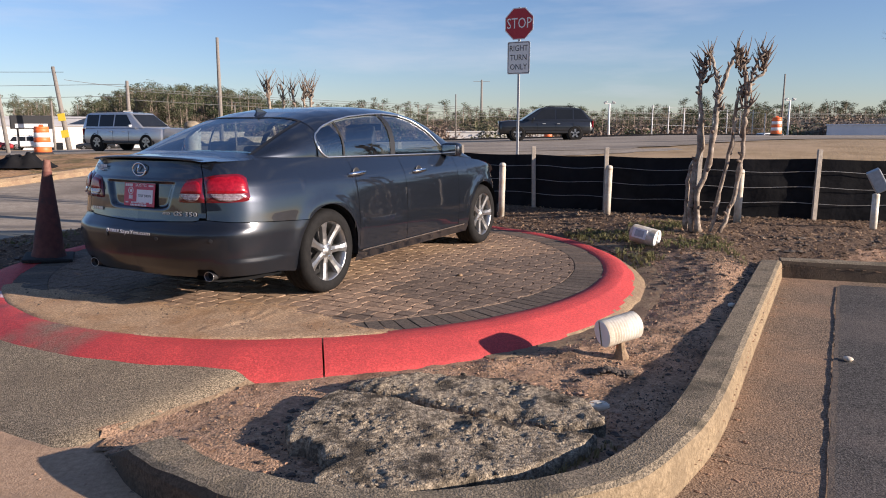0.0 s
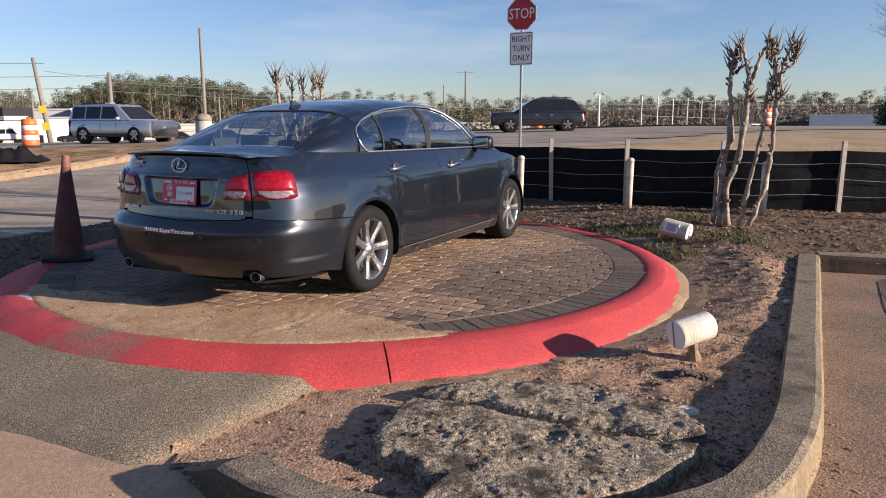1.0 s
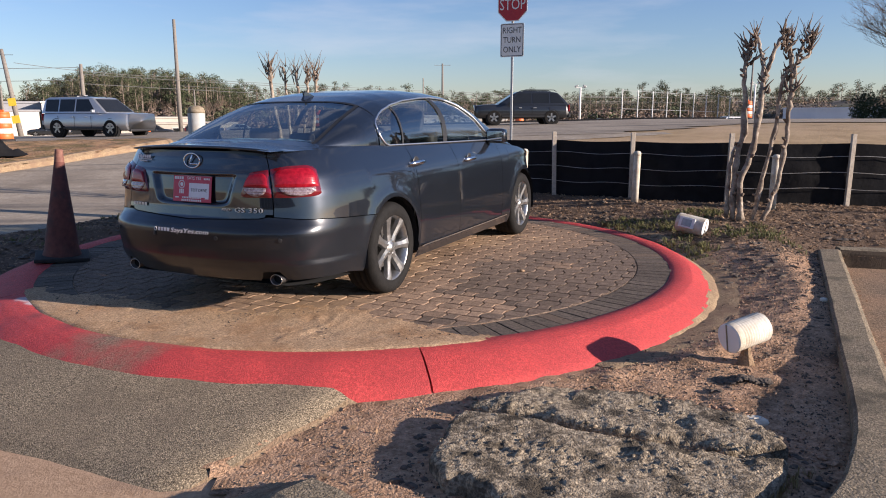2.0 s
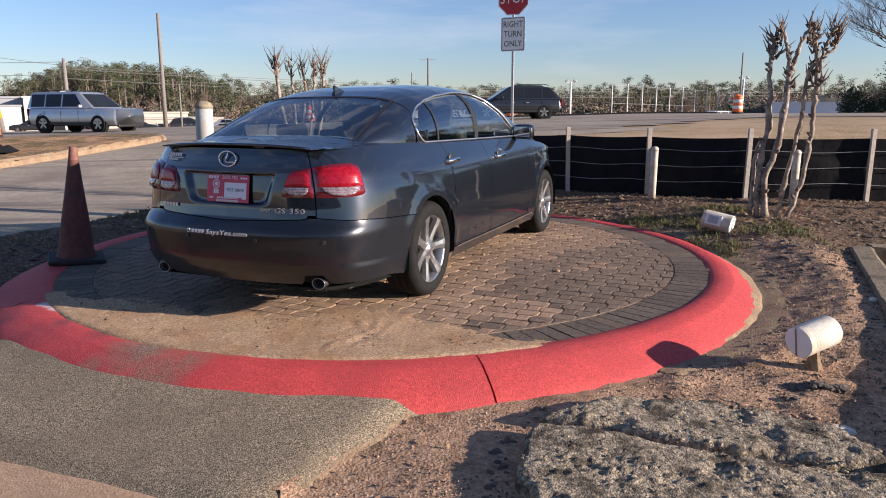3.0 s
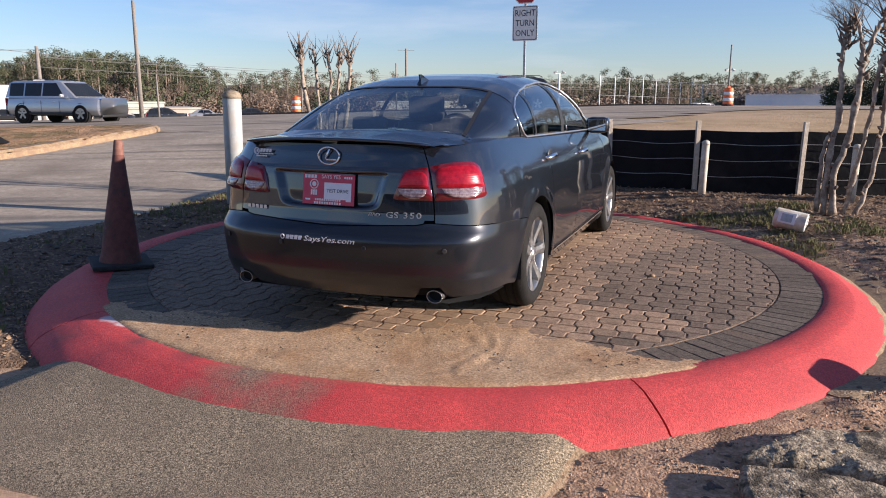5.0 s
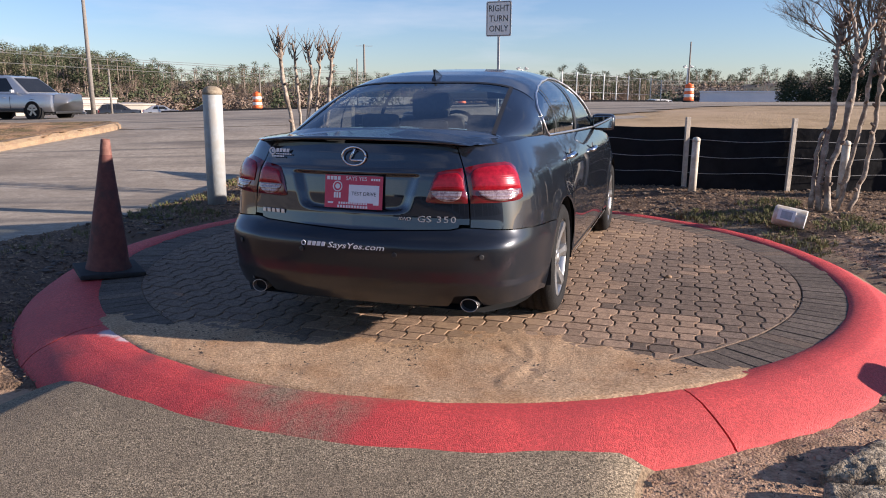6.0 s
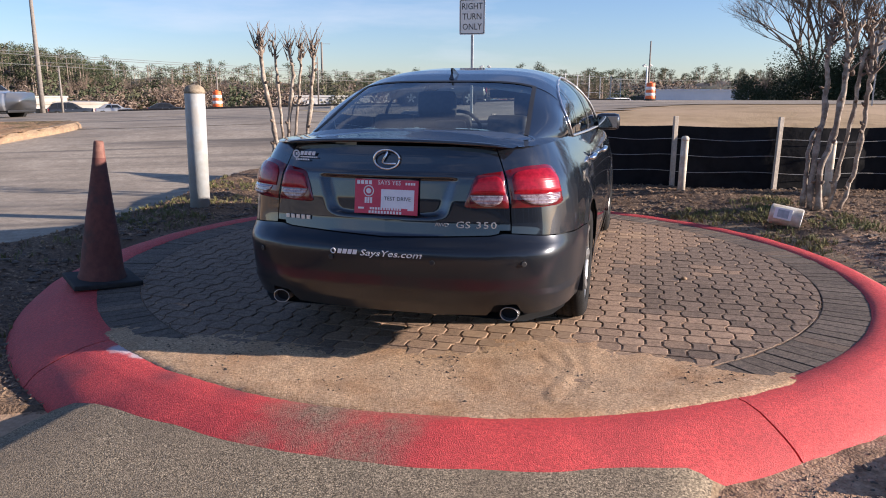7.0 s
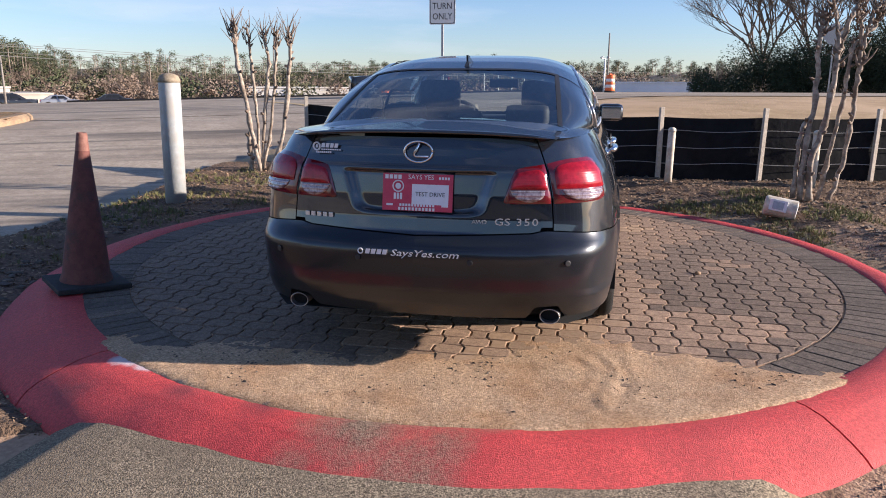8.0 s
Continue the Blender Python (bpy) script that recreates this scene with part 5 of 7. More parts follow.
# ---- steel pipe posts and bollard ----
def pipe(x, y, top, r, mat_body, mat_cap, name, label):
    z = soil_z(x, y)
    t = thing(name, Matrix.Translation((x, y, z)) @ Matrix.Rotation(radians(0.8), 4, "Y"), label, "post", "")
    h = top - z
    part("pipe", lathe_bm([(r, -0.1), (r, h - 0.02), (r * 0.97, h - 0.006)], 24), mat_body, t, smooth=True)
    part("cap", lathe_bm([(r * 1.03, h - 0.03), (r * 1.03, h), (r * 0.85, h + 0.35 * r), (r * 0.5, h + 0.55 * r), (0.001, h + 0.62 * r)], 24), mat_cap, t, smooth=True)
    return t


pipe(2.22, 9.76, 0.93, 0.045, M_WHITEDIRTY, M_WHITEDIRTY, "pipe_post", "weathered pale steel pipe post in front of the fence")
pipe(0.83, 10.25, 0.94, 0.045, M_WHITEDIRTY, M_WHITEDIRTY, "pipe_post", "weathered pale steel pipe post in front of the fence")
pipe(3.69, 9.03, 0.92, 0.045, M_WHITEDIRTY, M_WHITEDIRTY, "pipe_post", "weathered pale steel pipe post behind the trees")
pipe(-3.50, 10.20, 1.475, 0.108, M_BOLLARD, M_BOLCAP, "bollard", "tall grey painted bollard with a brown concrete cap")

# ---- traffic cone ----
cone = thing("traffic_cone", Matrix.Translation((-3.84, 6.95, 0.178)) @ Matrix.Rotation(radians(3.6), 4, "Y") @ Matrix.Rotation(radians(24), 4, "Z"), "faded dark orange traffic cone with a black base on the kerb", "cone")
part("base", box_bm(0.43, 0.43, 0.035, (0, 0, 0.02), 0.012), M_RUBBER, cone)
part("cone_body", lathe_bm([(0.155, 0.035), (0.153, 0.05), (0.139, 0.09), (0.121, 0.25), (0.094, 0.45), (0.068, 0.64), (0.045, 0.82), (0.0405, 0.855)], 28, cap=False), M_CONE, cone, smooth=True)
part("tip", lathe_bm([(0.0407, 0.854), (0.031, 0.955), (0.028, 0.963), (0.021, 0.964), (0.019, 0.90)], 24, cap=False), M_CONETIP, cone, "paler orange tip", True)


# ---- garden floodlights ----
def can_light(m, r, ln, label, ribs=True):
    t = thing("floodlight", m, label, "floodlight", "floodlights round the pad")
    prof = [(r * 0.99, -ln / 2), (r, -ln / 2 + 0.01)]
    n = 11
    for i in range(n):
        z = -ln / 2 + 0.03 + (ln - 0.05) * i / (n - 1)
        prof += [(r, z), (r - (0.0013 if ribs else 0.0), z + 0.007)]
    prof += [(r * 0.98, ln / 2), (r * 0.82, ln / 2 + 0.012), (0.001, ln / 2 + 0.014)]
    part("housing", lathe_bm(prof, 32), M_WHITEDIRTY, t)
    part("front_lens", lathe_bm([(0.001, -ln / 2 - 0.004), (r * 0.9, -ln / 2 - 0.004), (r * 0.98, -ln / 2)], 28, cap=False), M_WHITE, t)
    part("front_bar", box_bm(0.006, 2 * r * 0.94, 0.006, (0.01, 0, -ln / 2 - 0.006)), M_BOLCAP, t)
    return t


def aimed(x, y, z, ax, ay, az):
    """A frame at (x, y, z) whose -z axis points along (ax, ay, az)."""
    return Matrix.Translation((x, y, z)) @ Vector((ax, ay, az)).to_track_quat("-Z", "Y").to_matrix().to_4x4()


fl = can_light(aimed(1.045, 4.17, 0.262, -0.90, -0.34, -0.16), 0.083, 0.23, "weathered white ribbed floodlight on a short stem in clay")
st = part("stem", tube_bm([(1.075, 4.19, 0.0), (1.07, 4.19, 0.08), (1.065, 4.18, 0.14), (1.055, 4.175, 0.22)], [0.075, 0.050, 0.028, 0.024], 8), M_SANDYEDGE, None)
st.parent = fl
st.matrix_parent_inverse = fl.matrix_world.inverted()
lying = can_light(aimed(2.20, 7.80, 0.290, 0.74, -0.62, -0.16), 0.098, 0.28, "white floodlight lying on the mulch", False)
to_walker = (lying.matrix_world.to_3x3().inverted() @ Vector((-0.62, -0.74, 0.30)))
to_walker.z = 0
side_m = Matrix.Translation(to_walker.normalized() * 0.094 + Vector((0, 0, 0.03))) @ to_walker.to_track_quat("Z", "Y").to_matrix().to_4x4()
plate_ = part("label_plate", box_bm(0.11, 0.16, 0.014, (0, 0, 0), 0.004), M_WHITE, lying, "pale rectangular side plate")
plate_.matrix_local = side_m
part("label_frame", box_bm(0.075, 0.10, 0.004, (0, 0, 0.008), 0.001), M_GALV, plate_)
sq = thing("floodlight", Matrix.Translation((5.06, 8.45, soil_z(5, 8.4))) @ Matrix.Rotation(radians(62), 4, "Z"), "grey box floodlight on a white post", "floodlight", "floodlights round the pad")
part("post", lathe_bm([(0.04, -0.1), (0.04, 0.42), (0.02, 0.43)], 16), M_WHITEDIRTY, sq, smooth=True)
bm = box_bm(0.30, 0.14, 0.26, (0, 0, 0.58), 0.012, Matrix.Rotation(radians(-28), 4, "X"))
part("housing", bm, M_GALV, sq)
part("front_lens", box_bm(0.26, 0.004, 0.22, (0, 0.066, 0.548), 0.001, Matrix.Rotation(radians(-28), 4, "X")), M_WHITEDIRTY, sq)


# ---- pollarded crape myrtles ----
def myrtle(x, y, stems, seed, label, reach=1.0):
    rnd = random.Random(seed)
    z0 = soil_z(x, y)
    t = thing("crape_myrtle", Matrix.Translation((x, y, z0)), label, "tree", "pollarded trees")
    for line, r0, r1, head in stems:
        pts = catmull([Vector((a, b, c)) for a, b, c in line], 5)
        n = len(pts)
        pts = [p + Vector((rnd.uniform(-1, 1), rnd.uniform(-1, 1), 0)) * 0.010 for p in pts]
        radii = []
        for i in range(n):
            r = 0.70 * (r0 + (r1 - r0) * i / (n - 1))
            radii.append(r * (1 + rnd.choice((0, 0, 0, 0.4)) + rnd.uniform(-0.06, 0.06)))
        stem = part("stem", tube_bm(pts, radii, 10), M_BARK, t, smooth=True)
        for _ in range(8):
            p = pts[max(3, n - 1 - int(n * rnd.random() ** 1.6))]
            d = Vector((rnd.uniform(-1, 1), rnd.uniform(-1, 1), rnd.uniform(0.2, 0.8))).normalized()
            part("knot", tube_bm([p, p + d * 0.045, p + d * 0.065], [r1 * 0.7, r1 * 0.55, r1 * 0.25], 7), M_TWIG, stem, smooth=True)
        for k in range(3 * head):
            c = pts[-1] + Vector((rnd.uniform(-0.04, 0.04), rnd.uniform(-0.04, 0.04), rnd.uniform(-0.20, 0.05)))
            d = Vector((rnd.uniform(-1, 1), rnd.uniform(-1, 1), rnd.uniform(0.3, 1.3))).normalized()
            e = (d + Vector((rnd.uniform(-0.5, 0.5), rnd.uniform(-0.5, 0.5), 0.7))).normalized()
            ln = rnd.uniform(0.05, 0.16) * reach
            q = c + d * rnd.uniform(0.03, 0.055)
            line_ = [c, q, q + e * ln * 0.5 + Vector((rnd.uniform(-1, 1), rnd.uniform(-1, 1), 0)) * 0.012, q + e * ln]
            th = reach ** -0.9
            part("twig", tube_bm(line_, [r1 * 0.8 * th, r1 * 0.62 * th, r1 * 0.26 * th, r1 * 0.14 * th], 6), M_TWIG, stem, "dark knobbly pruned twig", True)
    return t


def px_line(pts, cx, cy, s, depth=0.0):
    return [((a - cx) * s, depth + 0.025 * math.sin(a * 0.03), (cy - b) * s) for a, b in pts]


R = (300, 790, 0.00272)
right_tree = [
    (px_line([(248, 785), (243, 620), (262, 460), (268, 300), (255, 215), (268, 110)], *R), 0.040, 0.030, 5),
    (px_line([(232, 780), (232, 600), (250, 500), (288, 440), (280, 330)], *R, 0.06), 0.035, 0.022, 0),
    (px_line([(272, 785), (262, 630), (300, 500), (318, 300), (325, 215)], *R, -0.05), 0.048, 0.036, 3),
    (px_line([(325, 225), (305, 120), (285, 62)], *R, -0.04), 0.030, 0.020, 5),
    (px_line([(325, 225), (350, 145), (372, 85), (400, 50)], *R, -0.02), 0.032, 0.020, 6),
    (px_line([(333, 790), (365, 620), (400, 430), (408, 320), (418, 230), (445, 185)], *R, 0.05), 0.032, 0.026, 3),
    (px_line([(362, 798), (410, 660), (430, 570), (445, 440), (444, 330), (450, 215)], *R, -0.02), 0.036, 0.030, 3),
    (px_line([(450, 225), (436, 130), (428, 82)], *R, 0.0), 0.027, 0.020, 5),
    (px_line([(450, 225), (478, 155), (515, 128), (512, 62)], *R, 0.03), 0.026, 0.018, 6),
    (px_line([(448, 220), (462, 140), (480, 85), (505, 52)], *R, -0.03), 0.024, 0.018, 5),
]
myrtle(2.99, 8.25, right_tree, 5, "pollarded crape myrtle with knobbly bare stems on mulch", 1.25)
L = (690, 447, 0.0051)
left_tree = [
    (px_line([(684, 452), (668, 345), (650, 235), (640, 160), (636, 100)], *L, -0.12), 0.040, 0.034, 6),
    (px_line([(686, 452), (684, 330), (678, 220), (674, 150), (671, 96)], *L, 0.10), 0.030, 0.022, 4),
    (px_line([(690, 452), (700, 330), (712, 230), (718, 170), (708, 108)], *L, -0.05), 0.034, 0.026, 5),
    (px_line([(694, 452), (716, 350), (730, 240), (738, 170), (742, 104)], *L, 0.14), 0.030, 0.024, 5),
    (px_line([(700, 452), (738, 380), (757, 270), (768, 170), (772, 104)], *L, -0.10), 0.036, 0.030, 6),
    (px_line([(662, 452), (664, 420), (660, 360)], *L, 0.02), 0.045, 0.040, 0),
]
myrtle(-2.52, 11.9, left_tree, 11, "pollarded crape myrtle with fanned bare stems beside the driveway", 2.2)

# ---- broken concrete slab ----
CRACK = [(-0.78, 3.66), (-0.54, 3.62), (-0.24, 3.49), (0.04, 3.30), (0.55, 3.09), (0.85, 3.05)]


def crack_y(x):
    return float(np.interp(x, [p[0] for p in CRACK], [p[1] for p in CRACK]))


def slab(name, poly, side, label):
    xs, ys = steps(-0.85, 0.85, 0.0125), steps(2.3, 3.95, 0.0125)

    def keep(x, y):
        j = 0.035 * fbm(x, y, 5.0, 3, 2.0)
        if side * (y - crack_y(x + j) - side * (0.030 if side < 0 else 0.044) - j * 0.2) < 0:
            return False
        return inside(x + j, y + j, poly)
    rows = {}
    for yy in ys:
        for xx in xs:
            rows[xx, yy] = 0.112 + 0.012 * fbm(xx, yy, 2.2) + 0.004 * fbm(xx, yy, 11.0, 3, 5.0) + (0.003 + 0.017 * smoothstep(-0.15, 0.35, fbm(xx, yy, 3.4, 2, 12.0))) * max(0.0, fbm(xx, yy, 34.0, 2, 8.0) - 0.05) + 0.003 * fbm(xx, yy, 60.0, 1, 2.0) - 0.040 * max(0.0, fbm(xx, yy, 4.1, 3, 4.0) - 0.28)
    ob = sheet(name, xs, ys, lambda x, y: rows[x, y], M_OLDCONC, keep, "", label, "slab")
    me = ob.data
    bm = bmesh.new()
    bm.from_mesh(me)
    rim = [v for v in bm.verts if any(len(e.link_faces) == 1 for e in v.link_edges)]
    for _ in range(4):
        goal = {}
        for v in rim:
            near = [e.other_vert(v).co for e in v.link_edges if len(e.link_faces) == 1]
            goal[v] = v.co * 0.4 + sum(near, Vector()) * (0.6 / len(near))
        for v, p in goal.items():
            v.co = p
    for v in rim:
        v.co.z -= 0.014 + 0.022 * abs(fbm(v.co.x, v.co.y, 13.0, 3, 1.0))
        for e in v.link_edges:
            o = e.other_vert(v)
            if not any(len(q.link_faces) == 1 for q in o.link_edges):
                o.co.z -= 0.0025
    edge = [e for e in bm.edges if len(e.link_faces) == 1]
    r = bmesh.ops.extrude_edge_only(bm, edges=edge)
    for v in r["geom"]:
        if isinstance(v, bmesh.types.BMVert):
            v.co.z = -0.02
            v.co.x += 0.03 * fbm(v.co.x, v.co.y, 14.0)
            v.co.y += 0.03 * fbm(v.co.y, v.co.x, 14.0)
    bmesh.ops.recalc_face_normals(bm, faces=bm.faces)
    for f in bm.faces:
        f.smooth = True
    bm.to_mesh(me)
    bm.free()
    return ob


SLAB = [(-0.73, 3.13), (-0.62, 3.45), (-0.52, 3.66), (-0.14, 3.84), (0.15, 3.80), (0.40, 3.70), (0.73, 3.46), (0.76, 3.15), (0.62, 2.92), (0.51, 2.81), (0.30, 2.66), (0.15, 2.61), (-0.17, 2.46), (-0.43, 2.45), (-0.50, 2.62), (-0.42, 2.78), (-0.53, 2.90), (-0.66, 2.98)]
slab("slab_piece", SLAB, -1, "broken weathered concrete slab with ragged edges on clay")
slab("slab_piece", SLAB, 1, "cracked-off strip of the weathered concrete slab")
cap = thing("drain_cap", Matrix.Translation((0.795, 3.50, island_z(0.795, 3.50) - 0.008)), "round pale plastic drain cap in the clay", "drain cap")
part("disc", lathe_bm([(0.055, -0.02), (0.055, 0.008), (0.05, 0.014), (0.001, 0.015)], 24), M_WHITEDIRTY, cap)
part("lug", box_bm(0.03, 0.012, 0.006, (0, 0, 0.018), 0.002), M_WHITEDIRTY, cap)


# ---- across the road ----
M_POLE = mat("pole_timber", (0.17, 0.15, 0.13), (0.26, 0.235, 0.205), 6, 0.9)
M_STEELPOLE = mat("steel_pole", (0.55, 0.55, 0.53), (0.62, 0.62, 0.60), 6, 0.5)
M_LINE = mat("cable", (0.10, 0.10, 0.10), None, rough=0.7)
M_ORANGE = mat("barrel_orange", (0.78, 0.13, 0.03), (0.85, 0.18, 0.045), 6, 0.5)
M_BWHITE = mat("barrel_white", (0.75, 0.70, 0.66), (0.82, 0.78, 0.74), 6, 0.5)
M_WALLW = mat("white_wall", (0.74, 0.71, 0.66), (0.80, 0.78, 0.73), 0.5, 0.7, 0, 0, 1, (0.66, 0.60, 0.50), 0.06)
M_CREAM = mat("cream_wall", (0.46, 0.41, 0.34), (0.56, 0.51, 0.44), 0.5, 0.7, 0, 0, 1, (0.40, 0.35, 0.29), 0.06)
M_WALLB = mat("pale_blue_roof", (0.50, 0.58, 0.68), (0.60, 0.67, 0.75), 0.3, 0.6)
M_ROOFG = mat("grey_roof", (0.28, 0.28, 0.29), (0.36, 0.36, 0.37), 0.3, 0.8)
M_WINDOW = mat("dark_window", (0.012, 0.014, 0.016), (0.022, 0.024, 0.027), 0.5, 0.1, spec=0.35)
M_BLUEMARK = mat("blue_mark", (0.03, 0.06, 0.18), None, rough=0.4)
M_YELLOW = mat("yellow_panel", (0.78, 0.55, 0.04), (0.82, 0.6, 0.06), 5, 0.6)
M_PINE = mat("pine_foliage", (0.038, 0.052, 0.022), (0.086, 0.102, 0.046), 0.35, 0.9, 0, 0, 1, (0.105, 0.098, 0.052), 0.06)
M_EVERGREEN = mat("evergreen_foliage", (0.022, 0.034, 0.014), (0.05, 0.065, 0.028), 0.8, 0.9)
M_BARE = mat("bare_wood", (0.17, 0.125, 0.095), (0.26, 0.20, 0.155), 0.6, 0.95, 0, 0, 1, (0.20, 0.14, 0.10), 0.04)
M_TRUNKF = mat("far_trunk", (0.20, 0.155, 0.12), (0.30, 0.24, 0.19), 1.5, 0.95)


def utility_pole(x, y, h, r, label, arm=0.0, lean=0.0, boxes=()):
    z = land_z(x, y) - 0.3
    t = thing("utility_pole", Matrix.Translation((x, y, z)) @ Matrix.Rotation(radians(lean), 4, "Y"), label, "utility pole", "poles along the road")
    part("shaft", tube_bm([(0, 0, -0.5), (0, 0, h * 0.5), (0, 0, h)], [r * 1.15, r, r * 0.75], 12), M_POLE, t, smooth=True)
    if arm:
        part("crossarm", box_bm(arm, 0.10, 0.12, (0, -0.1, h - 0.6)), M_POLE, t)
        for i in (-0.45, -0.2, 0.2, 0.45):
            part("insulator", lathe_bm([(0.04, 0), (0.06, 0.06), (0.03, 0.14)], 8, at=(arm * i, -0.1, h - 0.54)), M_GALV, t)
    for hz, w, hh, m in boxes:
        part("panel", box_bm(w, 0.03, hh, (0, -r - 0.05, hz), 0.01), m, t)
    return t


utility_pole(-31.8, 105.3, 16.0, 0.27, "tall grey utility pole beyond the road")
utility_pole(-40.9, 80.1, 9.3, 0.24, "leaning timber utility pole with yellow panels", lean=-7.0, boxes=[(3.9, 0.8, 0.8, M_YELLOW), (2.1, 0.8, 0.8, M_YELLOW)])
utility_pole(-35.3, 82.8, 8.0, 0.22, "timber utility pole with a white panel", boxes=[(4.2, 1.1, 1.0, M_WHITE)])
utility_pole(-23.0, 38.7, 3.8, 0.10, "leaning thin timber pole by the verge", lean=-4.5)
utility_pole(-42.2, 79.5, 5.6, 0.12, "thin timber pole among the buildings")
utility_pole(14.0, 270.0, 20.5, 0.42, "timber utility pole with a crossarm", arm=6.0)
utility_pole(1.2, 70.0, 4.9, 0.07, "slim pale lighting column beyond the road")
utility_pole(21.4, 46.5, 4.1, 0.06, "bare timber pole beyond the road")
utility_pole(-9.5, 96.0, 5.2, 0.10, "thin timber pole in front of the woods")
utility_pole(-26.0, 92.0, 5.8, 0.11, "thin timber pole in front of the woods")


def light_column(x, y, h, label, floods=True):
    z = land_z(x, y) - 0.2
    t = thing("light_column", Matrix.Translation((x, y, z)), label, "light column", "light columns beyond the road")
    part("shaft", tube_bm([(0, 0, -0.3), (0, 0, h)], [0.08, 0.06], 10), M_WHITE, t, smooth=True)
    part("bracket", box_bm(0.6, 0.05, 0.05, (0, 0, h)), M_WHITE, t)
    for s in (-0.4, 0.4):
        part("lamp_head", box_bm(0.24, 0.2, 0.12, (0.7 * s, 0, h + 0.1), 0.03, Matrix.Rotation(radians(25) * s / 0.4, 4, "Y")), M_GALV, t)
    return t


light_column(26.2, 55.8, 3.0, "white floodlight column behind the road")
light_column(11.5, 51.0, 2.5, "white floodlight column behind the road")

# tall chain-link fence with white posts beyond the road
clf = thing("tall_fence", Matrix(), "tall chain-link fence with pale steel posts beyond the road", "fence")
for i in range(9):
    x, y = 15.2 + 1.55 * i, 53.5 + 1.2 * i
    z = land_z(x, y)
    part("fence_post", tube_bm([(x, y, z - 0.3), (x, y, z + 2.3 + 0.1 * math.sin(3 * i))], 0.045, 8), M_GALV, clf)
for h in (0.9, 2.2):
    part("fence_rail", tube_bm([(15.2 + 1.55 * i, 53.5 + 1.2 * i, land_z(15.2 + 1.55 * i, 53.5 + 1.2 * i) + h) for i in range(9)], 0.012, 5), M_GALV, clf)


def cables(a, b, sag, n=14):
    return [tuple(Vector(a).lerp(Vector(b), i / n) - Vector((0, 0, 4 * sag * (i / n) * (1 - i / n)))) for i in range(n + 1)]


wires = thing("overhead_cables", Matrix(), "thin overhead cables strung between the poles", "cables")
for a, b, sag in (((-120, 60, 5.6), (-35.3, 82.8, 6.3), 0.6), ((-120, 60, 4.4), (-35.3, 82.8, 5.0), 0.6), ((-35.3, 82.8, 5.6), (60, 150, 4.6), 0.9), ((-35.3, 82.8, 4.6), (60, 150, 3.6), 0.9),
                  ((-160, 70, 9.5), (-40.9, 80.1, 7.4), 0.8), ((60, 150, 4.6), (160, 190, 7.0), 0.8), ((-40.9, 80.1, 6.6), (-31.8, 105.3, 6.4), 0.3), ((-31.8, 105.3, 6.2), (90, 170, 5.0), 1.0), ((-31.8, 105.3, 5.2), (90, 170, 4.2), 1.0)):
    part("cable", tube_bm(cables(a, b, sag), 0.035, 4), M_LINE, wires)


def barrel(x, y, z=None):
    t = thing("traffic_barrel", Matrix.Translation((x, y, land_z(x, y) + 0.035 if z is None else z)), "orange and white striped traffic barrel with black base", "traffic barrel", "traffic barrels")
    part("base", lathe_bm([(0.34, 0), (0.34, 0.06), (0.29, 0.09)], 20), M_RUBBER, t)
    rr = [(0.29, 0.08), (0.285, 0.27), (0.275, 0.44), (0.265, 0.61), (0.255, 0.78), (0.245, 0.93), (0.23, 1.0)]
    for i in range(6):
        (r0, z0), (r1, z1) = rr[i], rr[i + 1]
        part("band", lathe_bm([(r0 - 0.012, z0), (r0, z0 + 0.012), (r1, z1 - 0.012), (r1 - 0.012, z1)], 20), M_BWHITE if i in (1, 3) else M_ORANGE, t, smooth=True)
    part("grip", box_bm(0.16, 0.05, 0.08, (0, 0, 1.03), 0.015), M_ORANGE, t)


barrel(-14.4, 26.3, land_z(-14.4, 26.3) + 0.16)
for x, y in ((18.6, 41.0), (7.3, 51.0), (-18.4, 52.0), (-6.0, 47.5)):
    barrel(x, y)


# ---- buildings ----
def block(name, x0, y0, x1, y1, depth, z0, h, label, wall, roof_m=None, openings=(), parapet=0.3, mark=None):
    """A building whose front runs from (x0, y0) to (x1, y1)."""
    d = Vector((x1 - x0, y1 - y0, 0))
    ln = d.length
    t = thing(name, Matrix.Translation((x0, y0, z0)) @ Matrix.Rotation(math.atan2(d.y, d.x), 4, "Z"), label, "building")
    part("wall", box_bm(ln, depth, h + 3, (ln / 2, depth / 2, h / 2 - 1.5)), wall, t)
    part("roof", box_bm(ln + 0.3, depth + 0.3, 0.25, (ln / 2, depth / 2, h + 0.1), 0.03), roof_m or wall, t)
    for a, b, w, hh in openings:
        wn_ = part("window", box_bm(w + 0.2, 0.14, hh + 0.2, (a, -0.03, b)), M_STEELPOLE, t)
        part("pane", box_bm(w, 0.06, hh, (a, -0.09, b)), M_WINDOW, wn_)
    if mark:
        part("mark", lathe_bm([(0.001, 0), (0.55, 0), (0.55, 0.08), (0.001, 0.08)], 24), M_BLUEMARK, t).matrix_local = pose(mark[0], -0.02, mark[1], 90) @ Matrix.Diagonal((1.3, 0.62, 1, 1))
    return t


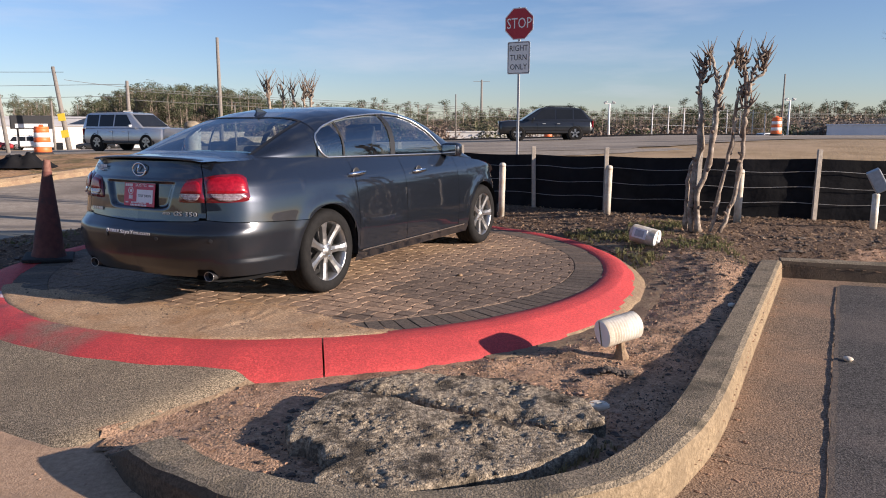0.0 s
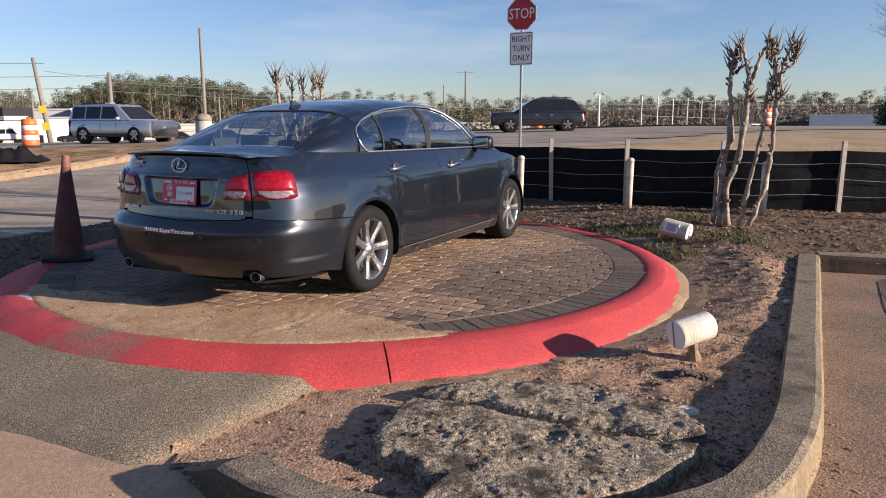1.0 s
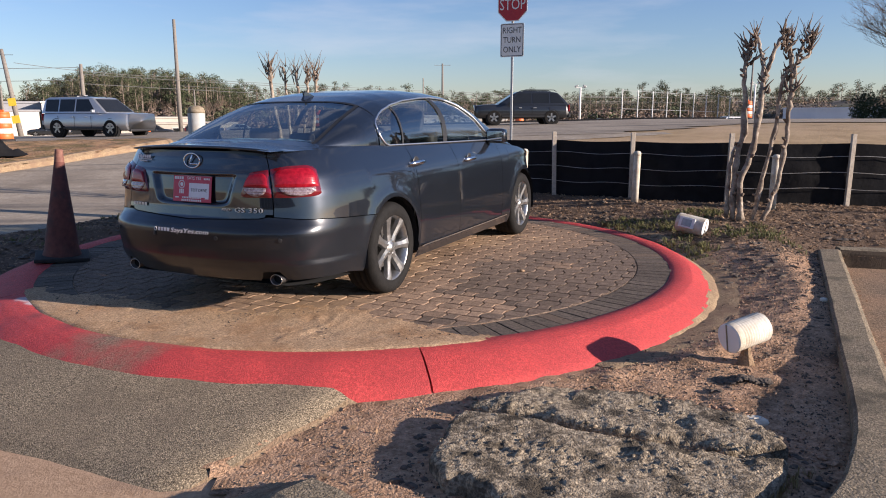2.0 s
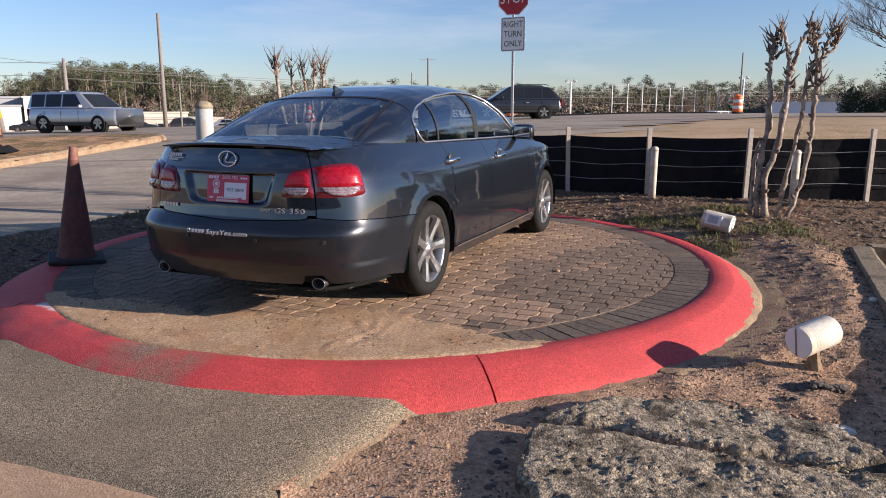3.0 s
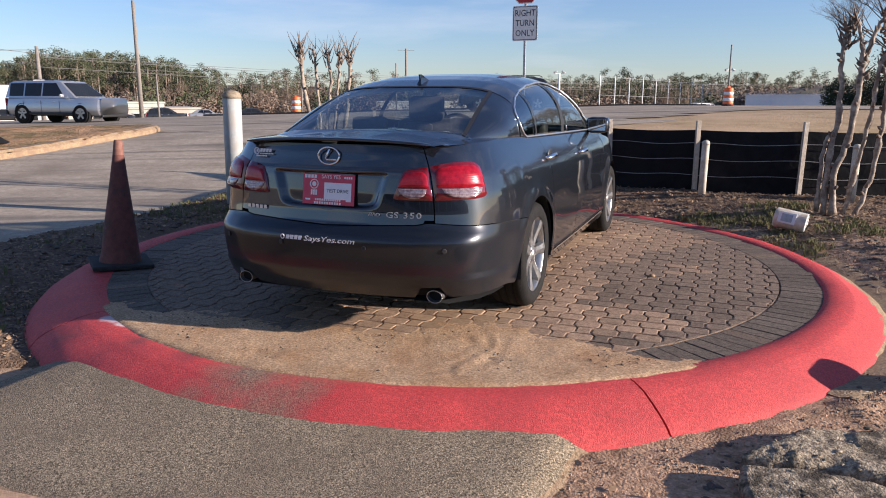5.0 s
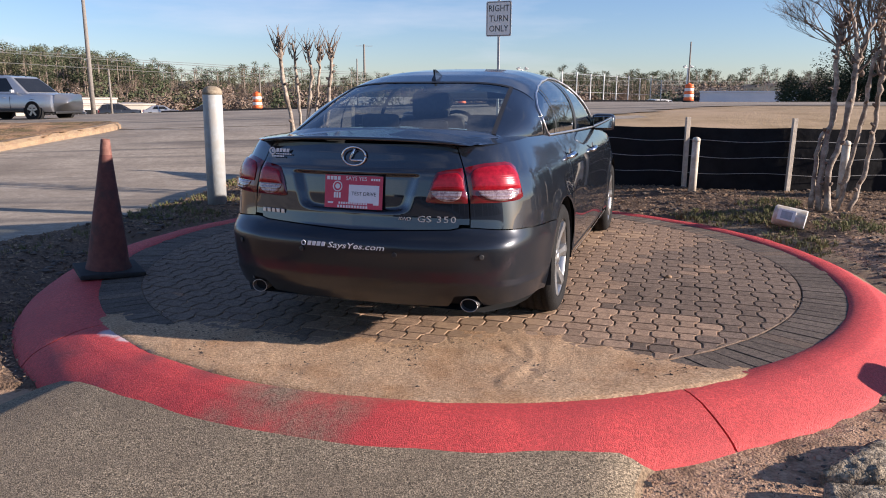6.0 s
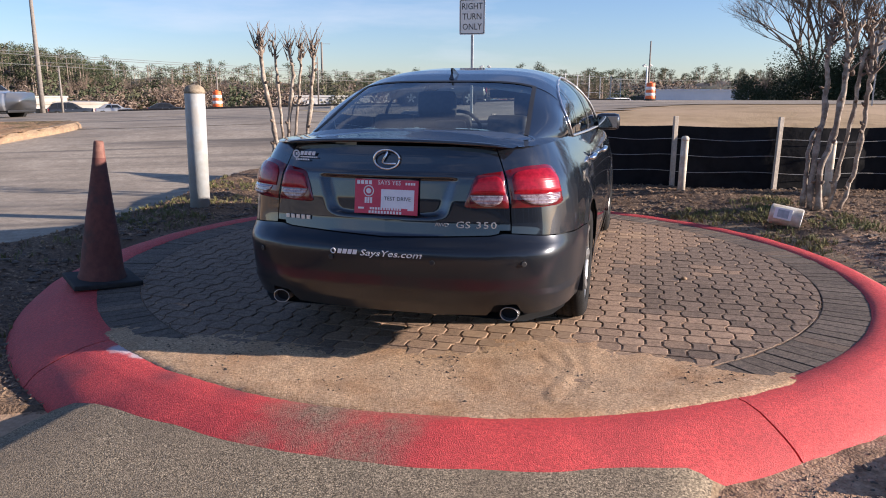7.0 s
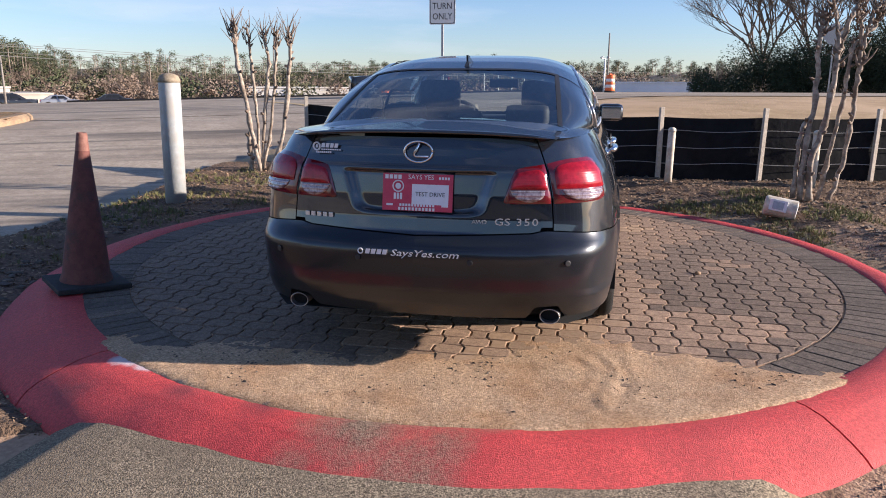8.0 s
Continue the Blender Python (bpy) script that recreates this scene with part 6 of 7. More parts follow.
block("showroom", -47.6, 99.2, -42.0, 101.6, 12, -2.2, 5.0, "white showroom front with a dark oval mark", M_WALLW, None, [(3.4, 1.2, 2.2, 1.6)], mark=(3.3, 3.6))
block("showroom_wing", -62.0, 91.8, -47.8, 98.8, 14, -2.2, 3.9, "low white showroom wing with a grey roof", M_WALLW, M_ROOFG, [(2.5, 1.0, 3, 1.5), (6.5, 1.0, 3, 1.5), (11, 1.0, 3.4, 1.5)])
block("showroom_wing", -60.0, 97.0, -48.2, 102.5, 10, -2.2, 5.0, "grey sloped upper roof of the showroom", M_ROOFG)
block("warehouse", -41.8, 106.5, -25.5, 112.2, 20, -2.2, 2.1, "long low cream warehouse with a pale roof", M_CREAM, M_CREAM, [(4, 1.0, 1.6, 1.0), (9, 1.0, 1.6, 1.0)])
block("warehouse", -38.0, 113.5, -31.5, 116.0, 12, -2.2, 2.9, "pale flat-roofed warehouse behind the lot", M_CREAM, M_CREAM)
block("warehouse", 0.5, 132.0, 18.0, 130.6, 16, -1.8, 2.6, "low white building in front of the woods", M_WALLW, None, [(3, 0.9, 1.4, 0.9), (8, 0.9, 1.4, 0.9), (13, 0.9, 1.4, 0.9)])
block("warehouse", 69.5, 133.0, 84.0, 124.4, 25, -1.5, 3.6, "long pale blue metal-clad building beyond the field", M_WALLB, M_WALLB, [(7, 0.7, 1.0, 1.6), (12, 0.7, 1.0, 1.6), (20, 0.8, 1.6, 1.8)])
sgn = thing("dealer_sign", face_to(-46.5, 83.0, -1.5, 0, 0), "black roadside dealer sign on two posts", "sign")
part("panel", box_bm(4.2, 1.5, 0.3, (0, 3.6, 0), 0.04), M_SIGNBLACK, sgn)
part("writing", box_bm(3.2, 0.45, 0.03, (0, 3.2, 0.17)), M_WHITE, sgn)
for s in (-1.4, 1.4):
    part("post", box_bm(0.2, 3.4, 0.2, (s, 1.3, 0)), M_SIGNBLACK, sgn)


# ---- woods ----
def leaf_cloud(bm_v, bm_f, c, r, n, size, rnd, flat=0.8):
    """Loose small blades within a lumpy ball."""
    for _ in range(n):
        d = Vector((rnd.gauss(0, 1), rnd.gauss(0, 1), rnd.gauss(0, 1))).normalized() * (rnd.random() ** 0.45)
        p = Vector((c[0] + d.x * r, c[1] + d.y * r, c[2] + d.z * r * flat))
        a = Vector((rnd.uniform(-1, 1), rnd.uniform(-1, 1), rnd.uniform(-0.6, 0.6))).normalized() * size * rnd.uniform(0.6, 1.4)
        b = a.cross(Vector((rnd.uniform(-1, 1), rnd.uniform(-1, 1), rnd.uniform(-1, 1)))).normalized() * size * rnd.uniform(0.3, 0.8)
        k = len(bm_v)
        bm_v += [p - a, p + b, p + a, p - b]
        bm_f.append((k, k + 1, k + 2, k + 3))


def stick(v, f, a, b, r0, r1, n=4):
    a, b = Vector(a), Vector(b)
    d = (b - a).normalized()
    u = d.orthogonal().normalized()
    w = d.cross(u)
    k = len(v)
    for p, r in ((a, r0), (b, r1)):
        for j in range(n):
            t = 2 * math.pi * j / n
            v.append(p + (u * math.cos(t) + w * math.sin(t)) * r)
    for j in range(n):
        f.append((k + j, k + (j + 1) % n, k + n + (j + 1) % n, k + n + j))


def pine(x, y, z, h, rnd, lv, lf, tv, tf):
    lean = rnd.uniform(-0.03, 0.03) * h
    stick(tv, tf, (x, y, z), (x + lean, y, z + h * 0.95), 0.017 * h, 0.005 * h, 5)
    base = rnd.uniform(0.32, 0.58)
    for i in range(rnd.randrange(9, 14)):
        g = base + (1 - base) * rnd.random()
        ang = rnd.uniform(0, 2 * math.pi)
        reach = h * 0.20 * (1.15 - (g - base) / (1 - base) * 0.85) * rnd.uniform(0.4, 1.1)
        c = (x + lean * g + reach * math.cos(ang), y + reach * math.sin(ang), z + h * g + rnd.uniform(0, 0.03) * h)
        stick(tv, tf, (x + lean * g, y, z + h * (g - 0.04)), c, 0.005 * h, 0.002 * h, 3)
        leaf_cloud(lv, lf, c, h * rnd.uniform(0.065, 0.11), 46, h * 0.0125, rnd, 0.65)


def bare(x, y, z, h, rnd, tv, tf, depth=4, r=None, spread=0.55):
    def grow(p, d, ln, r, k):
        q = p + d * ln
        stick(tv, tf, p, q, r, r * 0.7, 4 if k > 1 else 3)
        if k == 0:
            return
        for _ in range(rnd.choice((2, 3, 3))):
            e = (d + Vector((rnd.uniform(-1, 1), rnd.uniform(-1, 1), rnd.uniform(-0.25, 0.5))) * spread).normalized()
            grow(p + d * ln * rnd.uniform(0.6, 1.0), e, ln * rnd.uniform(0.6, 0.85), r * 0.6, k - 1)
    grow(Vector((x, y, z)), Vector((rnd.uniform(-0.06, 0.06), rnd.uniform(-0.06, 0.06), 1)).normalized(), h * 0.30, r or 0.016 * h, depth)


def bush(x, y, z, h, w, rnd, lv, lf, n=160, size=0.16):
    for i in range(6):
        leaf_cloud(lv, lf, (x + rnd.uniform(-0.5, 0.5) * w, y + rnd.uniform(-0.4, 0.4) * w, z + h * rnd.uniform(0.25, 0.75)), h * rnd.uniform(0.26, 0.42), n // 6, size, rnd, 0.9)


rnd = random.Random(77)
M_WOODFLOOR = mat("wood_floor", (0.085, 0.065, 0.045), (0.15, 0.115, 0.08), 0.4, 0.95, 0, 0, 1, (0.06, 0.065, 0.035), 0.03)
sv = []
for j, (dist, up) in enumerate(((163, -3.0), (170, 0.5), (185, 2.6), (215, 4.2), (300, 5.0), (420, 5.0))):
    for i in range(121):
        a = radians(-58 + 120 * i / 120)
        g = up + (1.2 * fbm(i * 0.25, j, 1.0, 3) if j > 1 else 0)
        g += 2.6 * math.exp(-((math.degrees(a) + 17) / 7.0) ** 2) * (j > 1)
        sv.append((dist * math.sin(a), dist * math.cos(a), g))
tagged(mesh_ob("wooded_slope", sv, grid_faces(6, 121), M_WOODFLOOR), "brown leaf-littered slope under the woods", "slope", "", "structure")


lv, lf, tv, tf, bv, bf = [], [], [], [], [], []
# the wood beyond the buildings: high pines in clumps, bare hardwoods between
for i in range(1250):
    ang = -46 + 70 * rnd.random() if i < 1000 else -26 + 14 * rnd.random()
    if -5 < ang < 3 and rnd.random() < 0.4:
        continue
    dist = rnd.uniform(146, 190)
    x, y = dist * math.sin(radians(ang)), dist * math.cos(radians(ang))
    hill = 1.0
    if -25 < ang < -10:
        hill = float(np.interp(ang, [-25, -23, -16, -10], [0.98, 1.26, 1.20, 0.92]))
    elif ang < -25:
        hill = 0.95
    elif ang > 2:
        hill = 0.86
    h = rnd.uniform(8.2, 11.2) * hill * dist / 180
    if rnd.random() < (0.45 if -13 < ang < 2 else 0.66):
        pine(x, y, -2.5, h, rnd, lv, lf, tv, tf)
    else:
        bare(x, y, -2.5, h * 0.9, rnd, bv, bf, 4)
# a belt of lower bare and evergreen growth in front
uv, uf = [], []
for i in range(420):
    ang = -50 + 104 * rnd.random()
    dist = rnd.uniform(128, 160) if ang < 20 else rnd.uniform(160, 230)
    x, y = dist * math.sin(radians(ang)), dist * math.cos(radians(ang))
    k = rnd.random()
    if k < 0.40:
        bare(x, y, -2.5, rnd.uniform(5.5, 8.2) * dist / 145, rnd, bv, bf, 4, spread=0.5)
    elif k < 0.62:
        bush(x, y, -2.5, rnd.uniform(4.0, 7.0), 5.5, rnd, lv, lf, 330, 0.30)
    else:
        bush(x, y, -2.5, rnd.uniform(3.5, 5.6) * dist / 145, 8.0, rnd, uv, uf, 420, 0.26)
# brown undergrowth filling the skyline to the east
for i in range(480):
    ang = 6 + 48 * rnd.random()
    dist = rnd.uniform(175, 260)
    x, y = dist * math.sin(radians(ang)), dist * math.cos(radians(ang))
    bush(x, y, -2.5, rnd.uniform(5.0, 7.5) * dist / 190, 10.0, rnd, uv, uf, 300, 0.34)
# the hills to the east
for i in range(620):
    ang = 18 + 40 * rnd.random()
    dist = rnd.uniform(190, 300)
    x, y = dist * math.sin(radians(ang)), dist * math.cos(radians(ang))
    h = rnd.uniform(7.0, 11.5) * dist / 220
    if rnd.random() < 0.55:
        pine(x, y, -2.5, h, rnd, lv, lf, tv, tf)
    else:
        bare(x, y, -2.5, h * 0.9, rnd, bv, bf, 4)
tagged(mesh_ob("pine_woods", lv, lf, M_PINE), "distant dark green pine woods", "woods", "", "stuff")
tagged(mesh_ob("pine_trunks", tv, tf, M_TRUNKF), "straight pine trunks of the distant woods", "woods", "", "stuff")
tagged(mesh_ob("bare_woods", bv, bf, M_BARE), "distant bare brown winter trees", "woods", "", "stuff")
tagged(mesh_ob("brushwood", uv, uf, M_BARE), "distant brown leafless undergrowth", "woods", "", "stuff")


# ---- hedge and bare tree across the field ----
rnd = random.Random(31)
hv, hf, qv, qf = [], [], [], []
for i in range(64):
    f = rnd.random()
    x, y = 35.0 + 30 * f + rnd.uniform(-1.0, 1.0), 54.5 - 17 * f + rnd.uniform(-3.0, 3.0)
    h = np.interp(f, [0, 0.10, 0.3, 1.0], [2.6, 4.3, 6.3, 8.0]) * rnd.uniform(0.75, 1.1)
    if rnd.random() < 0.72:
        bush(x, y, land_z(x, y) - 0.5, h, 3.6, rnd, hv, hf, 4200, 0.075)
    else:
        bare(x, y, land_z(x, y) - 0.5, h * 1.2, rnd, qv, qf, 5, 0.04, 0.45)
tagged(mesh_ob("evergreen_thicket", hv, hf, M_EVERGREEN), "dark evergreen thicket along the far side of the field", "thicket", "", "stuff")
tagged(mesh_ob("thicket_saplings", qv, qf, M_BARE), "bare saplings among the evergreen thicket", "saplings", "", "stuff")


def limb_tree(x, y, h, seed, label, depth=6, spread=0.5):
    r = random.Random(seed)
    t = thing("bare_tree", Matrix.Translation((x, y, land_z(x, y) - 0.3)), label, "tree")
    v, f = [], []
    stick(v, f, (0, 0, 0), (0.1, 0, h * 0.22), 0.020 * h, 0.016 * h, 8)
    mesh_ob("trunk", v, f, M_TWIG, t)
    v, f = [], []
    for k in range(9):
        a = 2 * math.pi * k / 9 + r.uniform(-0.4, 0.4)

        def grow(p, d, ln, rad, n):
            q = p + d * ln
            stick(v, f, p, q, rad, rad * 0.72, 4 if n > 2 else 3)
            if n:
                for _ in range(r.choice((2, 3, 3))):
                    e = (d + Vector((r.uniform(-1, 1), r.uniform(-1, 1), r.uniform(-0.15, 0.5))) * spread).normalized()
                    grow(p + d * ln * r.uniform(0.65, 1.0), e, ln * r.uniform(0.62, 0.86), rad * 0.62, n - 1)
        grow(Vector((0.1, 0, h * r.uniform(0.12, 0.22))), Vector((0.7 * r.random() * math.cos(a), 0.7 * r.random() * math.sin(a), 0.9)).normalized(), h * 0.22, 0.0065 * h, depth)
    mesh_ob("crown", v, f, M_TWIG, t, "fine bare winter branches")
    return t


limb_tree(44.5, 60.0, 17.0, 8, "large bare winter tree behind a dark thicket", 7, 0.66)
limb_tree(48.0, 57.5, 15.5, 23, "bare winter tree among others behind the thicket", 6, 0.66)
limb_tree(53.0, 53.0, 15.0, 9, "bare winter tree behind a dark thicket", 7, 0.66)
limb_tree(62.0, 50.0, 14.0, 19, "bare winter tree at the end of the thicket", 6)


# ---- vehicles on and beyond the road ----
def soften(ob, w):
    """Round off the edges of a small hull."""
    bm = bmesh.new()
    bm.from_mesh(ob.data)
    bmesh.ops.bevel(bm, geom=[e for e in bm.edges if e.is_manifold and e.calc_face_angle(0) > 0.25], offset=w, segments=2, affect="EDGES", profile=0.6, clamp_overlap=True)
    bmesh.ops.recalc_face_normals(bm, faces=bm.faces)
    for f in bm.faces:
        f.smooth = True
    bm.to_mesh(ob.data)
    bm.free()


def spoke_bm(r, a):
    """One spoke of a small wheel, pointing out at angle a round the x axis."""
    bm = box_bm(0.03, 0.085, r * 0.58, (0.10, 0, r * 0.33))
    bmesh.ops.rotate(bm, verts=bm.verts, cent=(0, 0, 0), matrix=Matrix.Rotation(a, 3, "X"))
    return bm


def vehicle(name, x, y, z, turn, label, paint, length=5.0, width=1.95, height=1.75, tall=True, detail=True):
    """A car whose nose points along +x before the turn."""
    t = thing(name, Matrix.Translation((x, y, z)) @ Matrix.Rotation(radians(turn), 4, "Z"), label, "car", "vehicles beyond the pad")
    L, W, H = length, width / 2, height
    belt = 0.60 * H if tall else 0.64 * H
    us = [-0.5, -0.49, -0.46, -0.3, 0.0, 0.2, 0.30, 0.42, 0.48, 0.5]
    top = [0.50 * H, belt * 0.98, belt, belt, belt, belt, belt * 0.97, belt * 0.90, belt * 0.78, 0.45 * H]
    if tall:
        top[5:] = [belt, belt, belt * 0.99, belt * 0.95, 0.57 * H]
    low = 0.12 if tall else 0.0
    verts = []
    for u, tz in zip(us, top):
        e = 0.86 if abs(u) > 0.48 else (0.95 if abs(u) > 0.45 else 1.0)
        for l, zz in ((-0.90, 0.22 + low), (-1.0, 0.34 * H / 1.75 + 0.05 + low), (-1.0, 0.62 * tz + 0.1), (-0.93, tz - 0.03), (-0.8, tz), (0.8, tz), (0.93, tz - 0.03), (1.0, 0.62 * tz + 0.1), (1.0, 0.34 * H / 1.75 + 0.05 + low), (0.90, 0.22 + low)):
            verts.append((u * L, l * W * e, zz))
    n = 10
    faces = grid_faces(len(us), n, True) + [tuple(range(n)), tuple(reversed(range(9 * n, 10 * n)))]
    soften(mesh_ob("body", verts, faces, paint, t, smooth=False), 0.055)
    if tall:
        gu = [(-0.488, belt - 0.02), (-0.455 if L > 5.1 else -0.37, H - 0.10), (-0.41 if L > 5.1 else -0.27, H - 0.02), (-0.02, H), (0.09 if L > 5.1 else 0.06, H - 0.05), (0.27, belt - 0.02)]
    else:
        gu = [(-0.42, belt - 0.02), (-0.24, H - 0.05), (-0.16, H), (0.02, H), (0.07, H - 0.03), (0.245, belt - 0.02)]
    verts = []
    for u, zz in gu:
        w = 0.93 - 0.20 * (zz - belt) / (H - belt)
        verts += [(u * L, -w * W, zz), (u * L, w * W, zz)]
    m = len(gu)
    faces = [tuple(2 * i for i in range(m)), tuple(2 * i + 1 for i in reversed(range(m)))] + [(2 * i, 2 * i + 1, 2 * i + 3, 2 * i + 2) for i in range(m - 1)]
    soften(mesh_ob("cabin", verts, faces, paint, t, smooth=False), 0.05)
    # side and end glass just proud of the cabin
    z0, z1 = belt + 0.06, H - 0.12
    cuts = [(-0.44, -0.29), (-0.275, -0.10), (-0.085, 0.05)] if tall else [(-0.25, -0.10), (-0.085, 0.06)]

    def lims(zz):
        rear = np.interp(zz, [gu[0][1], gu[1][1]], [gu[0][0], gu[1][0]]) + 0.012
        front = np.interp(zz, [gu[-1][1], gu[-2][1]], [gu[-1][0], gu[-2][0]]) - 0.02
        return rear, front
    for s in (-1, 1):
        for i, (a, b) in enumerate(cuts):
            pts = []
            for uu, zz in ((a, z0), (b + (0.09 if i == len(cuts) - 1 else 0), z0), (b, z1), (a + (0.0 if tall or i else 0.06), z1)):
                rr, ff = lims(zz)
                uu = min(max(uu, rr), ff)
                w = (0.93 - 0.20 * (zz - belt) / (H - belt)) * W + 0.006
                pts.append((uu * L, s * w, zz))
            mesh_ob("side_window", pts, [(0, 1, 2, 3) if s > 0 else (3, 2, 1, 0)], M_WINDOW, t, smooth=False)
    for (ua, za), (ub, zb), nm in ((gu[-2], gu[-1], "windscreen"), (gu[0], gu[1], "rear_window")):
        pts = []
        for f, s in ((0.1, -1), (0.1, 1), (0.92, 1), (0.92, -1)):
            u, zz = ua + (ub - ua) * f, za + (zb - za) * f
            w = (0.85 - 0.20 * (zz - belt) / (H - belt)) * W
            pts.append((u * L + (0.012 if nm == "windscreen" else -0.012), s * w, zz + 0.008))
        mesh_ob(nm, pts, [(0, 1, 2, 3)], M_WINDOW, t, smooth=False)
    r = (0.215 if tall else 0.225) * H
    for u in (-0.30, 0.31):
        for s in (-1, 1):
            w = new("wheel")
            w.parent = t
            w.matrix_local = Matrix.Translation((u * L, s * (W - 0.10), r)) @ Matrix.Rotation(math.pi / 2 * s, 4, "Z")
            part("arch", lathe_bm([(0.001, 0.088), (r * 1.16, 0.088), (r * 1.16, -0.1), (0.001, -0.1)], 24, "x", cap=False), M_LINER, w)
            part("tyre", lathe_bm([(0.001, -0.12), (r, -0.12), (r, 0.09), (r * 0.94, 0.125), (r * 0.66, 0.125), (r * 0.66, 0.1)], 24, "x", cap=False), M_TYRE, w)
            part("rim", lathe_bm([(r * 0.66, 0.118), (r * 0.6, 0.07), (r * 0.2, 0.085), (0.001, 0.085)], 20, "x", cap=False), M_DARKMETAL, w)
            for k5 in range(5):
                part("spoke", spoke_bm(r, 2 * math.pi * k5 / 5), M_ALLOY, w)
    for s in (-1, 1):
        part("head_lamp", box_bm(0.10, 0.30, 0.14, (0.475 * L, s * (W * 0.72), belt * 0.70), 0.02), M_LAMPCLEAR, t)
        part("tail_lamp", box_bm(0.06, 0.14, 0.34 if tall else 0.16, (-0.49 * L, s * (W * 0.84), belt * 0.82), 0.02), M_LAMPRED, t)
        part("mirror", box_bm(0.10, 0.18, 0.14, (0.15 * L, s * (W + 0.10), belt + 0.08), 0.03), paint, t)
    grille = part("grille", box_bm(0.06, width * 0.50, 0.24 if tall else 0.10, (0.49 * L, 0, belt * 0.72), 0.02), M_LINER, t)
    for k in range(3):
        part("grille_bar", box_bm(0.03, width * 0.50, 0.025, (0.49 * L + 0.03, 0, belt * 0.72 + (k - 1) * (0.08 if tall else 0.035)), 0.008), M_CHROME, grille)
    part("front_bumper", box_bm(0.10, width * 0.86, 0.16, (0.485 * L, 0, 0.50), 0.04), paint, t)
    part("bumper", box_bm(0.12, width * 0.8, 0.12, (0.49 * L, 0, 0.32), 0.04), M_BLACK, t)
    part("underbody", box_bm(0.90 * L, width * 0.8, 0.24, (0, 0, 0.30 + low), 0.03), M_LINER, t)
    part("rear_bumper", box_bm(0.12, width * 0.9, 0.2, (-0.495 * L, 0, 0.46), 0.04), M_BLACK if tall else paint, t)
    for s in (-1, 1):
        part("sill", box_bm(0.46 * L, 0.05, 0.10, (0, s * (W - 0.01), 0.34 + 0.6 * low), 0.02), M_BLACK, t)
        for u in ((-0.10, 0.055) if tall else (-0.09, 0.08)):
            part("door_handle", box_bm(0.16, 0.03, 0.03, (u * L - 0.1, s * (W + 0.004), belt * 0.83), 0.01), M_GALV, t)
        for u in (-0.28, -0.093, 0.10):
            part("door_gap", box_bm(0.014, 0.012, belt * 0.55, (u * L, s * W * 0.998, belt * 0.60)), M_LINER, t)
        if tall:
            part("roof_rail", tube_bm([(-0.36 * L, s * W * 0.66, H - 0.03), (-0.33 * L, s * W * 0.66, H + 0.045), (-0.03 * L, s * W * 0.66, H + 0.055), (0.0, s * W * 0.66, H - 0.01)], 0.018, 6), M_BLACK, t)
    return t


P_SILVER = mat("silver_paint", (0.42, 0.43, 0.44), (0.50, 0.51, 0.52), 40, 0.3, 0.6, coat=1.0)
P_BLACK = mat("black_paint", (0.015, 0.017, 0.02), (0.025, 0.027, 0.03), 40, 0.3, 0.2, coat=1.0)
P_WHITE = mat("white_car_paint", (0.72, 0.72, 0.71), (0.77, 0.77, 0.76), 40, 0.35, 0, coat=1.0)
P_RED = mat("red_car_paint", (0.35, 0.02, 0.025), (0.42, 0.03, 0.03), 40, 0.3, 0.2, coat=1.0)
vehicle("suv", -15.5, 37.0, land_z(-15.5, 37.0) + 0.03, -22, "silver full-size SUV on the far road", P_SILVER, 5.2, 2.04, 1.88)
vehicle("suv", 5.2, 37.7, land_z(5.2, 37.7) + 0.03, 180, "black SUV on the far road", P_BLACK, 4.7, 1.9, 1.66)
# parked in front of the showrooms and along the far fence
for x, y, p, lab, tall, turn in ((-50.0, 89.0, P_WHITE, "white SUV parked before the showroom", True, 20), (-43.5, 92.0, P_BLACK, "black sedan parked before the showroom", False, 200), (-33.0, 98.0, P_BLACK, "black sedan parked by the warehouse wall", False, 15),
                                 (-27.5, 101.0, P_BLACK, "black SUV parked by the warehouse", True, 20), (-22.5, 102.0, P_SILVER, "silver sedan parked by the warehouse", False, 12), (-16.5, 103.0, P_BLACK, "dark sedan parked by the warehouse", False, 12),
                                 (24.0, 76.0, P_WHITE, "white car parked beyond the road", False, 12), (29.5, 78.5, P_SILVER, "silver car parked beyond the road", False, 20), (34.5, 79.0, P_WHITE, "white SUV parked beyond the road", True, 190), (20.0, 74.0, P_RED, "red car parked beyond the road", False, 10),
                                 (40.0, 82.0, P_BLACK, "dark car parked beyond the road", False, 20), (-53.5, 86.5, P_RED, "red sedan parked before the showroom", False, 25)):
    vehicle("parked_car", x, y, land_z(x, y) if x < 0 else land_z(x, y) - 0.85, turn, lab, p, 5.0 if tall else 4.7, 1.9, 1.75 if tall else 1.45, tall)

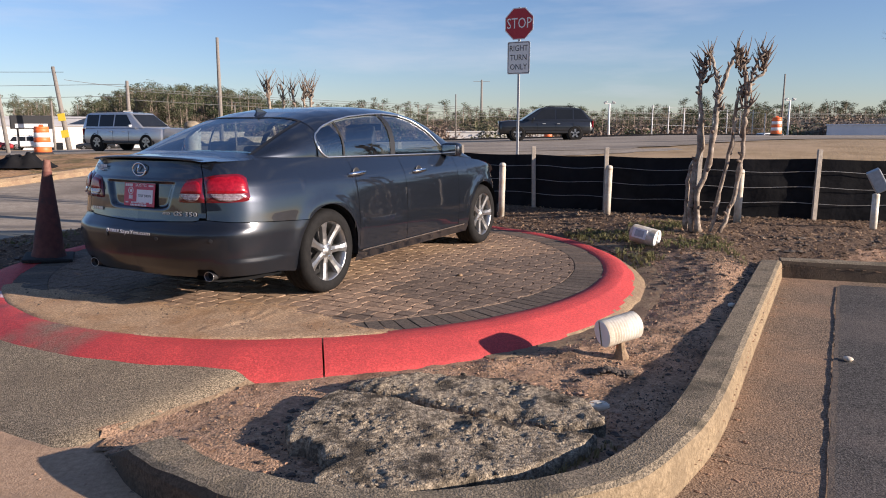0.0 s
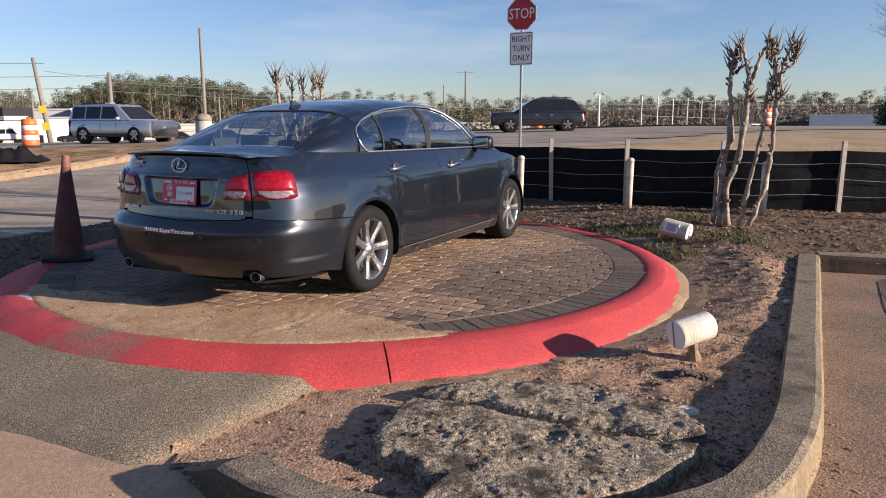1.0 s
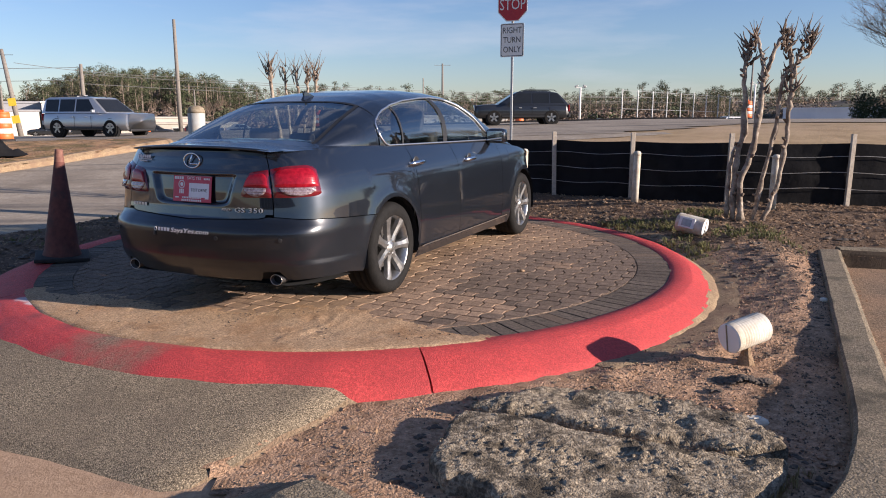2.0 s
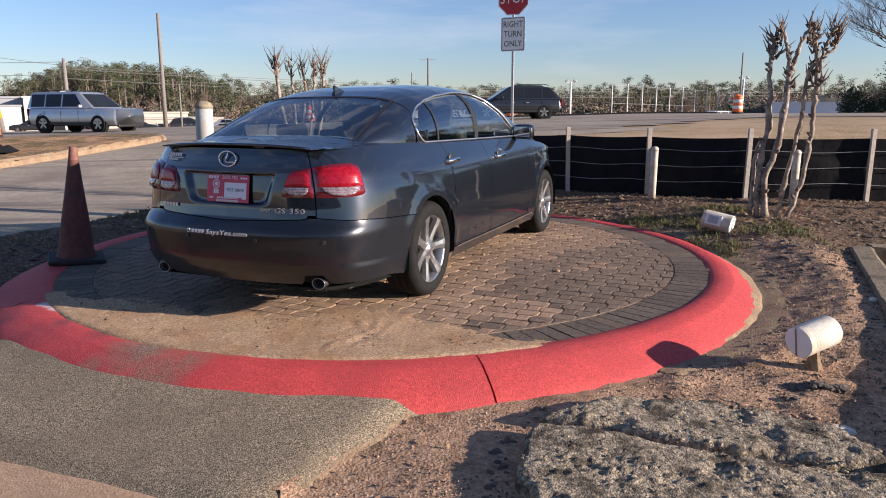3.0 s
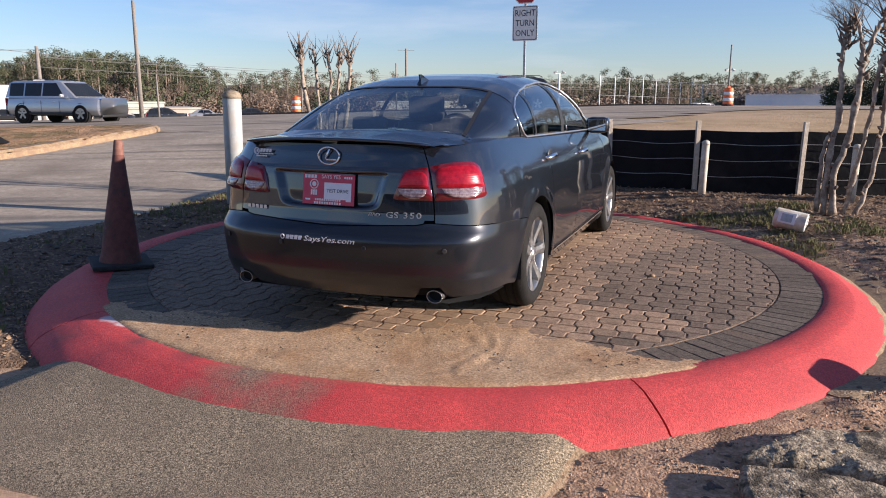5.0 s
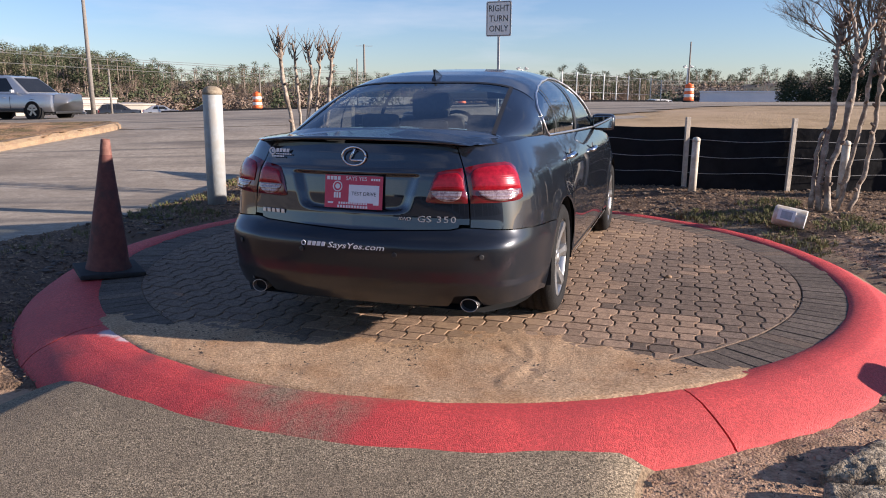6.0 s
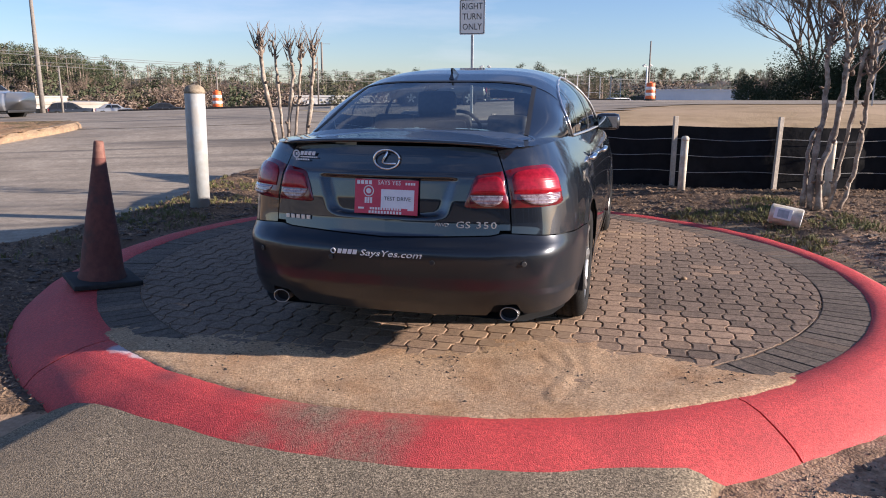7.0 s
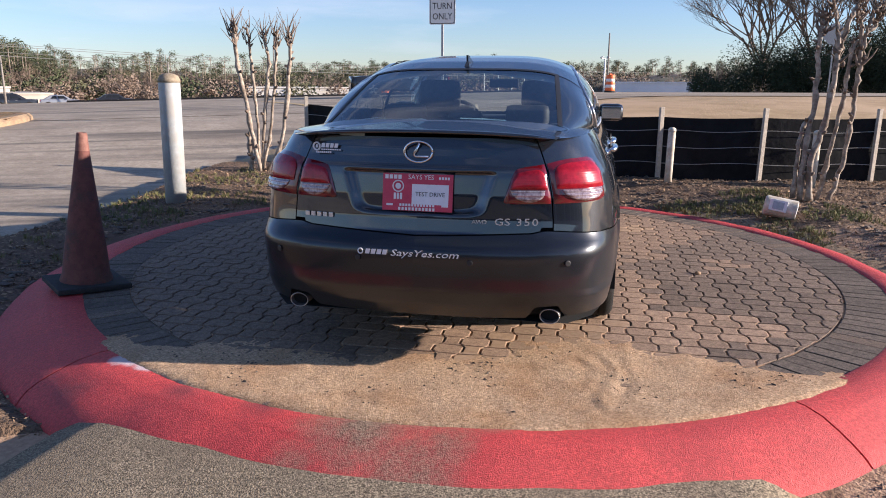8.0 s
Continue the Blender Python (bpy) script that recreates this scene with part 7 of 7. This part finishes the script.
# ---- grass island across the driveway ----
ISL = [(-30, 6.0), (-15, 11.2), (-10.6, 14.8), (-9.2, 17.1), (-8.3, 19.4), (-7.7, 21.4), (-7.9, 23.2), (-9.5, 24.5), (-14, 25.2), (-30, 26.5)]
M_ISLAND = mat("island_clay", (0.36, 0.20, 0.10), (0.50, 0.31, 0.165), 3.0, 0.95, 0, 0.8, 14, (0.17, 0.125, 0.055), 0.9, 0.2, spread3=(0.46, 0.60), dist=0.06)
isl = catmull([(a, b, 0) for a, b in ISL], 5)
poly = [(p.x, p.y) for p in isl]
sheet("verge_island", steps(-30, -7.5, 0.2), steps(6, 27, 0.2), lambda x, y: drive_z(x, y) + 0.15 + 0.06 * fbm(x, y, 0.9, 4), M_ISLAND, lambda x, y: inside(x, y, poly), label="dry grass and orange clay traffic island", category="verge")
kerb("kerb", list(ISL), [(-0.3, -0.1), (-0.3, 0.16), (-0.02, 0.17), (0.06, 0.1), (0.08, -0.1)], M_SANDYEDGE, "sunlit concrete kerb of the far traffic island", zfun=lambda x, y: drive_z(x, y), per=5)

# low dark sediment barrier along the far side of the road
bar_v = []
for i in range(61):
    x = -11 + 0.5 * i
    z = land_z(x, 44.6) + 0.02
    for dy, h in ((-0.06, 0.0), (-0.03, 0.085), (0.03, 0.095 + 0.012 * math.sin(2.1 * i)), (0.06, 0.0)):
        bar_v.append((x, 44.6 + dy + 0.05 * math.sin(0.7 * i), z + h))
tagged(mesh_ob("sediment_barrier", bar_v, grid_faces(61, 4), M_SILT), "low black sediment barrier along the far road edge", "barrier")

# ---- pavers ----
PITCH, AMP, CH, GAP_X, GAP_Y, DEPTH = 0.118, 0.0160, 0.021, 0.0052, 0.0044, 0.05


def prism(pts, h, bevel=0.004):
    """A stone with a chamfered top, its top at z = 0."""
    n = len(pts)
    c = Vector((sum(p[0] for p in pts) / n, sum(p[1] for p in pts) / n, 0))
    v = [Vector((x, y, -h)) for x, y in pts] + [Vector((x, y, -0.35 * bevel)) for x, y in pts]
    v += [Vector((x, y, 0)) + (c - Vector((x, y, 0))).normalized() * bevel for x, y in pts]
    f = [tuple(range(2 * n, 3 * n))]
    for k in (0, n):
        f += [(k + i, k + (i + 1) % n, k + n + (i + 1) % n, k + n + i) for i in range(n)]
    return v, f


def stone(wide):
    o = AMP if wide else -AMP
    h, g, e = PITCH / 2, GAP_X, GAP_Y
    pts = [(-h + g, -h + e), (h - g, -h + e), (h + o - g, -h + CH), (h + o - g, h - CH), (h - g, h - e), (-h + g, h - e), (-h - o + g, h - CH), (-h - o + g, -h + CH)]
    return prism(pts, DEPTH, 0.0055)


def stone_mesh(name, vf, m):
    me = bpy.data.meshes.new(name)
    me.from_pydata([tuple(p) for p in vf[0]], [], vf[1])
    me.materials.append(m)
    return me


M_PAVER_S = mat("paver_sandy", (0.30, 0.195, 0.12), (0.40, 0.275, 0.175), 34, 0.9, 0, 0.5, 150, None, 1, 0.3, per_piece=0.16, dist=0.006)
PM = (M_PAVER_D, M_PAVER, M_PAVER_S)
stones = {(w, k): stone_mesh("paver", stone(w), PM[k]) for w in (0, 1) for k in range(3)}
rnd = random.Random(3)
PT = RING_Z - 0.001
TURN_P = Matrix.Rotation(radians(-28.0), 3, "Z")
spots = []
for j in range(-24, 25):
    for i in range(-24, 25):
        q = TURN_P @ Vector((i * PITCH, j * PITCH, 0))
        if pad_r(q.x, q.y) < 2.60:
            spots.append((q, (i + j) % 2))
spots.sort(key=lambda s: (s[0] + Vector((-0.4, 2.9, 0))).length)


def dust(q):
    """0 dark, 1 plain, 2 sandy."""
    x, y = q.x, q.y
    f = fbm(x + 4, y, 0.9, 3) * 0.40 + 0.84 - 0.62 * max(0.0, x * 0.88 - y * 0.47 - 0.75) + 0.10 * rnd.uniform(-1, 1)
    f -= 0.9 * smoothstep(-0.6, -1.6, x)
    return 0 if f < 0.30 else (1 if f < 0.78 else 2)


rest = {k: ([], []) for k in range(3)}
for n_, (q, w) in enumerate(spots):
    k = dust(q)
    tilt = Euler((rnd.gauss(0, 0.006), rnd.gauss(0, 0.006), radians(-28.0) + rnd.gauss(0, 0.012)))
    m = Matrix.LocRotScale((q.x, q.y, PT + rnd.gauss(0, 0.0010)), tilt, None)
    a, b = stone(w)
    a = [m @ p for p in a]
    cut = any(pad_r(p.x, p.y) > 2.528 for p in a)
    if n_ < 300 and not cut:
        ob = new("paver", stones[w, k])
        ob.parent = bed
        ob.matrix_local = m
    else:
        v, f = rest[k]
        o = len(v)
        for p in a:
            g = pad_r(p.x, p.y)
            if g > 2.528:
                p.x, p.y = p.x * 2.528 / g, p.y * 2.528 / g
        v += a
        f += [tuple(o + i for i in face) for face in b]
for k in range(3):
    if rest[k][0]:
        tagged(mesh_ob("pavers", rest[k][0], rest[k][1], PM[k], bed, smooth=False), "", "", "", "stuff")
# soldier course round the edge
NB = 158
w0 = 2 * math.pi / NB
ri, ro = 2.535, 2.812
bp = [(-(ri * w0 / 2) + 0.0042, -(ro - ri) / 2 + 0.004), ((ri * w0 / 2) - 0.0042, -(ro - ri) / 2 + 0.004), ((ro * w0 / 2) - 0.0042, (ro - ri) / 2), (-(ro * w0 / 2) + 0.0042, (ro - ri) / 2)]
M_BORDER = mat("border_brick", (0.090, 0.070, 0.054), (0.165, 0.128, 0.098), 34, 0.85, 0, 0.6, 130, None, 1, 0.3, per_piece=0.16, dist=0.006, speck=0.28, speck_scale=160)
bricks = [stone_mesh("border_brick", prism(bp, DEPTH, 0.005), m) for m in (M_BORDER, M_PAVER_D)]
for i in range(NB):
    a = w0 * i
    q = Vector((math.cos(a), math.sin(a), 0)) * (ri + ro) / 2
    ob = new("border_brick", bricks[0 if rnd.random() < 0.92 else 1])
    ob.parent = bed
    ob.matrix_local = Matrix.LocRotScale((q.x * RX + EAST * smoothstep(0.0, 1.0, math.cos(a)), q.y * RY, PT + rnd.gauss(0, 0.0010)), Euler((rnd.gauss(0, 0.005), rnd.gauss(0, 0.005), math.atan2(math.sin(a) / RY, math.cos(a) / RX) - math.pi / 2)), None)

# drifted sand behind the car
S_ANG = [-180, -165, -150, -140, -123, -110, -98, -92, -88, -83, -79, -76, -72, -69]
S_RAD = [3.0, 2.95, 2.62, 2.30, 2.12, 2.22, 1.98, 1.92, 2.04, 2.20, 2.38, 2.56, 2.80, 3.0]


def sand_z(x, y):
    r, a = math.hypot(x, y), math.degrees(math.atan2(y, x))
    d = r - float(np.interp(a, S_ANG, S_RAD)) + 0.16 * fbm(x, y, 2.3, 3)
    z = min(RING_Z - 0.0095 + 0.033 * smoothstep(-0.20, 0.55, d), RING_Z + 0.004) + 0.0050 * fbm(x, y, 5.0, 4, 4.0) + 0.0034 * fbm(x, y, 24.0, 2, 1.0) - 0.012 * smoothstep(-0.4, -1.4, d)
    # wheel ruts
    rut = math.hypot(x + 0.62, y + 2.24)
    z += (0.005 * smoothstep(2.50, 2.66, pad_r(x, y)) + 0.006 * smoothstep(2.66, 2.79, pad_r(x, y))) * smoothstep(-0.05, 0.22, d) - 0.04 * smoothstep(2.85, 2.93, pad_r(x, y)) + 0.0022 * math.sin(rut * 60 + 5 * fbm(x, y, 3.0)) * (0.5 + smoothstep(-0.3, 0.4, fbm(x, y, 7.0))) * smoothstep(0.24, 0.06, abs(rut - 0.50)) * smoothstep(-0.60, -0.30, x) * smoothstep(-2.0, -2.2, y)
    return z


sand = sheet("sand_drift", steps(-2.95, 2.0, 0.022), steps(-3.05, 0.4, 0.022), sand_z, M_SAND,
             lambda x, y: pad_r(x, y) < 2.93 and math.hypot(x, y) - float(np.interp(math.degrees(math.atan2(y, x)), S_ANG, S_RAD)) > -1.3, label="drift of tan sand over the pavers", category="sand", kind="stuff")
sand.location = (*RING_C, 0)
# crumbs and bits of bark on the sand
rnd = random.Random(19)
bits_v, bits_f = [], []
while len(bits_f) < 2 * 900:
    x, y = rnd.uniform(-2.3, 0.9), rnd.uniform(-2.75, -1.5)
    a, r_ = math.degrees(math.atan2(y, x)), math.hypot(x, y)
    if pad_r(x, y) < 2.78 and r_ - float(np.interp(a, S_ANG, S_RAD)) > 0.02 and fbm(x, y, 2.6, 3, 7.0) > rnd.uniform(-0.25, 0.55):
        s_, k_, z_ = 0.0022 + 0.007 * rnd.random() ** 3, len(bits_v), sand_z(x, y)
        t_ = rnd.uniform(0, 6.28)
        for j in range(4):
            q_ = t_ + j * math.pi / 2
            e_ = s_ * (1.5 if j % 2 else 0.7)
            bits_v.append((x + e_ * math.cos(q_), y + e_ * math.sin(q_), z_ - 0.0005))
        bits_v.append((x, y, z_ + s_ * rnd.uniform(0.5, 1.1)))
        bits_f += [(k_, k_ + 1, k_ + 4), (k_ + 1, k_ + 2, k_ + 4), (k_ + 2, k_ + 3, k_ + 4), (k_ + 3, k_, k_ + 4)]
bits = tagged(mesh_ob("sand_crumbs", bits_v, bits_f, M_CLOD, smooth=False), "dark crumbs of soil and bark on the sand", "crumbs", "", "stuff")
bits.location = (*RING_C, 0)

# ---- litter, clods and grass on the soil ----
rnd = random.Random(12)


def ground_at(x, y):
    return island_z(x, y)


lv, lf, cv, cf, gv, gf, dv, df_ = [], [], [], [], [], [], [], []


def flake(v, f, x, y, z, s, up=0.4):
    a = Vector((rnd.uniform(-1, 1), rnd.uniform(-1, 1), rnd.uniform(-up, up))).normalized() * s
    b = a.cross(Vector((rnd.uniform(-0.5, 0.5), rnd.uniform(-0.5, 0.5), 1))).normalized() * s * rnd.uniform(0.3, 0.7)
    p = Vector((x, y, z))
    k = len(v)
    v += [p - a, p + b, p + a, p - b]
    f.append((k, k + 1, k + 2, k + 3))


def clod(v, f, x, y, z, s):
    k = len(v)
    t0, flat, long_ = rnd.uniform(0, 6.28), rnd.uniform(0.35, 0.75), rnd.uniform(1.0, 1.9)
    ct, st_ = math.cos(t0), math.sin(t0)
    for ring_, (rad, hh) in enumerate(((0.75, -0.3), (1.0, 0.25), (0.55, 0.85))):
        for i in range(5):
            a = 2 * math.pi * (i + 0.5 * ring_) / 5
            j = rad * rnd.uniform(0.7, 1.25) * s
            p, q = j * math.cos(a) * long_, j * math.sin(a)
            v.append(Vector((x + p * ct - q * st_, y + p * st_ + q * ct, z + hh * s * flat * rnd.uniform(0.8, 1.2))))
    for r0 in (0, 5):
        for i in range(5):
            i1 = (i + 1) % 5
            f.append((k + r0 + i, k + r0 + i1, k + r0 + 5 + i))
            f.append((k + r0 + i1, k + r0 + 5 + i1, k + r0 + 5 + i))
    f.append(tuple(k + 10 + i for i in range(5)))


def tuft(v, f, x, y, z, h):
    for _ in range(rnd.randrange(4, 8)):
        a = rnd.uniform(0, 2 * math.pi)
        lean = rnd.uniform(0.2, 0.9) * h
        w = Vector((-math.sin(a), math.cos(a), 0)) * 0.003
        p = Vector((x + rnd.uniform(-0.012, 0.012), y + rnd.uniform(-0.012, 0.012), z - 0.005))
        q = p + Vector((math.cos(a) * lean * 0.4, math.sin(a) * lean * 0.4, h * 0.7))
        t = p + Vector((math.cos(a) * lean, math.sin(a) * lean, h))
        k = len(v)
        v += [p - w, p + w, q + w * 0.7, q - w * 0.7, t]
        f += [(k, k + 1, k + 2, k + 3), (k + 3, k + 2, k + 4)]


count = 0
while count < 42000:
    x, y = rnd.uniform(-5.6, 6.5), rnd.uniform(2.4, 12.0)
    if not on_island(x, y) or ring_r(x, y) < 3.27 or inside(x, y, APRON):
        continue
    d = fbm(x, y, 1.1, 3, 2.0) + 0.5 * fbm(x, y, 3.7, 2, 6.0)
    z = ground_at(x, y)
    mul = smoothstep(5.2, 8.0, y) if x > -1 else 0.85
    count += 1
    if rnd.random() < 0.25 + 0.75 * mul and (x > -0.2 or y > 5.0 or rnd.random() < 0.2 or x < -3.3):
        if d > -0.25 - 0.5 * mul or rnd.random() < 0.15:
            flake(lv, lf, x, y, z + rnd.uniform(0.002, 0.012), rnd.uniform(0.005, 0.026) * (0.55 + 0.45 * mul))
    if rnd.random() < 0.22 and d > 0.05 and (x > 0.3 or y > 5.2 or x < -3.3):
        clod(cv, cf, x, y, z, (0.004 + 0.022 * rnd.random() ** 2) * (1.35 if y > 6 else 0.7))
    green = (1.0 if (0.9 < x < 3.0 and 6.9 < y < 8.9) else 0) + (0.45 if x < -2.5 and y > 9.0 else 0) + (0.10 if x < -3.5 else 0)
    if rnd.random() < 0.26 * green and fbm(x, y, 1.4, 2, 11.0) > -0.05:
        for _ in range(3):
            tuft(gv, gf, x + rnd.uniform(-0.08, 0.08), y + rnd.uniform(-0.08, 0.08), z, rnd.uniform(0.025, 0.06))
for _ in range(5200):
    x, y = rnd.uniform(-5.2, -3.5), rnd.uniform(4.4, 7.0)
    if on_island(x, y) and ring_r(x, y) > 3.27 and not inside(x, y, APRON):
        if rnd.random() < 0.75:
            flake(lv, lf, x, y, ground_at(x, y) + rnd.uniform(0.002, 0.02), rnd.uniform(0.004, 0.013))
        else:
            clod(cv, cf, x, y, ground_at(x, y), rnd.uniform(0.004, 0.012))
tagged(mesh_ob("leaf_litter", lv, lf, M_DRYLEAF, smooth=False), "dry brown leaf and bark litter on the soil", "litter", "", "stuff")
tagged(mesh_ob("soil_clods", cv, cf, M_CLOD, smooth=False), "small dark clods of clay", "clods", "", "stuff")
tagged(mesh_ob("grass_tufts", gv, gf, M_GRASS), "short sparse green grass", "grass", "", "stuff")
# fine grit strewn over the clay
def grit(v, f, x, y, z, s):
    k = len(v)
    for a in (0, 2.1, 4.2):
        t0 = a + rnd.uniform(-0.6, 0.6)
        v.append(Vector((x + s * math.cos(t0) * rnd.uniform(0.6, 1.4), y + s * math.sin(t0) * rnd.uniform(0.6, 1.4), z - 0.2 * s)))
    v.append(Vector((x + rnd.uniform(-0.4, 0.4) * s, y + rnd.uniform(-0.4, 0.4) * s, z + s * rnd.uniform(0.5, 1.0))))
    f += [(k, k + 1, k + 3), (k + 1, k + 2, k + 3), (k + 2, k, k + 3)]


for name_, material_, label_, n_ in (("pale_grit", M_CRUMB, "fine pale grit strewn over the clay", 4200), ("dark_grit", M_CLOD, "fine dark grit and bark bits over the clay", 11000)):
    cv, cf = [], []
    while len(cf) < 3 * n_:
        x, y = rnd.uniform(-1.6, 3.4), rnd.uniform(2.4, 7.0)
        if on_island(x, y) and ring_r(x, y) > 3.3 and not inside(x, y, SLAB) and fbm(x, y, 2.5, 3, 4.0) + (0.3 if x > 0.2 else -0.25) > rnd.uniform(-0.5, 0.5):
            grit(cv, cf, x, y, ground_at(x, y), 0.0025 + 0.008 * rnd.random() ** 2)
    tagged(mesh_ob(name_, cv, cf, material_, smooth=False), label_, "grit", "", "stuff")
# crumbs round the broken slab
cv, cf = [], []
for _ in range(1900):
    a, rr = rnd.uniform(0, 2 * math.pi), rnd.uniform(0.55, 1.1)
    x, y = 0.02 + rr * 0.85 * math.cos(a), 3.12 + rr * 0.72 * math.sin(a)
    if on_island(x, y) and ring_r(x, y) > 3.3 and rnd.random() < smoothstep(-0.9, -0.1, x) + 0.04:
        clod(cv, cf, x, y, ground_at(x, y), 0.004 + 0.014 * rnd.random() ** 2.5)
tagged(mesh_ob("clay_crumbs", cv, cf, M_CRUMB, smooth=False), "tan clay and concrete crumbs by the slab", "rubble", "", "stuff")
cv, cf = [], []
for _ in range(110):
    f = rnd.uniform(-1, 1)
    x, y = 0.93 + 0.13 * f + rnd.gauss(0, 0.012), 3.93 - 0.05 * f + rnd.gauss(0, 0.016)
    clod(cv, cf, x, y, ground_at(x, y) + 0.012 * (1 - abs(f)), rnd.uniform(0.008, 0.020))
for _ in range(260):
    a = rnd.uniform(0, 2 * math.pi)
    x, y = 0.0 + 0.80 * math.cos(a) + rnd.gauss(0, 0.06), 3.12 + 0.70 * math.sin(a) + rnd.gauss(0, 0.05)
    if on_island(x, y) and ring_r(x, y) > 3.3:
        clod(cv, cf, x, y, ground_at(x, y), rnd.uniform(0.006, 0.020))
# loose chips on the slab
kv, kf = [], []
for _ in range(900):
    x, y = rnd.uniform(-0.75, 0.78), rnd.uniform(2.4, 3.9)
    if inside(x, y, SLAB) and fbm(x, y, 4.0, 3, 9.0) > -0.2:
        clod(kv, kf, x, y, 0.110 + 0.012 * fbm(x, y, 2.2), 0.003 + 0.012 * rnd.random() ** 2.5)
tagged(mesh_ob("slab_chips", kv, kf, M_OLDCONC, smooth=False), "loose chips of weathered concrete on the slab", "rubble", "", "stuff")
# dead weeds in the gap before the slab
wv, wf = [], []
for _ in range(420):
    f = rnd.random()
    x, y = -0.25 + 0.95 * f + rnd.gauss(0, 0.05), 2.47 + 0.42 * f + 0.1 * f * f + rnd.gauss(0, 0.04)
    if on_island(x, y) and fbm(x, y, 5.0, 2, 3.0) > -0.1:
        tuft(wv, wf, x, y, ground_at(x, y), rnd.uniform(0.015, 0.055))
tagged(mesh_ob("dead_weeds", wv, wf, M_WEED), "short yellowed dead weeds before the slab", "weeds", "", "stuff")
tagged(mesh_ob("concrete_crumbs", cv, cf, M_CLOD, smooth=False), "crumbled concrete and clay lumps by the slab", "rubble", "", "stuff")


# ---- unseen building, added behind the walker for the car to mirror ----
back = thing("unseen_building", Matrix.Translation((-4, -38, 0)), "unseen plain grey building with dark windows, added for the car to mirror", "building", "", "structure")
part("wall", box_bm(80, 8, 4.2, (0, -4, 2.0)), M_ROOFG, back)
part("roof", box_bm(80.6, 8.6, 0.4, (0, -4, 4.2)), M_ROOFG, back)
for i in range(17):
    wn_ = part("window", box_bm(4.2, 0.12, 2.9, (-36 + 4.5 * i, 0.03, 1.6)), M_ROOFG, back)
    part("pane", box_bm(4.0, 0.06, 2.7, (-36 + 4.5 * i, 0.08, 1.6)), M_WINDOW, wn_)

# ---- small things on the paving and beyond ----
M_YLINE = mat("worn_yellow_line", (0.42, 0.27, 0.08), (0.50, 0.36, 0.16), 3, 0.85, 0, 0, 1, (0.36, 0.29, 0.20), 0.7)


def painted_line(pts, width):
    line = catmull([(x, y, 0) for x, y in pts], 8)
    v = []
    for i, p in enumerate(line):
        d = (line[min(i + 1, len(line) - 1)] - line[max(0, i - 1)]).normalized()
        for s in (-width / 2, width / 2):
            x, y = p.x - d.y * s, p.y + d.x * s
            z = max(drive_z(x, y), land_z(x, y) + 0.03) + 0.012
            v.append((x, y, z))
    tagged(mesh_ob("road_marking", v, grid_faces(len(line), 2), M_YLINE), "worn yellow painted line on the driveway mouth", "road marking", "", "structure")


painted_line([(0.2, 21.6), (-0.1, 23.0), (-0.2, 25.6), (-0.5, 30.0), (-1.6, 35.5)], 0.35)
painted_line([(-7.4, 31.7), (-6.2, 33.2)], 0.2)

# the grey back of a far octagonal sign
fs = thing("far_sign", face_to(19.2, 25.2, land_z(19.2, 25.2), 5, 8), "grey back of an octagonal road sign on a post", "sign")
part("post", box_bm(0.05, 2.6, 0.04, (0, 1.1, -0.03), 0.004), M_GALV, fs)
part("panel", plate_bm(octagon(0.40), 0.004), M_GALV, fs).matrix_local = pose(0, 2.35, 0)

# dark rumpled tarpaulin on the far island
tv_ = []
for j in range(13):
    for i in range(21):
        u, v = i / 20 - 0.5, j / 12 - 0.5
        h = max(0.0, 1 - 4.2 * u * u - 4.2 * v * v)
        tv_.append((u * 1.7, v * 1.0, 0.02 + 0.42 * h * (0.7 + 0.6 * fbm(u * 3, v * 3, 2.0)) + 0.03 * fbm(u * 9, v * 9, 2.0)))
tarp = mesh_ob("tarpaulin", tv_, grid_faces(13, 21), M_SILT)
tarp.location = (-10.7, 18.6, drive_z(-10.7, 18.6) + 0.13)
tagged(tarp, "dark rumpled plastic tarpaulin on the far island", "tarpaulin")


def pebble(x, y, z, r, m, label):
    bm = bmesh.new()
    bmesh.ops.create_icosphere(bm, subdivisions=2, radius=r)
    for v in bm.verts:
        v.co = v.co * (1 + 0.25 * fbm(v.co.x * 30 + x, v.co.y * 30, 1.0, 2, v.co.z * 30))
        v.co.z *= 0.6
    ob = part("pebble", bm, m, None, "", True)
    ob.location = (x, y, z + r * 0.4)
    tagged(ob, label, "stone", "loose stones")


pebble(2.53, 4.35, 0.010, 0.028, M_WHITEDIRTY, "small pale stone on the parking bay")
pebble(2.17, 5.30, island_z(2.17, 5.30), 0.032, M_WHITEDIRTY, "small pale stone on the clay by the kerb")
pebble(0.15, 6.2, RING_Z, 0.022, M_DRYLEAF, "small brown clod on the pavers")
pebble(-0.35, 6.9, RING_Z, 0.018, M_DRYLEAF, "small brown clod on the pavers")

# crumbs of clay washed over the gutter pan
rnd = random.Random(41)
cv, cf = [], []
for _ in range(90):
    p = KERB_PTS[rnd.randrange(34, 66)]
    o = 0.03 + abs(rnd.gauss(0, 0.05))
    clod(cv, cf, p[0] + 0.88 * o, p[1] - 0.47 * o, 0.005, 0.002 + 0.009 * rnd.random() ** 3)
for _ in range(500):
    clod(cv, cf, rnd.uniform(-2.2, 2.6), rnd.uniform(1.0, 2.9), 0.006, rnd.uniform(0.002, 0.006))
tagged(mesh_ob("gutter_crumbs", cv, cf, M_CRUMB, smooth=False), "crumbs of clay along the kerb's foot", "crumbs", "", "stuff")
